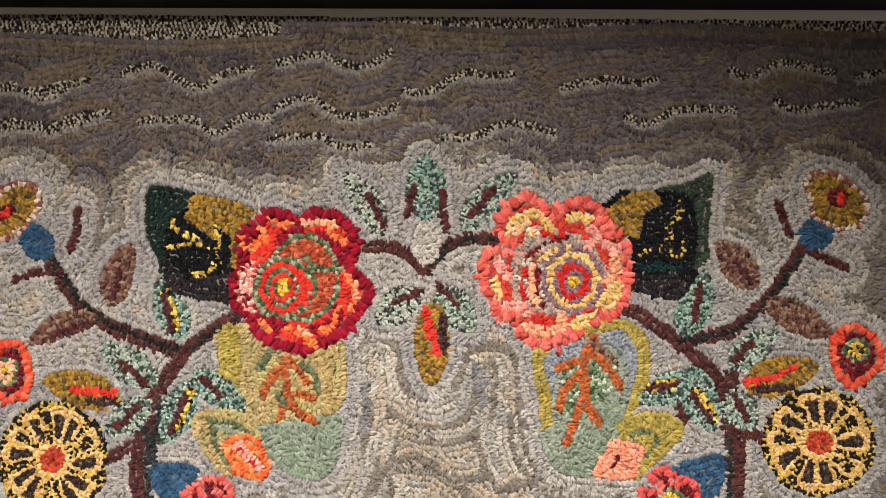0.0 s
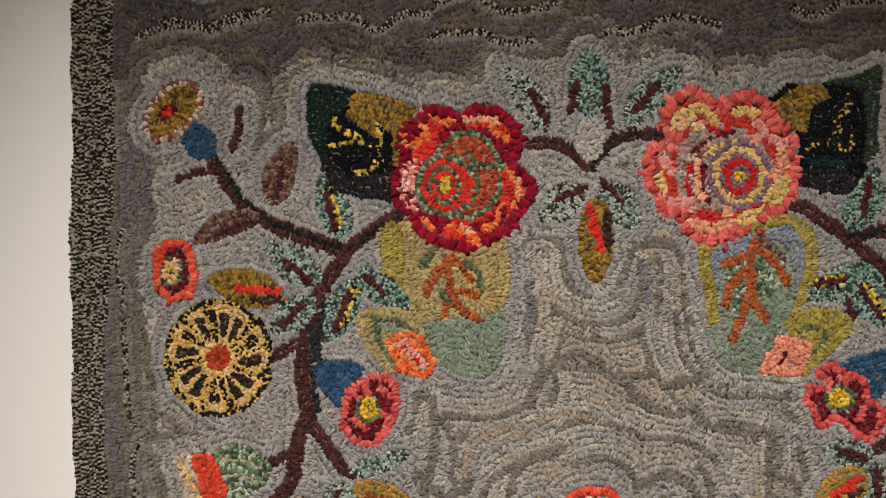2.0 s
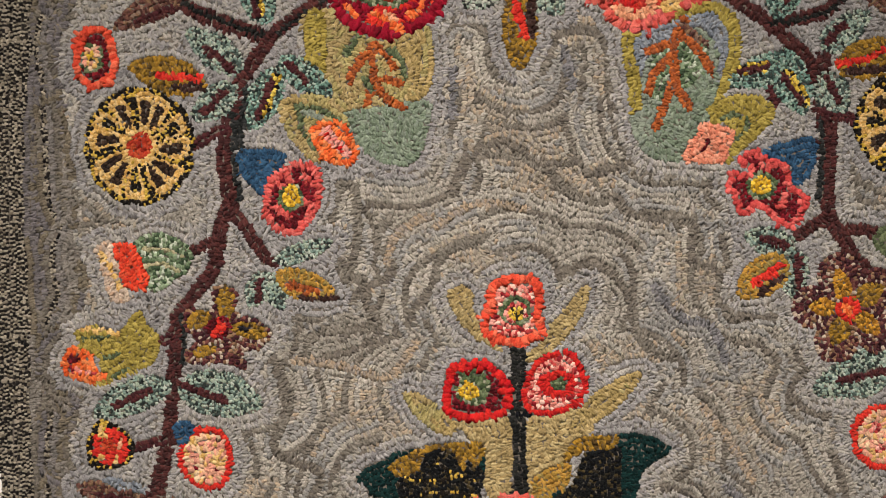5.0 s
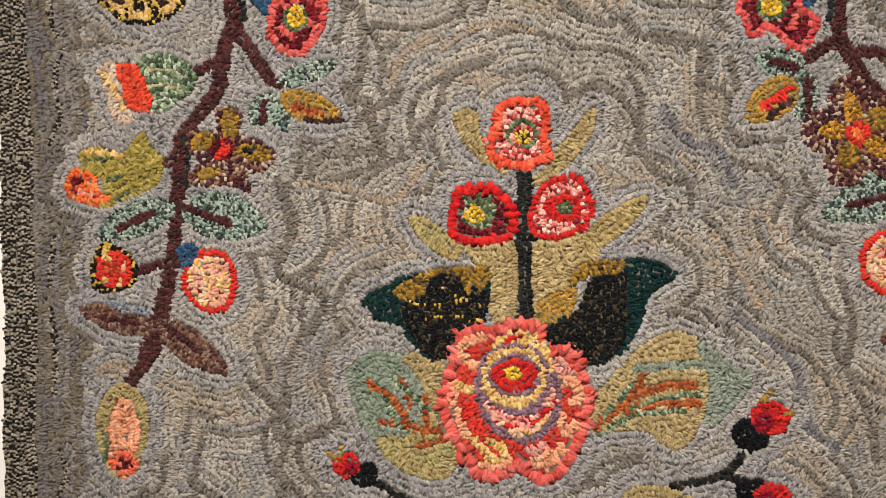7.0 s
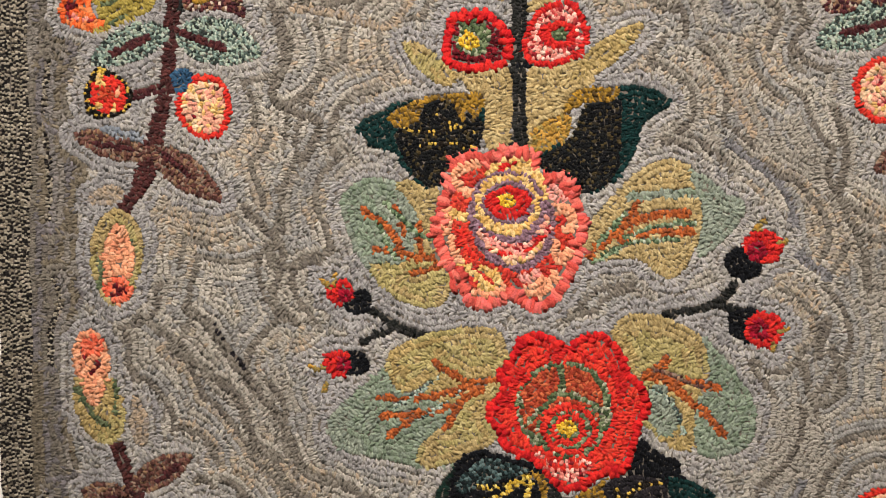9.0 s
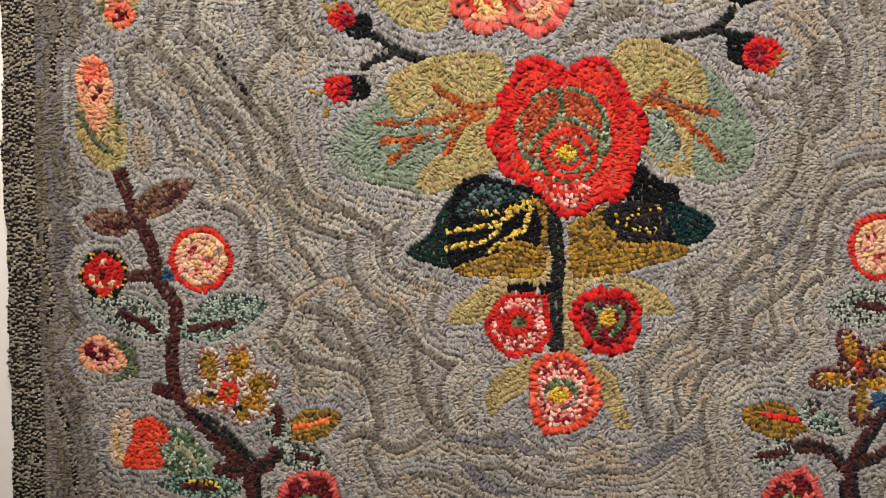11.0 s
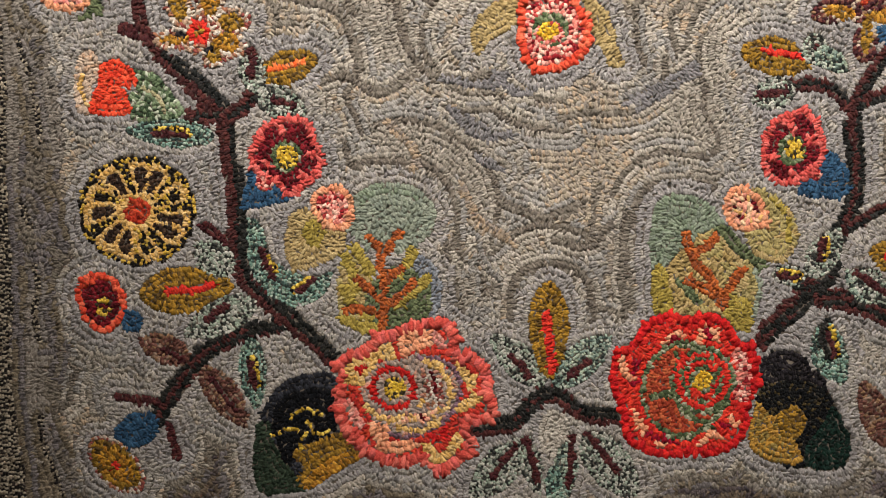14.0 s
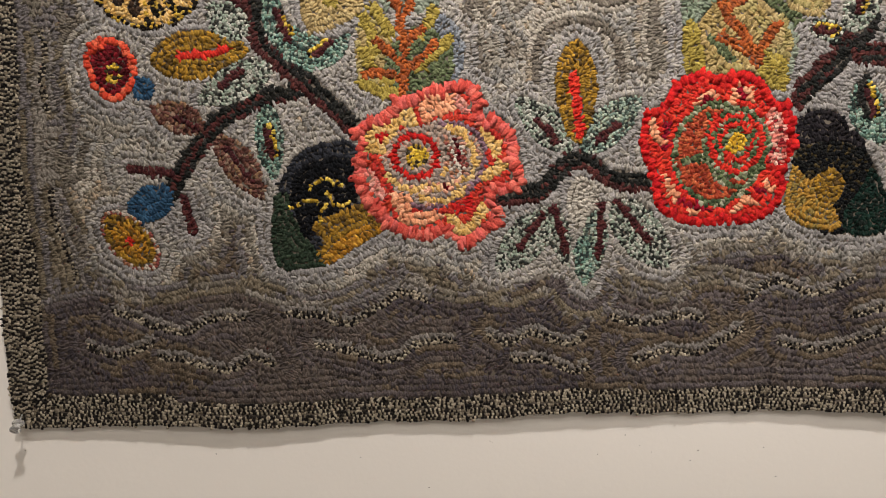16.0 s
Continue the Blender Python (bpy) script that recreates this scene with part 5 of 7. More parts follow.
line("fleck", "yellow_streak", 4.5, -26, -789, -6, -788, 20, -778)
line("fleck", "yellow_streak", 5, -16, -824, 0, -812, 15, -802, 20, -784)
motif("dark_leaf", "dark green and black leaf with a gold edge")
shape("leaf", "black", 112, -750, 121, -745, 137, -757, 152, -762, 157, -778, 175, -788, 189, -797, 181, -808, 158, -819, 153, -826, 117, -829, 97, -804, 91, -793, 106, -778)
shape("tip", "teal_dark", 142, -778, 160, -780, 178, -788, 189, -797, 178, -811, 158, -818, 150, -803)
shape("core", "charcoal", 79, -791, 101, -778, 132, -778, 145, -796, 140, -814, 107, -814, 92, -804)
shape("gold_edge", "olive_gold", 56, -801, 79, -786, 91, -777, 86, -793, 99, -809, 107, -815, 148, -813, 164, -824, 133, -835, 87, -845, 59, -842)
line("fleck", "black_yellow", 6, 96, -791, 104, -796, 122, -785, 135, -783)
line("fleck", "black_yellow", 6, 107, -801, 135, -804)
motif("leaf", "slim khaki leaf")
shape("leaf", "khaki_dull", -58, -306, -45, -297, -35, -304, -33, -321, -25, -335, -13, -348, -5, -357, -18, -353, -38, -340, -50, -326)
motif("leaf", "slim khaki leaf")
shape("leaf", "khaki_dull", 68, -295, 67, -315, 55, -335, 42, -350, 29, -362, 17, -366, 14, -357, 29, -345, 34, -333, 46, -320, 56, -306)
motif("dark_leaf", "dark green leaf with a black flecked heart and a gold edge")
shape("leaf", "teal_dark", -139, -471, -131, -460, -112, -452, -102, -446, -72, -440, -42, -438, -27, -439, -24, -464, -32, -489, -52, -499, -61, -519, -79, -519, -94, -504, -106, -489, -126, -485, -131, -477)
shape("core", "black_fleck", -102, -470, -79, -445, -57, -442, -29, -454, -27, -479, -52, -499, -61, -518, -76, -518, -90, -504, -99, -487)
shape("gold_edge", "olive_gold", -108, -456, -79, -441, -52, -437, -26, -437, -27, -455, -34, -459, -39, -452, -44, -462, -54, -444, -76, -447, -83, -462, -102, -468)
line("fleck", "black_yellow", 4.5, -93, -468, -77, -472, -54, -469)
line("fleck", "black_yellow", 4, -79, -483, -52, -482, -29, -485)
line("fleck", "black_yellow", 3.5, -67, -454, -52, -464, -32, -472)
motif("flower", "coral-rimmed flower with a pink flecked heart")
petals("petals", "rim_orange", "pink_fleck", 8.5, -23, -316, -21, -299, -11, -290, 11, -287, 25, -293, 29, -311, 27, -325, 31, -338, 22, -347, 4, -352, -15, -348, -28, -338, -27, -326)
blob("ring", "green_ring", 4, -320, 14.5, 14)
blob("ring", "pink_fleck", 4, -321, 10, 9)
blob("heart", "yellow_heart", 4, -322, 7.5, 6.5)
motif("flower", "crimson square flower with a yellow heart")
petals("petals", "rim_red", "deep_red", 8, -60, -385, -57, -371, -42, -364, -20, -365, -5, -377, 0, -392, -3, -412, -22, -418, -47, -417, -60, -410, -61, -395)
blob("ring", "green_ring", -34, -388, 15, 16.5)
line("ring", "green_ring", 4.5, -45, -376, -35, -382, -25, -400)
blob("heart", "bright_yellow", -38, -391, 8.5, 8)
motif("flower", "red round flower with pink flecked rings")
petals("petals", "red", "pink_fleck", 6, 11, -382, 21, -364, 42, -355, 54, -357, 65, -372, 68, -389, 60, -404, 40, -413, 20, -413, 10, -404, 9, -389)
blob("ring", "red", 41, -385, 17.5, 12.5)
blob("ring", "pink_fleck", 20, -394, 7, 11)
blob("heart", "green_ring", 42, -385, 7.5, 6)
motif("flower", "red flower with pink flecked rings")
petals("petals", "red", "pink_fleck", 6, -15, -879, -2, -863, 21, -860, 36, -863, 40, -881, 41, -902, 26, -916, 3, -920, -12, -907, -20, -892)
blob("ring", "red", 8, -888, 17, 13)
blob("heart", "green_ring", 11, -888, 6.5, 6)
motif("flower", "crimson flower with a yellow heart")
petals("petals", "rim_red", "deep_red", 8, 61, -871, 72, -858, 100, -856, 118, -865, 123, -883, 118, -904, 101, -918, 80, -914, 67, -899, 59, -884)
line("ring", "green_ring", 6, 75, -871, 87, -882, 80, -899)
line("ring", "green_ring", 6, 82, -876, 103, -875, 104, -888, 95, -899)
blob("heart", "bright_yellow", 92, -883, 7.5, 8)
motif("flower", "gold flower with a pale flecked rim and a red heart")
petals("petals", "rim_fleck", "olive_gold", 5, -397, 47, -385, 65, -367, 76, -349, 73, -343, 58, -350, 41, -367, 26, -385, 20, -398, 30)
blob("heart", "deep_red", -376, 48, 10, 5.5, turn=30)
blob("heart", "scarlet", -374, 49, 4.5, 3, turn=30)
motif("flower", "small coral flower with a dark red ring and a yellow heart")
petals("petals", "rim_orange", "deep_red", 7.5, -389, -99, -386, -77, -373, -67, -357, -71, -349, -94, -353, -115, -370, -123, -385, -115)
blob("ring", "green_ring", -372, -94, 10.5, 13.5)
blob("ring", "cream_pink", -372, -94, 7.5, 10)
blob("heart", "yellow_heart", -372, -94, 4, 4.5)
motif("tulip", "peach tulip in a khaki sheath")
shape("sheath", "khaki", -206, -135, -191, -128, -165, -130, -148, -145, -139, -175, -143, -189, -161, -188, -183, -181, -201, -160)
line("stripe", "moss", 4.5, -191, -138, -171, -140, -153, -149)
line("stripe", "moss", 4, -190, -141, -185, -160, -175, -175)
line("stripe", "sage", 4.5, -185, -143, -168, -148)
shape("tulip", "orange", -177, -156, -155, -149, -143, -161, -136, -179, -142, -190, -163, -189, -175, -174)
line("core", "pink", 10, -165, -161, -156, -170, -147, -179)
line("vein", "red", 2.5, -165, -161, -157, -169, -151, -178)
motif("flower", "small coral flower with a dark red ring and a yellow heart")
petals("petals", "coral", "deep_red", 5.5, -221, -223, -216, -205, -207, -195, -193, -187, -175, -190, -168, -205, -171, -226, -180, -241, -190, -252, -207, -250, -219, -237)
line("patch", "coral", 5.5, -201, -193, -196, -203)
line("patch", "coral", 5, -181, -223, -176, -233)
line("patch", "coral", 5, -209, -228, -198, -236)
line("patch", "coral", 5, -185, -200, -175, -206)
line("patch", "coral", 4.5, -208, -205, -201, -209)
blob("ring", "green_ring", -196, -219, 11.5, 12.5)
blob("heart", "bright_yellow", -196, -218, 8, 9.5)
motif("tulip", "cream and coral tulip with an olive flecked sheath")
shape("sheath", "green_fleck", -334, -258, -319, -250, -296, -255, -284, -268, -287, -283, -299, -293, -312, -302, -329, -300, -324, -288, -331, -275)
line("stripe", "cream_green", 3, -325, -264, -306, -265, -291, -271)
line("stripe", "cream_green", 3, -325, -279, -309, -278, -296, -284)
shape("tulip", "cream_grey", -371, -264, -356, -258, -349, -273, -344, -290, -338, -309, -354, -313, -361, -296, -366, -276)
line("stripe", "yellow", 3.5, -364, -269, -356, -283, -349, -299)
shape("petal", "scarlet_bright", -354, -261, -336, -260, -328, -278, -321, -290, -329, -302, -344, -296, -349, -280)
motif("tulip", "coral tulip in a mustard sheath")
shape("sheath", "mustard", -388, -339, -369, -332, -349, -337, -338, -324, -329, -319, -324, -332, -313, -342, -318, -365, -337, -375, -357, -383, -372, -385, -364, -365, -384, -352)
line("stripe", "moss", 3.5, -381, -343, -357, -342)
line("stripe", "moss", 3, -363, -363, -349, -358)
line("stripe", "moss", 3.5, -354, -377, -337, -368)
line("stripe", "yellow", 4, -382, -337, -364, -336, -349, -340)
shape("tulip", "orange", -400, -366, -393, -352, -377, -354, -369, -371, -358, -380, -377, -384, -394, -379)
blob("core", "deep_red", -389, -361, 6.5, 4.5, turn=30)
line("stripe", "pink_fleck", 4.5, -393, -371, -371, -375)
motif("star_flower", "plum and gold five-pointed flower with a red heart")
shape("petals", "plum_fleck", -263, -298, -244, -301, -243, -320, -226, -327, -212, -338, -222, -352, -237, -357, -235, -371, -257, -366, -282, -366, -291, -357, -281, -346, -293, -332, -284, -316, -267, -319)
blob("petal", "olive_gold", -254, -312, 8.5, 15)
blob("petal", "olive_gold", -277, -327, 12, 8.5, turn=20)
blob("petal", "olive_gold", -232, -337, 16, 7.5, turn=-10)
blob("petal", "olive_gold", -273, -355, 12, 5.5, turn=15)
blob("fleck", "charcoal", -237, -335, 6, 3)
blob("heart", "deep_red", -260, -334, 11, 10.5)
line("heart", "scarlet", 3.5, -259, -324, -261, -335, -266, -341)
line("heart", "scarlet", 3.5, -254, -330, -256, -340)
motif("flower", "small red flower with a yellow and black rim")
shape("rim", "black_yellow", -379, -438, -373, -424, -367, -416, -350, -421, -336, -437, -339, -453, -358, -461, -374, -460)
blob("petals", "scarlet", -357, -440, 16.5, 17)
blob("patch", "yellow", -364, -428, 4.5, 5)
blob("patch", "yellow", -366, -450, 3.5, 4.5)
blob("patch", "yellow", -352, -453, 3, 4.5)
blob("patch", "peach", -347, -437, 3, 5)
blob("heart", "red_heart", -359, -440, 7.5, 6.5)
motif("round_flower", "round pink flower with a red rim")
petals("rim", "scarlet", "cream_pink", 5.5, -296, -445, -287, -429, -270, -422, -254, -429, -248, -447, -250, -467, -265, -479, -283, -475, -295, -460)
blob("patch", "yellow", -283, -437, 4.5, 3.5)
blob("patch", "yellow", -274, -448, 5, 3.5)
blob("patch", "yellow", -263, -453, 4, 4)
blob("patch", "yellow", -283, -466, 4, 4.5)
blob("fleck", "deep_red", -281, -458, 2, 3.5)
blob("fleck", "deep_red", -262, -460, 2, 3)
blob("fleck", "deep_red", -261, -434, 2, 2.5)
motif("bud", "dark blue bud")
shape("bud", "blue", -301, -422, -290, -417, -281, -424, -290, -437, -297, -439)
motif("flower", "small peach flower with a maroon heart")
petals("petals", "peach", "pink", 7, -390, -917, -383, -907, -371, -903, -354, -913, -346, -931, -364, -937, -381, -936, -389, -927)
line("sheath", "moss", 4.5, -358, -907, -345, -913, -339, -925, -347, -939, -357, -944)
blob("heart", "deep_red", -373, -919, 13.5, 7, turn=-15)
line("fleck", "pink", 3, -376, -915, -368, -921)
motif("star_flower", "gold five-petalled flower with flecked edges and a red heart")
blob("petals", "rim_fleck", -255, -954, 20, 19)
blob("edge", "rim_fleck", -270, -932, 12, 19, turn=10)
blob("edge", "rim_fleck", -243, -927, 14, 18)
blob("edge", "rim_fleck", -223, -945, 15, 12)
blob("edge", "rim_fleck", -229, -966, 16, 13)
blob("edge", "rim_fleck", -275, -962, 17, 8.5)
blob("edge", "rim_fleck", -241, -974, 10, 12)
blob("petal", "olive_gold", -270, -932, 7.5, 15, turn=10)
blob("petal", "gold", -243, -927, 9.5, 13.5)
blob("petal", "olive_gold", -225, -946, 11, 7.5)
blob("petal", "gold", -229, -963, 11, 8)
blob("petal", "gold", -274, -961, 13, 4.5)
blob("petal", "olive_gold", -241, -973, 7, 8.5)
blob("fleck", "charcoal", -245, -969, 4.5, 3.5)
blob("fleck", "charcoal", -270, -957, 4, 3)
blob("heart", "scarlet", -253, -954, 10, 10.5)
blob("heart", "gold", -252, -953, 4, 4)
motif("tulip", "coral and cream tulip with an olive sheath")
shape("sheath", "green_fleck", -312, -988, -291, -992, -275, -1009, -267, -1025, -286, -1030, -311, -1030, -317, -1014, -308, -1002)
line("stripe", "cream_green", 3, -302, -1002, -289, -1011, -284, -1023)
shape("tulip", "cream_grey", -355, -972, -343, -974, -336, -985, -347, -1002, -345, -1023, -359, -1025, -362, -1002)
line("stripe", "yellow", 4, -355, -990, -356, -1004, -352, -1017)
shape("petal", "scarlet_bright", -339, -982, -323, -978, -310, -988, -307, -1002, -318, -1002, -315, -1025, -351, -1023, -342, -999)
motif("flower", "small coral flower with a dark red ring and a yellow heart")
petals("petals", "coral", "deep_red", 6, -212, -1063, -207, -1046, -199, -1033, -182, -1027, -161, -1029, -151, -1048, -146, -1068, -157, -1084, -176, -1097, -192, -1084, -206, -1076)
line("patch", "coral", 5.5, -184, -1031, -182, -1041)
line("patch", "coral", 5.5, -158, -1059, -152, -1060)
line("patch", "coral", 5.5, -199, -1066, -193, -1068)
line("patch", "coral", 5.5, -165, -1078, -160, -1081)
blob("ring", "green_ring", -179, -1061, 13, 14)
blob("heart", "yellow_heart", -178, -1062, 10, 11)
motif("tulip", "coral tulip over a khaki sheath")
shape("sheath", "pale_khaki", -181, -1131, -176, -1112, -157, -1107, -131, -1123, -130, -1143, -147, -1155, -172, -1163, -181, -1148)
blob("patch", "mustard", -156, -1128, 10, 12)
petals("petals", "peach", "pink_fleck", 5.5, -159, -1103, -152, -1090, -132, -1087, -120, -1103, -124, -1122, -137, -1126, -152, -1117)
motif("flower", "small coral flower with a dark red ring and a yellow heart")
petals("petals", "rim_orange", "deep_red", 6, -366, -1181, -359, -1168, -339, -1164, -325, -1176, -321, -1192, -327, -1207, -340, -1218, -355, -1211, -363, -1199)
blob("heart", "yellow_heart", -341, -1194, 7, 9)
blob("heart", "deep_red", -341, -1192, 3, 3.5)
motif("tulip", "peach tulip with a khaki sheath")
shape("sheath", "khaki", 224, -1090, 246, -1095, 264, -1110, 271, -1136, 259, -1154, 237, -1150, 226, -1134)
line("stripe", "mustard", 5, 246, -1098, 261, -1115, 262, -1136)
petals("petals", "peach", "cream_pink", 6.5, 204, -1106, 210, -1090, 225, -1087, 241, -1104, 245, -1122, 227, -1127, 211, -1122)
line("fleck", "deep_red", 4, 213, -1106, 218, -1100, 230, -1101, 232, -1108)
line("fleck", "deep_red", 3.5, 216, -1113, 220, -1118)
motif("flower", "small coral flower with a dark red ring and a yellow heart")
petals("petals", "coral", "deep_red", 6, 235, -1060, 240, -1037, 256, -1025, 273, -1018, 285, -1030, 293, -1052, 288, -1071, 271, -1084, 253, -1087, 238, -1076)
line("patch", "coral", 5.5, 261, -1029, 264, -1040)
line("patch", "coral", 5.5, 278, -1047, 285, -1050)
line("patch", "coral", 5.5, 246, -1060, 251, -1062)
line("patch", "coral", 5.5, 263, -1075, 266, -1079)
blob("ring", "green_ring", 263, -1056, 12, 14)
blob("heart", "yellow_heart", 265, -1055, 8.5, 9.5)
motif("wheel_flower", "yellow and black wheel-shaped flower with a red heart")
wheel(-310, -1109, 51, 48, 11, 5)
motif("calyx", "dark blue calyx")
shape("calyx", "blue", 222, -179, 242, -171, 268, -167, 267, -193, 254, -210, 247, -208, 247, -193, 227, -187)
motif("flower", "small coral flower with a dark red ring and a yellow heart")
petals("petals", "rim_rose", "deep_red", 6, 200, -187, 215, -177, 232, -186, 245, -192, 249, -208, 262, -220, 250, -247, 232, -241, 220, -230, 202, -237, 196, -220, 189, -210, 196, -196, 210, -196)
line("patch", "coral", 4.5, 242, -216, 237, -228)
line("patch", "coral", 4.5, 220, -188, 228, -193)
blob("ring", "green_ring", 222, -209, 13, 13)
blob("heart", "bright_yellow", 221, -209, 9, 9)
motif("tulip", "salmon tulip in an olive sheath")
shape("sheath", "mustard", 175, -139, 197, -129, 222, -131, 233, -146, 222, -161, 197, -184, 190, -187, 192, -158, 177, -152)
line("stripe", "moss", 4, 185, -151, 198, -146, 210, -153, 201, -168)
shape("tulip", "salmon", 166, -153, 182, -156, 198, -161, 193, -176, 188, -189, 168, -190, 152, -186, 155, -173, 164, -162)
line("fleck", "deep_red", 2, 160, -184, 170, -177, 175, -168)
motif("flower", "gold flower with a pale flecked rim and a red heart")
petals("petals", "rim_fleck", "olive_gold", 4.5, 341, 76, 347, 86, 365, 88, 388, 76, 401, 59, 396, 41, 382, 33, 364, 37, 349, 45, 344, 64)
blob("heart", "deep_red", 372, 63, 9, 9)
blob("heart", "scarlet", 375, 64, 4, 5)
motif("flower", "small coral flower with a dark red ring and a yellow heart")
petals("petals", "rim_orange", "deep_red", 7.5, 363, -72, 369, -57, 385, -49, 403, -57, 412, -72, 410, -90, 394, -104, 379, -105, 367, -94)
blob("ring", "green_ring", 388, -73, 12, 11)
blob("heart", "yellow_heart", 388, -73, 7.5, 7.5)
motif("wheel_flower", "yellow and black wheel-shaped flower with a red heart")
wheel(353, -155, 50.5, 48, 10, 12)
motif("leaf", "slim khaki leaf")
shape("leaf", "khaki_dull", -18, -955, -7, -938, 8, -925, 23, -918, 24, -942, 14, -954, -1, -962, -12, -975)
motif("leaf", "slim khaki leaf")
shape("leaf", "khaki_dull", 77, -920, 93, -929, 103, -944, 109, -965, 115, -984, 102, -984, 93, -965, 84, -949)
motif("flower", "coral-rimmed flower with a pink flecked heart")
petals("petals", "rim_orange", "pink_fleck", 7.5, 22, -942, 24, -927, 34, -919, 52, -914, 72, -923, 80, -937, 87, -949, 84, -970, 71, -983, 50, -991, 32, -986, 24, -971)
blob("ring", "green_ring", 51, -953, 16, 14.5)
blob("ring", "pink_fleck", 50, -955, 12, 10)
blob("heart", "bright_yellow", 49, -954, 9.5, 7.5)
motif("star_flower", "plum and gold five-pointed flower with a red heart")
blob("petals", "plum_fleck", 322, -927, 21, 21)
blob("edge", "plum_fleck", 312, -907, 11, 18, turn=15)
blob("edge", "plum_fleck", 294, -937, 18, 11, turn=10)
blob("edge", "plum_fleck", 324, -965, 11, 16)
blob("edge", "plum_fleck", 350, -916, 17, 14)
blob("petal", "gold", 314, -909, 6, 14, turn=15)
blob("petal", "gold", 301, -937, 14, 6, turn=-10)
blob("petal", "olive_gold", 325, -957, 5.5, 17)
blob("petal", "gold", 345, -918, 14, 8.5, turn=10)
blob("petal", "gold", 338, -941, 12, 6)
blob("heart", "red_heart", 322, -925, 5, 7)
motif("large_flower", "large crimson flower with a green-ringed terracotta heart")
petals("petals", "rim_crimson", "scarlet", 10, -170, -35, -174, -14, -166, 3, -168, 23, -152, 43, -130, 53, -115, 47, -97, 54, -75, 49, -60, 33, -57, 14, -64, 3, -47, -13, -46, -30, -57, -45, -67, -61, -85, -71, -108, -78, -133, -74, -153, -62, -159, -47)
shape("petal", "crimson", -122, 43, -112, 45, -107, 33, -120, 15, -135, 13, -130, 28)
shape("petal", "crimson", -77, 33, -67, 10, -72, -5, -85, 10, -100, 30, -91, 34)
shape("petal", "crimson", -158, -37, -140, -42, -125, -52, -130, -65, -140, -57, -153, -50)
shape("petal", "crimson", -80, -55, -70, -45, -80, -27, -85, -45, -105, -55, -100, -62)
line("patch", "orange", 6.5, -164, 27, -159, 13, -152, 18, -145, 33, -142, 21)
line("patch", "orange", 6.5, -137, 41, -127, 38, -120, 40)
line("patch", "peach", 7, -106, 38, -95, 40, -80, 38)
line("patch", "orange", 7, -85, 34, -75, 25, -71, 23)
line("patch", "orange", 6.5, -70, -5, -64, -15, -60, -28, -65, -38)
line("patch", "peach", 5, -61, -17, -59, -30)
line("patch", "orange", 6.5, -146, -50, -139, -56)
line("patch", "orange", 7, -121, -56, -111, -60, -103, -66, -99, -71)
line("patch", "peach", 5, -110, -54, -101, -62)
line("patch", "orange", 6.5, -89, -55, -80, -50, -77, -37)
blob("patch", "pink_fleck", -154, -19, 16.5, 24)
blob("fleck", "deep_red", -159, -27, 3, 4)
blob("disc_edge", "green_ring", -107, -10, 33, 41)
blob("disc", "terracotta_fleck", -107, -10, 27.5, 35)
blob("ring", "green_ring", -126, -19, 28, 29)
blob("ring", "scarlet", -126, -19, 22, 23)
blob("ring", "green_ring", -127, -19, 16, 18)
blob("ring", "scarlet", -127, -19, 11, 13.5)
blob("ring", "green_ring", -127, -18, 7.5, 9.5)
blob("heart", "bright_yellow", -127, -17, 4.5, 8.5)
line("rib", "green_ring", 5.5, -105, 8, -97, -1, -75, -2)
line("rib", "green_ring", 5, -105, -35, -97, -20, -101, -5)
line("rib", "scarlet", 4, -105, -32, -103, -17, -110, -5)
motif("large_flower", "large coral flower with a ringed yellow and red heart")
petals("petals", "rim_coral", "coral_red", 10.5, 65, 44, 78, 62, 97, 67, 117, 55, 135, 64, 152, 60, 167, 45, 177, 31, 186, 16, 185, -6, 185, -26, 174, -42, 154, -51, 142, -58, 129, -68, 107, -74, 90, -68, 82, -53, 66, -46, 57, -28, 50, -15, 49, 7, 63, 18, 75, 19, 66, 28)
shape("disc", "coral_grey", 87, 22, 102, 37, 122, 34, 144, 26, 159, 9, 164, -11, 149, -31, 129, -43, 107, -41, 87, -33, 77, -13, 80, 9)
line("patch", "yellow", 9.7, 76, 32, 82, 42, 100, 49, 109, 42, 111, 34)
line("patch", "cream_pink", 8.7, 82, 32, 92, 37, 97, 32)
line("patch", "pink", 9.7, 64, 9, 70, -1, 74, -8)
line("patch", "yellow", 8.7, 65, -13, 66, -28)
line("patch", "pink", 10.2, 72, -36, 87, -35, 92, -41)
line("patch", "peach", 10.2, 94, -53, 107, -58, 122, -56, 124, -46)
line("fleck", "red", 5.5, 97, -45, 107, -48, 109, -53)
line("fleck", "red", 5.5, 105, 32, 117, 27, 125, 30)
line("patch", "yellow", 9.2, 130, 44, 142, 46, 147, 41)
line("patch", "pink", 9.2, 149, 36, 155, 28, 149, 20)
line("patch", "pink", 9.2, 162, 21, 173, 18, 174, 13)
line("patch", "peach", 9.2, 172, 8, 173, -6, 168, -12)
shape("patch", "yellow", 154, -28, 167, -14, 179, -11, 180, -29, 164, -40, 153, -42)
shape("patch", "yellow", 132, -46, 144, -41, 155, -42, 147, -53, 134, -57)
shape("patch", "white_fleck", 85, 2, 100, 13, 109, -6, 107, -31, 92, -31, 84, -16)
line("stripe", "deep_red", 4, 94, 10, 109, 22, 130, 27)
line("stripe", "red", 3.5, 91, -1, 88, -16, 91, -28)
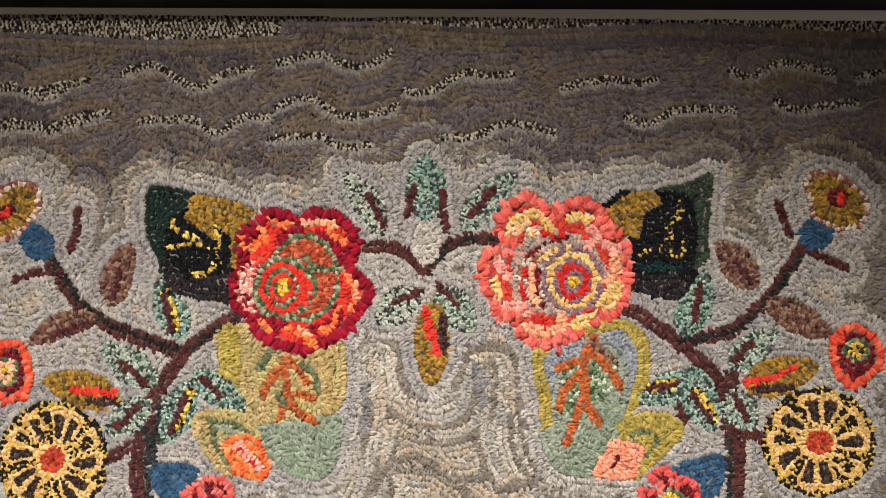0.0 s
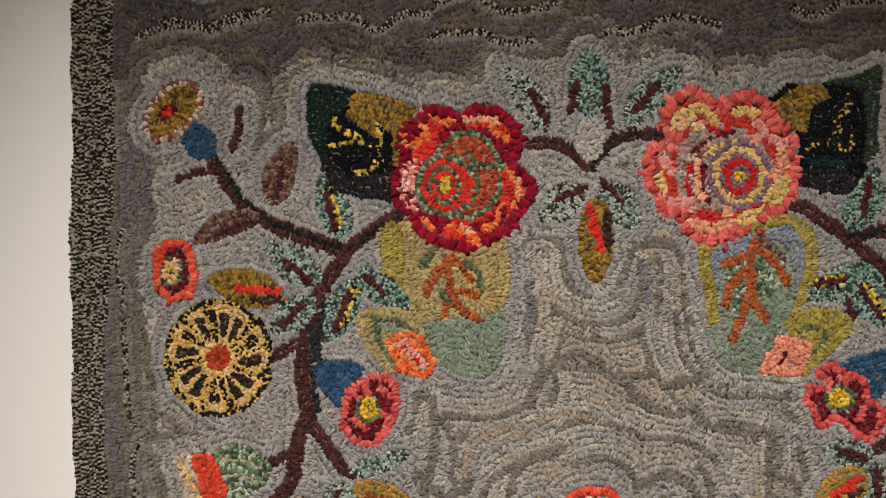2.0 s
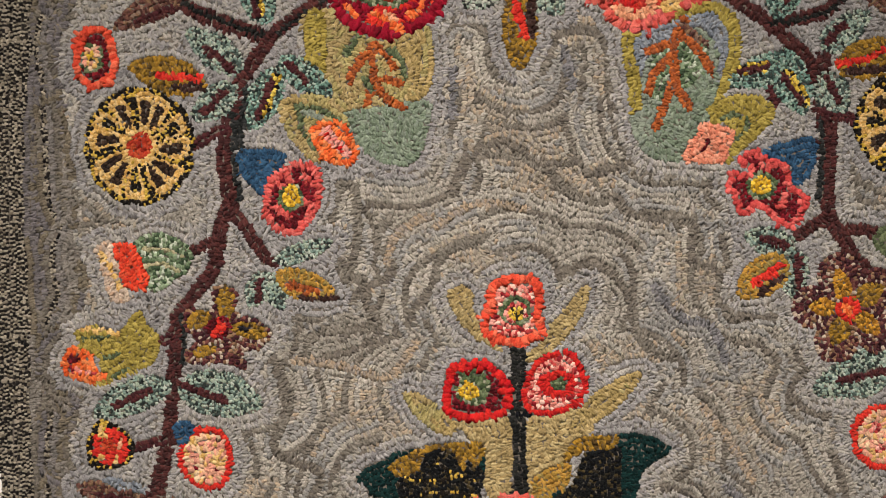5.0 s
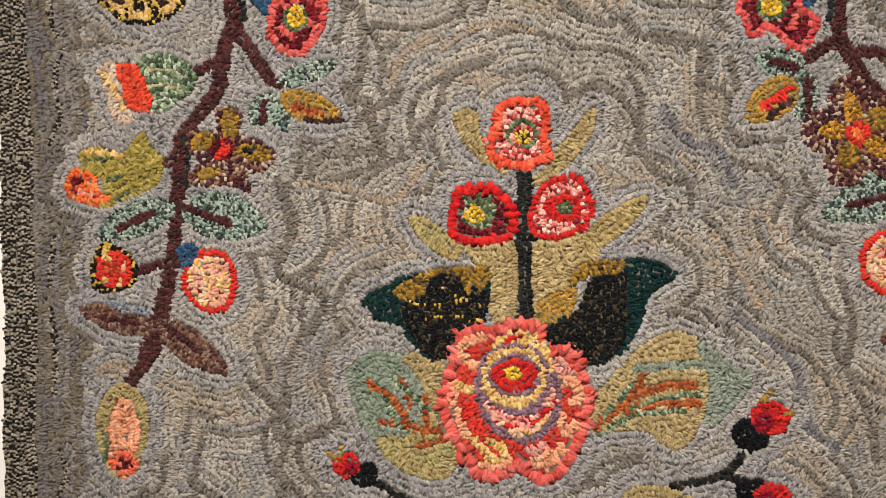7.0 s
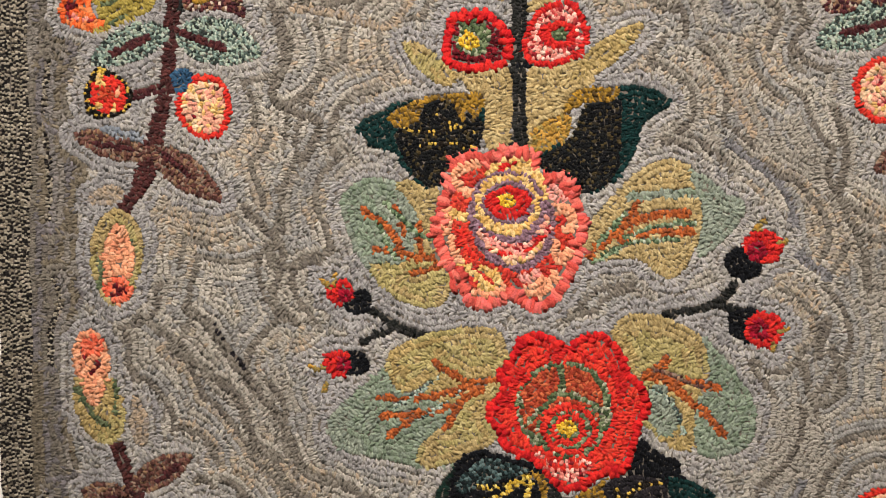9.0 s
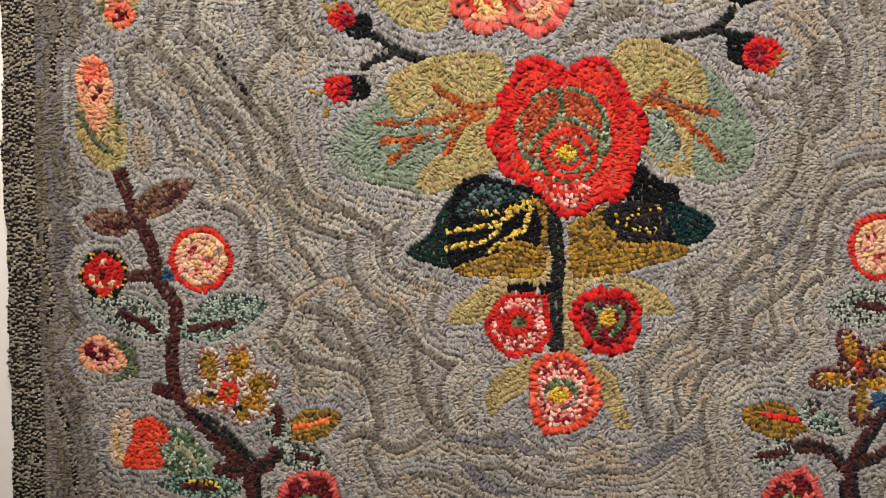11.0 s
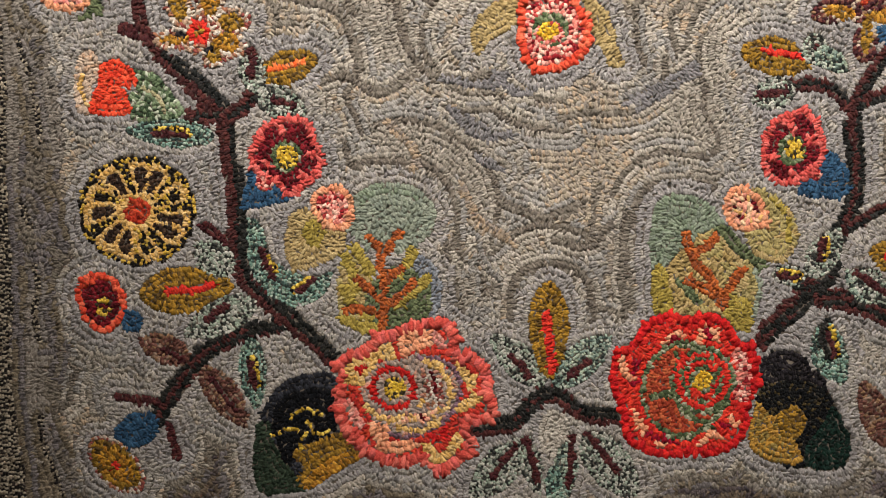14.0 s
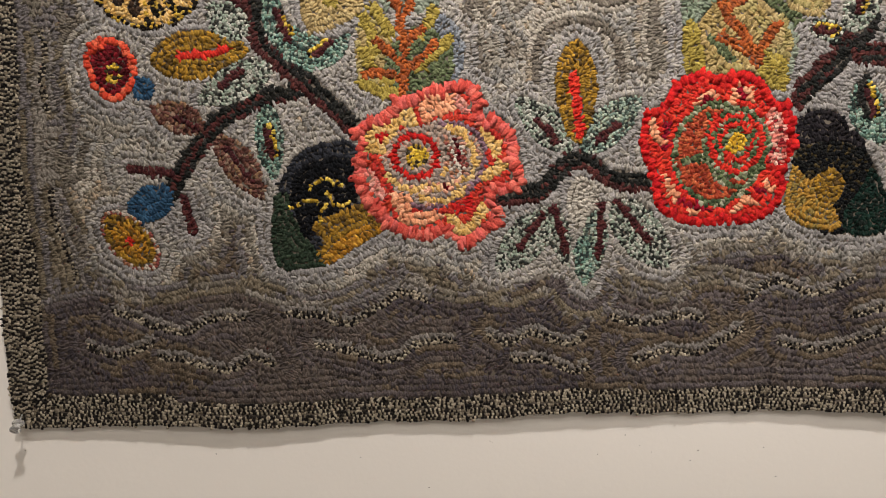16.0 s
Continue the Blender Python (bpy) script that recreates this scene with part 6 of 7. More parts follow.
line("stripe", "peach", 5.5, 97, 2, 97, -16, 102, -32)
line("stripe", "deep_red", 3.5, 104, -1, 102, -21, 108, -35)
line("stripe", "yellow", 6, 105, 7, 115, 13, 130, 19)
line("stripe", "mauve", 3.5, 108, 4, 117, 9, 129, 13)
blob("ring", "mauve", 134, -11, 28, 30)
blob("ring", "yellow", 134, -11, 23.5, 25.5)
blob("ring", "mauve", 134, -12, 17.5, 19.5)
blob("ring", "red", 135, -12, 14.5, 16)
blob("ring", "mauve", 134, -13, 9.5, 10)
blob("heart", "bright_yellow", 134, -13, 5.5, 5)
motif("large_flower", "large coral flower with mauve rings and a yellow heart")
petals("petals", "rim_coral", "coral_red", 11, -56, -512, -53, -497, -37, -489, -21, -490, -2, -482, 21, -490, 26, -505, 43, -506, 58, -518, 64, -538, 69, -558, 63, -584, 54, -604, 42, -623, 22, -632, 4, -620, -8, -624, -28, -629, -47, -612, -58, -590, -69, -569, -67, -547, -64, -529)
line("patch", "peach", 9.7, -45, -519, -49, -509, -39, -502, -29, -498)
line("patch", "peach", 8.7, -40, -523, -29, -524, -22, -519)
shape("patch", "yellow", -21, -499, -7, -493, 13, -491, 19, -501, 13, -511, -7, -510, -18, -509)
line("fleck", "red", 5, -8, -504, 1, -499)
line("patch", "yellow", 11.2, 21, -506, 26, -519, 29, -529)
line("patch", "pink", 9.7, 36, -526, 38, -521, 48, -534)
line("patch", "peach", 9.7, 36, -541, 49, -539, 56, -549, 51, -556)
line("patch", "peach", 9.7, 39, -569, 44, -584, 54, -576)
line("patch", "peach", 9.7, 42, -596, 32, -609, 17, -612, 27, -603)
line("patch", "yellow", 8.2, -43, -587, -31, -597, -23, -607, -11, -608, -13, -597, -23, -593)
line("patch", "peach", 8.2, -31, -612, -18, -615, -6, -609)
line("patch", "peach", 8.2, -56, -542, -55, -559, -51, -574, -46, -584)
line("patch", "yellow", 8.2, -51, -542, -41, -547, -36, -542)
line("fleck", "scarlet", 7, -44, -559, -39, -574, -31, -584)
line("patch", "pink", 7.7, 9, -597, 17, -602, 24, -594)
shape("disc_edge", "mauve", -32, -519, -17, -509, 13, -509, 27, -526, 41, -541, 39, -564, 29, -584, 9, -594, -16, -587, -31, -569, -37, -544)
shape("disc", "cream_pink", -26, -549, -14, -562, 4, -571, 21, -564, 34, -544, 33, -561, 24, -579, 7, -587, -13, -580, -27, -564)
line("stripe", "pink_fleck", 7, -26, -555, -14, -567, 1, -573, 21, -569, 34, -556)
line("stripe", "red", 3, -17, -573, -6, -578, 16, -575, 31, -561)
line("stripe", "pink", 4.5, -22, -564, -9, -573, 14, -578)
blob("ring", "mauve", -1, -535, 32, 31)
blob("ring", "yellow", -2, -535, 29, 27.5)
blob("ring", "mauve", -2, -533, 23.5, 20)
blob("ring", "red", -2, -533, 20, 15)
blob("heart", "bright_yellow", -3, -532, 8, 6)
motif("large_flower", "large red flower with a green-ringed heart")
petals("petals", "rim_red", "scarlet", 8, 0, -672, 6, -656, 26, -647, 39, -652, 51, -660, 64, -650, 87, -650, 101, -664, 109, -684, 121, -696, 126, -714, 119, -737, 112, -760, 104, -775, 86, -778, 71, -788, 53, -793, 38, -781, 25, -768, 10, -761, -6, -753, -11, -738, -20, -728, -15, -710, -5, -697, -11, -687)
shape("petal", "red", 44, -659, 54, -661, 47, -674, 34, -679)
shape("petal", "red", 85, -676, 98, -681, 108, -694, 98, -714, 93, -694)
shape("petal", "red", 4, -687, 16, -679, 6, -702, 1, -717, -6, -707)
shape("patch", "pink_fleck", 24, -754, 40, -762, 71, -763, 75, -770, 61, -784, 48, -781, 33, -773)
line("stripe", "scarlet", 3.5, 27, -762, 43, -769, 68, -768)
blob("disc_edge", "green_ring", 50, -716, 43, 42)
blob("disc", "terracotta_fleck", 48, -714, 37, 36)
line("rib", "green_ring", 6, 46, -677, 47, -699)
line("rib", "green_ring", 6, 19, -728, 32, -715, 47, -704, 67, -708, 88, -722)
blob("ring", "green_ring", 55, -736, 29, 25)
blob("ring", "scarlet", 55, -735, 26, 24)
blob("ring", "green_ring", 55, -735, 19, 17)
blob("ring", "scarlet", 54, -735, 16, 14)
blob("ring", "green_ring", 54, -735, 11.5, 10)
blob("heart", "bright_yellow", 53, -734, 8.5, 7.5)
motif("large_flower", "large coral flower with a yellow and red heart")
petals("petals", "rim_coral", "coral_red", 10.5, -137, -1239, -114, -1229, -104, -1219, -85, -1213, -65, -1206, -38, -1205, -26, -1220, -29, -1231, -12, -1235, 1, -1248, 3, -1265, 7, -1285, 0, -1299, -17, -1302, -13, -1319, -22, -1334, -45, -1347, -59, -1335, -79, -1341, -101, -1334, -119, -1324, -123, -1317, -131, -1311, -139, -1293, -140, -1273, -137, -1256)
shape("disc", "coral_grey", -115, -1264, -105, -1247, -80, -1239, -56, -1236, -39, -1247, -27, -1265, -29, -1284, -42, -1299, -61, -1309, -89, -1306, -108, -1291)
shape("patch", "yellow", -132, -1256, -122, -1242, -102, -1235, -101, -1250, -112, -1256, -111, -1265, -127, -1264)
line("fleck", "red", 5, -120, -1251, -112, -1249)
shape("patch", "yellow", -102, -1232, -92, -1225, -83, -1239, -90, -1244, -99, -1240)
shape("patch", "peach", -83, -1225, -73, -1215, -48, -1216, -48, -1228, -68, -1234, -80, -1236)
line("patch", "pink", 8.7, -48, -1220, -43, -1228)
line("patch", "yellow", 10.2, -29, -1249, -17, -1259, -16, -1264)
line("patch", "yellow", 10.2, -29, -1284, -16, -1280, -12, -1274)
line("patch", "yellow", 10.2, -57, -1321, -47, -1332, -34, -1322, -29, -1314)
line("fleck", "red", 6, -54, -1309, -44, -1314, -39, -1302)
shape("patch", "peach", -99, -1319, -79, -1314, -59, -1318, -77, -1326, -94, -1326)
line("patch", "pink", 9.2, -125, -1283, -120, -1293, -116, -1301)
shape("patch", "peach", -107, -1299, -93, -1300, -86, -1309, -96, -1318, -106, -1311)
line("stripe", "mauve", 4.5, -63, -1240, -46, -1240, -29, -1255, -28, -1275, -37, -1292, -52, -1304, -76, -1311, -94, -1306)
line("stripe", "yellow", 6, -58, -1242, -44, -1250, -35, -1265, -38, -1282, -46, -1288)
shape("patch", "white_fleck", -62, -1254, -51, -1255, -42, -1265, -44, -1282, -56, -1284, -61, -1269)
line("stripe", "deep_red", 3, -53, -1252, -49, -1262, -50, -1272)
line("stripe", "yellow", 6.5, -81, -1304, -61, -1305, -47, -1297)
line("stripe", "cream_pink", 7, -79, -1296, -64, -1295, -51, -1290)
line("stripe", "deep_red", 3, -61, -1292, -54, -1298)
line("stripe", "yellow", 6.5, -108, -1284, -96, -1294, -79, -1291, -61, -1279)
blob("ring", "coral_grey", -86, -1268, 26, 25)
blob("ring", "red", -86, -1267, 21, 20)
blob("ring", "coral_grey", -86, -1267, 15.5, 15)
blob("heart", "yellow_heart", -85, -1267, 10.5, 10)
motif("large_flower", "large red flower with a green-ringed terracotta heart")
petals("petals", "rim_red", "scarlet", 8, 108, -1242, 112, -1231, 125, -1226, 130, -1216, 142, -1204, 164, -1199, 176, -1204, 193, -1199, 211, -1206, 221, -1223, 234, -1227, 239, -1240, 241, -1268, 234, -1275, 233, -1300, 225, -1317, 203, -1329, 181, -1328, 158, -1331, 134, -1324, 120, -1311, 116, -1288, 107, -1266)
line("patch", "peach", 6.5, 118, -1242, 122, -1254, 128, -1260)
line("patch", "peach", 6, 156, -1226, 162, -1220, 169, -1217, 170, -1225)
line("patch", "peach", 6, 187, -1223, 191, -1214, 199, -1213, 201, -1222)
line("patch", "peach", 6, 130, -1289, 133, -1299, 140, -1306)
line("patch", "peach", 6.5, 151, -1319, 161, -1312)
line("patch", "peach", 6.5, 190, -1317, 200, -1308, 206, -1311)
line("patch", "peach", 6.5, 215, -1293, 220, -1300)
blob("fleck", "crimson", 164, -1224, 5, 5)
blob("fleck", "crimson", 194, -1219, 4, 5)
line("fleck", "crimson", 5, 130, -1244, 130, -1264)
line("fleck", "crimson", 5, 205, -1297, 215, -1302)
line("fleck", "crimson", 5, 143, -1309, 166, -1316)
shape("patch", "pink_fleck", 214, -1235, 223, -1231, 232, -1243, 232, -1277, 217, -1276, 219, -1255)
blob("disc_edge", "green_ring", 174, -1269, 40, 45)
blob("disc", "terracotta_fleck", 172, -1269, 33.5, 39)
blob("ring", "green_ring", 190, -1260, 29, 31)
blob("ring", "scarlet", 190, -1260, 24, 26)
blob("ring", "green_ring", 190, -1259, 19, 21)
blob("ring", "scarlet", 190, -1259, 15, 18)
blob("ring", "green_ring", 190, -1259, 11.5, 13)
blob("heart", "bright_yellow", 190, -1260, 8, 9)
line("rib", "green_ring", 6, 145, -1276, 163, -1272, 173, -1289, 195, -1299)
line("rib", "green_ring", 5, 165, -1235, 169, -1254, 164, -1272)
line("rib", "scarlet", 4.5, 172, -1237, 167, -1254, 170, -1269)

# light outline round every motif
ring = far_from(area >= GROUNDS, 62)
outer_rows = (YY > 35 + 14 * np.sin(XX * 0.03)) | (YY < -1325 + 10 * np.sin(XX * 0.04))
outer_sides = (XX < -378 + 8 * np.sin(YY * 0.035)) | (XX > 400 + 8 * np.sin(YY * 0.03))
clear = ring > 23 + ragged(XX, YY, 2.5)
area[(area == 3) & clear & outer_rows] = 2
area[(area == 3) & clear & outer_sides] = 4
area[(area == 2) & outer_rows & (ring > 23) & (ring < 31 + ragged(XX, YY, 2.0))] = 4
AREAS.append(("echo", "shadow_grey", 0, "darker grey hooked lines that echo the motifs"))
drift = ring + 3.0 * np.sin(XX * 0.045 + 2 * np.sin(YY * 0.03)) + 2.5 * np.sin(YY * 0.06 + XX * 0.02)
broken = np.sin(XX * 0.021 + 1.4 * np.sin(YY * 0.016)) + np.sin(YY * 0.027 + 1.1 * np.sin(XX * 0.013))
for step, low in ((21, -0.1), (38, 0.1), (52, -0.3)):
    area[(np.abs(drift - step) < 2.6) & (broken * (1 if step != 38 else -1) > low) & (area == 3)] = len(AREAS) - 1
AREAS.append(("outline", "halo", 0, "light grey hooked outline round the motifs"))
area[(ring > 0) & (ring < 13 + ragged(XX, YY, 2.0)) & (area > 1) & (area < GROUNDS)] = len(AREAS) - 1

# ---- hooking the loops ----
edge = np.zeros(area.shape, bool)
edge[:, 1:] |= area[:, 1:] != area[:, :-1]
edge[1:] |= area[1:] != area[:-1]
REACH = 70
depth = far_from(edge, REACH)
for _ in range(2):
    depth[1:-1, 1:-1] = (depth[1:-1, 1:-1] * 2 + depth[1:-1, :-2] + depth[1:-1, 2:] + depth[:-2, 1:-1] + depth[2:, 1:-1]) / 6
gy, gx = np.gradient(depth)
gn = np.hypot(gx, gy) + 1e-6
taken = area == 0
rng = random.Random(7)
loops = {k: [] for k in range(1, len(AREAS))}
STAMPS = {}


def stamp(width, pitch, turn):
    """The cells that a loop of this turn keeps free of others."""
    key = (width, pitch, turn)
    if key not in STAMPS:
        r = int(max(width, pitch) / RES) + 1
        y, x = np.mgrid[-r:r + 1, -r:r + 1] * RES
        a = turn * math.pi / 24
        STAMPS[key] = (r, ((x * math.cos(a) + y * math.sin(a)) / (pitch * 0.74)) ** 2 + ((y * math.cos(a) - x * math.sin(a)) / (width * 0.80)) ** 2 < 1)
    return STAMPS[key]


FREE = taken.copy()


RUN = [0, 0]           # the strip in use: its shade, and how many loops it still gives


def next_strip(k, i, j):
    """Take up a new strip of wool where the last one is used up; neighbouring strips tend to one shade."""
    n = len(STRIPS.get(AREAS[k][1], ())) + 1
    fx, fy = {"band": (0.005, 0.045), "side": (0.06, 0.006)}.get(AREAS[k][1], (0.011, 0.014))
    lean = noise.noise((i * RES * fx, j * RES * fy, 3.0 + k % 3)) * 1.0 + 0.5
    RUN[:] = [rng.randint(0, 1) if AREAS[k][1] == "tweed" else min(n - 1, max(0, int((lean + rng.gauss(0, 0.15)) * n))), rng.randint(30, 160)]


def place(k, i, j, tx, ty, width, pitch):
    a = math.atan2(ty, tx) % math.pi
    RUN[1] -= 1
    if AREAS[k][1] == "tweed":
        RUN[0] = (0 if RUN[0] else 1) if rng.random() < 0.8 else RUN[0]
    elif RUN[1] < 0:
        next_strip(k, i, j)
    loops[k].append((OX + (i + 0.5) * RES, OY + (j + 0.5) * RES, a, RUN[0]))
    r, m = stamp(width, pitch, int(a / math.pi * 24) % 24)
    ii, jj = int(i), int(j)
    y0, y1, x0, x1 = max(0, jj - r), min(NY, jj + r + 1), max(0, ii - r), min(NX, ii + r + 1)
    FREE[y0:y1, x0:x1] |= m[y0 - jj + r:y1 - jj + r, x0 - ii + r:x1 - ii + r]


def trail(k, i, j, width, pitch, way, goal):
    """Hook on along a row until it meets another loop or the edge of its area."""
    px, py = 0.0, 0.0
    for _ in range(600):
        ii, jj = int(i), int(j)
        n = gn[jj, ii]
        tx, ty = -gy[jj, ii] / n * way, gx[jj, ii] / n * way
        if px * tx + py * ty < 0:
            tx, ty = -tx, -ty
        px, py = tx, ty
        i, j = i + tx * pitch / RES, j + ty * pitch / RES
        ii, jj = int(i), int(j)
        if not (2 < ii < NX - 3 and 2 < jj < NY - 3) or area[jj, ii] != k:
            return
        off = max(-1.0, min(1.0, (goal - depth[jj, ii]))) / RES * 0.8
        i, j = i + gx[jj, ii] / gn[jj, ii] * off, j + gy[jj, ii] / gn[jj, ii] * off
        ii, jj = int(i), int(j)
        if not (2 < ii < NX - 3 and 2 < jj < NY - 3) or area[jj, ii] != k or FREE[jj, ii]:
            return
        place(k, i, j, tx, ty, width, pitch)


cells = np.argwhere(area > 0)
kinds = area[cells[:, 0], cells[:, 1]]
wide = np.array([0] + [row_size(k)[0] for k in range(1, len(AREAS))])[kinds]
rows = depth[cells[:, 0], cells[:, 1]] / wide - 0.5
snap = np.abs(rows - np.round(rows)) < 0.10
seeds = cells[snap]
order = np.lexsort((np.random.RandomState(3).rand(len(seeds)), np.round(rows[snap])))
for j, i in seeds[order].tolist():
    if FREE[j, i] or not (2 < i < NX - 3 and 2 < j < NY - 3):
        continue
    k = int(area[j, i])
    width, pitch = row_size(k)
    n = gn[j, i]
    goal = float(depth[j, i])
    next_strip(k, i, j)
    place(k, i, j, -gy[j, i] / n, gx[j, i] / n, width, pitch)
    trail(k, i, j, width, pitch, 1, goal)
    trail(k, i, j, width, pitch, -1, goal)
rest = cells[~FREE[cells[:, 0], cells[:, 1]]]
np.random.RandomState(5).shuffle(rest)
for j, i in rest.tolist():
    if not FREE[j, i]:
        k = int(area[j, i])
        width, pitch = row_size(k)
        next_strip(k, i, j)
        place(k, i, j, -gy[j, i] / gn[j, i], gx[j, i] / gn[j, i], width * 0.9, pitch * 0.9)

# ---- the rug ----
def sag(u, v):
    """How far the hanging cloth stands off its plane, in mm."""
    low = np.clip((V0 + 260 - v) / 260, 0, 1)
    return (0.4 + 1.0 * low) * np.sin(u * 0.021 + 0.8) + 0.7 * np.sin(u * 0.009 + v * 0.006)


rug = new("hooked_rug")
rug.location = (0, 0, Z0)
tagged(rug, "hand-hooked wool rug with flowers on grey, hung on the wall", "rug")


def outline(sides):
    """The plan of one loop: a rounded oblong."""
    a = (np.arange(sides) + 0.5) * 2 * math.pi / sides
    p = np.stack([np.cos(a), np.sin(a)], -1)
    return np.sign(p) * np.abs(p) ** 0.75


def hook_mesh(name, spots, width, pitch, height, seed, loose, rim):
    """One mesh of wool loops: short rounded humps that lie across their rows."""
    s = np.array(spots)
    SIDES = 6 if loose > 0.2 else 8
    RING = outline(SIDES)
    TRIS = [(k, (k + 1) % SIDES, SIDES + (k + 1) % SIDES, SIDES + k) for k in range(SIDES)]
    n = len(s)
    r = np.random.RandomState(seed)
    a = s[:, 2] + (0.0 if rim else 0.2) + r.normal(0, loose, n)
    across, along = width * (0.52 if rim else 0.62) * r.uniform(0.82, 1.16, n), pitch * (0.80 if rim else 0.69) * r.uniform(0.82, 1.18, n)
    tall = height * (0.44 + 0.13 * r.uniform(-1, 1, n))
    lean, side = r.normal(0, 0.26, n) * across, r.normal(0, 0.18, n) * along
    c, d = np.cos(a), np.sin(a)
    bow = r.normal(0, 0.45, n) * along
    verts = []
    for scale, level, push in ((1.0, 0.20, 0.0), (0.84, 1.0, 1.0)):
        p = RING[None, :, 0] * along[:, None] * scale + side[:, None] * push
        q = RING[None, :, 1] * across[:, None] * (scale * 0.4 + 0.6) + lean[:, None] * push
        p = p + bow[:, None] * (RING[None, :, 1] ** 2 - 0.5)
        u = s[:, 0:1] + p * c[:, None] - q * d[:, None]
        v = s[:, 1:2] + p * d[:, None] + q * c[:, None]
        dome = 1 - 0.30 * RING[None, :, 1] ** 2 * push
        w = (tall * level)[:, None] * dome - 0.3 + sag(s[:, 0:1], s[:, 1:2])
        verts.append(np.stack([u, 3.0 - w, v], -1))
    co = np.concatenate(verts, 1).reshape(-1, 3) * 0.001
    per = 2 * SIDES
    one = TRIS
    quads = (np.array(one)[None] + (np.arange(n) * per)[:, None, None]).reshape(-1, 4)
    caps = (np.arange(SIDES, 2 * SIDES)[None] + (np.arange(n) * per)[:, None])
    me = bpy.data.meshes.new(name)
    me.vertices.add(len(co))
    me.vertices.foreach_set("co", co.astype(np.float32).ravel())
    me.loops.add(quads.size + caps.size)
    me.loops.foreach_set("vertex_index", np.concatenate([quads.ravel(), caps.ravel()]).astype(np.int32))
    me.polygons.add(len(quads) + n)
    me.polygons.foreach_set("loop_start", np.concatenate([np.arange(len(quads)) * 4, quads.size + np.arange(n) * SIDES]).astype(np.int32))
    me.update(calc_edges=True)
    me.validate()
    me.polygons.foreach_set("use_smooth", np.ones(len(me.polygons), bool))
    return me


made = {}
for k in range(1, len(AREAS)):
    name, kind, over, label = AREAS[k]
    if not loops[k]:
        continue
    for n, wool_kind in enumerate((kind,) + STRIPS.get(kind, ())):
        some = [q for q in loops[k] if q[3] == n or (n == 0 and kind not in STRIPS)]
        if not some:
            continue
        mat, _, _, height = WOOL[wool_kind]
        me = hook_mesh(name, some, row_size(k)[0], row_size(k)[1], height, k * 7 + n, 0.06 if k in RIMS else 0.28 if k < GROUNDS or name in ("outline", "echo") or WOOL[kind][2] < 2.3 else 0.14, k in RIMS)
        me.materials.append(mat)
        ob = new(name, me)
        made.setdefault(k, ob)
        ob.parent = made.get(over, rug)
        if label:
            ob["label"] = label
        if k < GROUNDS or name in ("outline", "echo"):
            ob["kind"] = "stuff"

# linen backing with a hem that bears on the wall
linen = plain("linen_backing", "6b6256", 0.95, 700.0, 0.25, relief=0.0003)
bm = bmesh.new()
nu, nv = 60, 110
grid = []
for j in range(nv + 1):
    v = V0 + 1 + (V1 - V0 - 2) * j / nv
    row = []
    for i in range(nu + 1):
        f = i / nu
        left = U0 + -0.0092 * (v - V0) + 1.6 * math.sin(v * 0.011) + 1.2 * math.sin(v * 0.037 + 1) + 1.5
        right = U1 - 1 + 1.6 * math.sin(v * 0.011) + 1.2 * math.sin(v * 0.037 + 1)
        u = left + (right - left) * f
        g = j / nv
        low = V0 + 2.2 * math.sin(u * 0.012 + 0.6) + 1.2 * math.sin(u * 0.034) + 0.0098 * (u - U0) + 1.5
        high = V1 + -0.0044 * (u - U0) - 1
        vv = low + (high - low) * g
        row.append(bm.verts.new((u * 0.001, (3.0 - float(sag(u, vv))) * 0.001, vv * 0.001)))
    grid.append(row)
for j in range(nv):
    for i in range(nu):
        bm.faces.new((grid[j][i], grid[j][i + 1], grid[j + 1][i + 1], grid[j + 1][i]))
made_faces = bmesh.ops.extrude_face_region(bm, geom=bm.faces[:])
for v in made_faces["geom"]:
    if isinstance(v, bmesh.types.BMVert):
        v.co.y += 0.003
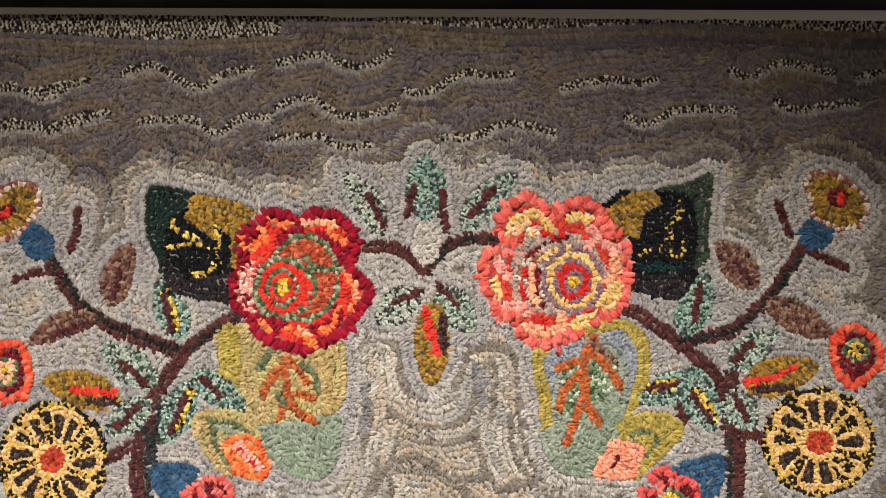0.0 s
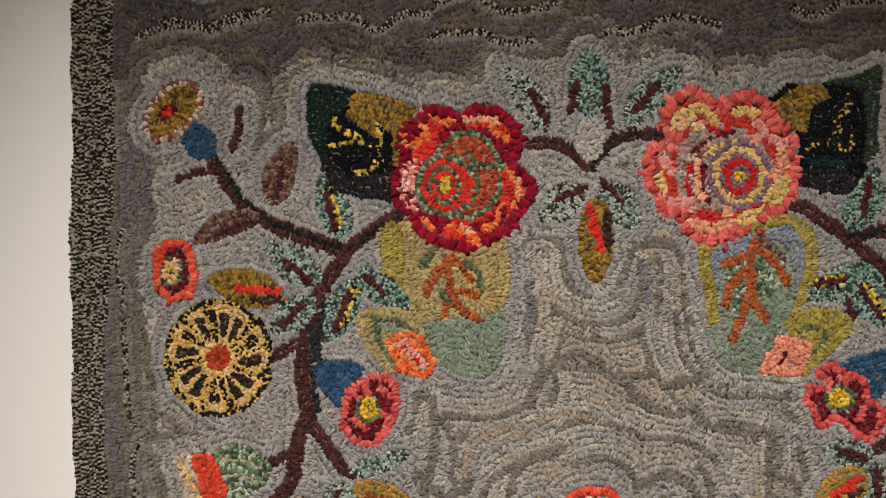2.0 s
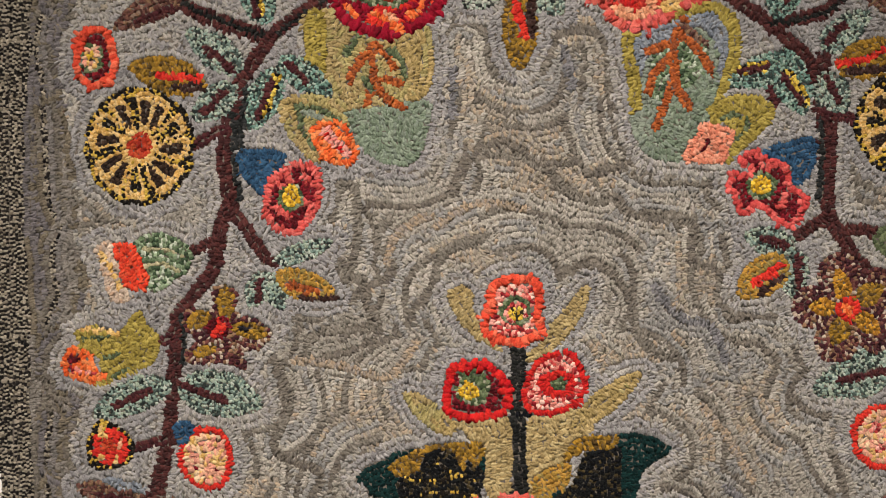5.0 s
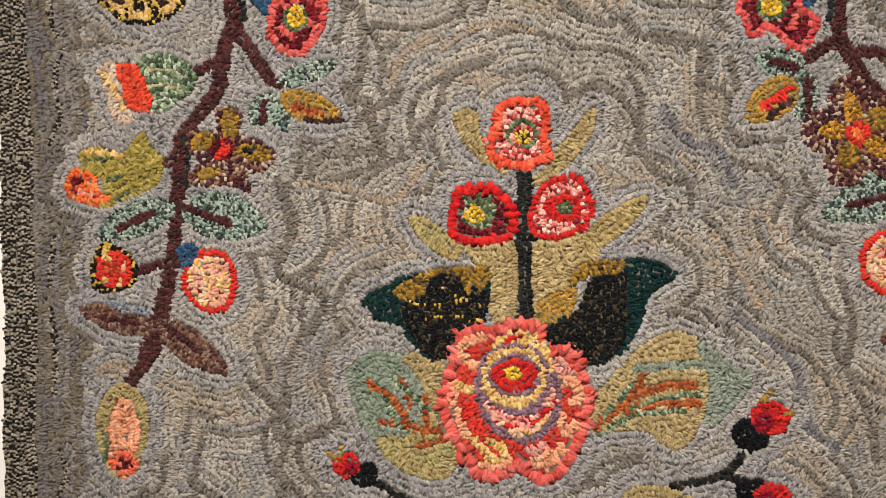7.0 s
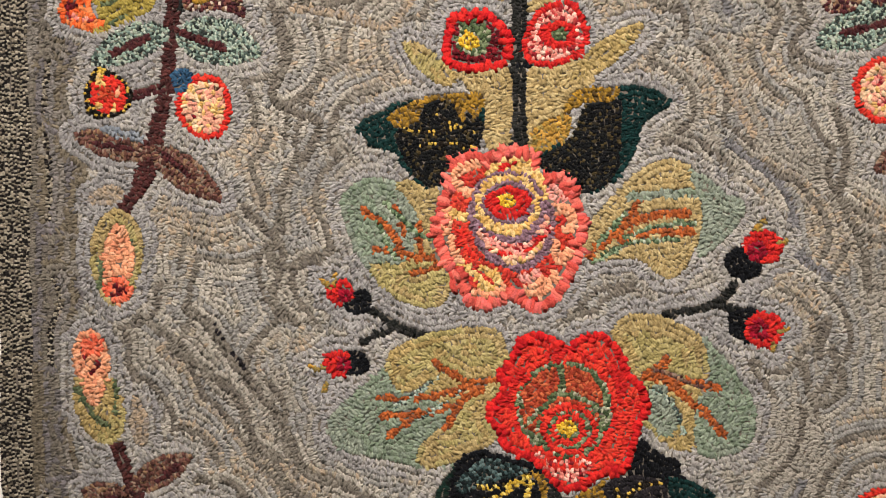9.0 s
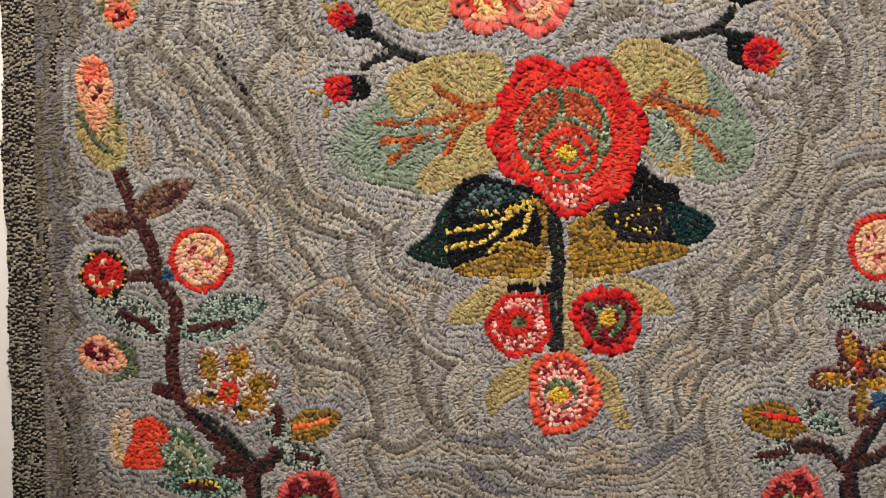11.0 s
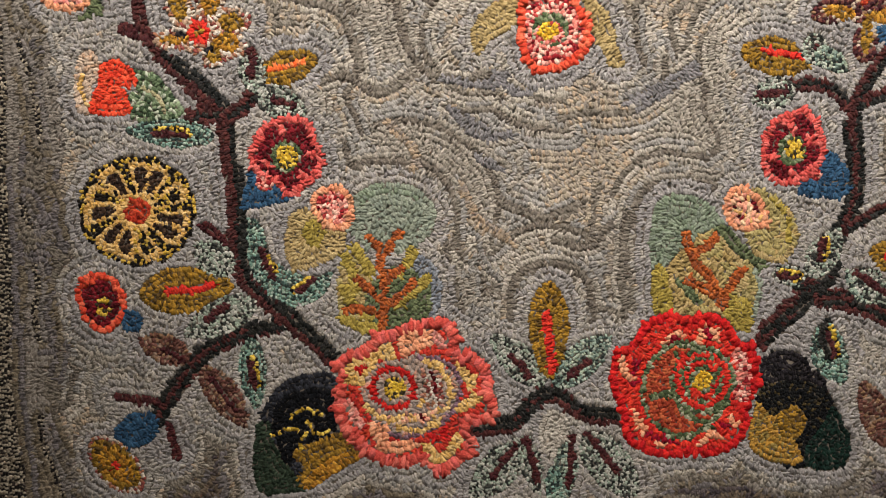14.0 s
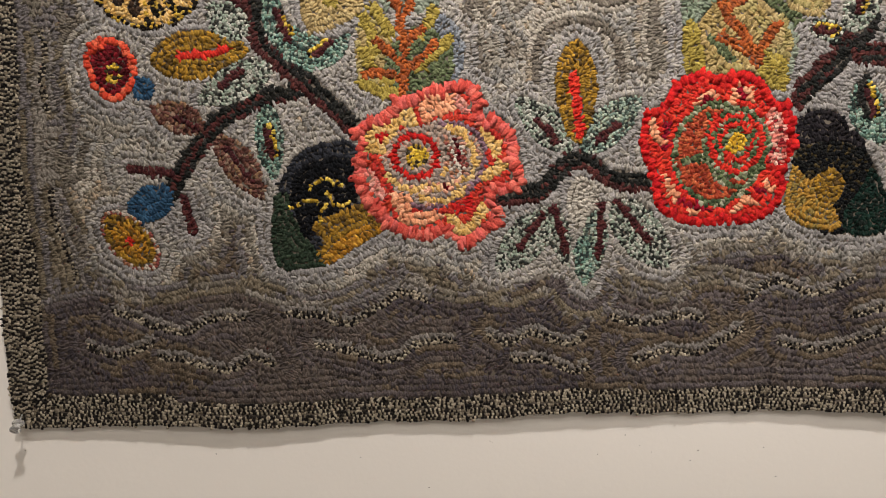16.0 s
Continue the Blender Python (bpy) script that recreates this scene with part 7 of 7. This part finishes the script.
bmesh.ops.recalc_face_normals(bm, faces=bm.faces)
mesh_object("backing", bm, linen, rug, "brown linen backing")
bm = bmesh.new()
box(bm, U0 * 0.001 + 0.03, 0.0075, V1 * 0.001 - 0.06, U1 * 0.001 - 0.03, WALLY + 0.0005, V1 * 0.001 - 0.02)
mesh_object("hanging_sleeve", bm, linen, rug, "linen hanging sleeve")

# clear push pin at the lower corner
clear, t, b = fresh("clear_plastic")
b.inputs["Base Color"].default_value = (0.95, 0.95, 0.93, 1)
b.inputs["Roughness"].default_value, b.inputs["IOR"].default_value = 0.08, 1.46
b.inputs["Transmission Weight"].default_value = 0.85
steel = plain("pin_steel", "b8b8b8", 0.3, 300.0, 0.05, metal=1.0)


def turned(name, outline, mat, parent, label="", steps=24):
    """A body turned round the y axis from a half profile of (distance along the axis, radius)."""
    bm = bmesh.new()
    rings = [[bm.verts.new((r * math.cos(2 * math.pi * k / steps), y, r * math.sin(2 * math.pi * k / steps))) for k in range(steps)] for y, r in outline]
    for p, q in zip(rings, rings[1:]):
        for k in range(steps):
            f = bm.faces.new((p[k], p[(k + 1) % steps], q[(k + 1) % steps], q[k]))
            f.smooth = True
    bm.faces.new(rings[0])
    bm.faces.new(rings[-1])
    bmesh.ops.recalc_face_normals(bm, faces=bm.faces)
    return mesh_object(name, bm, mat, parent, label)


pin = new("push_pin")
pin.matrix_world = pose(-0.4373, -0.0035, Z0 + -1.4930, 0, 0, 0) @ pose(0, 0, 0, 30, 0, 12)
tagged(pin, "clear plastic push pin through the corner of the rug", "push pin")
turned("collar", [(0.0, 0.0046), (-0.0012, 0.0050), (-0.0022, 0.0046), (-0.0032, 0.0030)], clear, pin)
turned("head", [(-0.0028, 0.0028), (-0.0046, 0.0024), (-0.0060, 0.0026), (-0.0070, 0.0040), (-0.0078, 0.0046), (-0.0088, 0.0045), (-0.0092, 0.0038)], clear, pin)
turned("needle", [(0.020, 0.0002), (0.014, 0.0006), (-0.002, 0.0006)], steel, pin, "steel needle", 10)
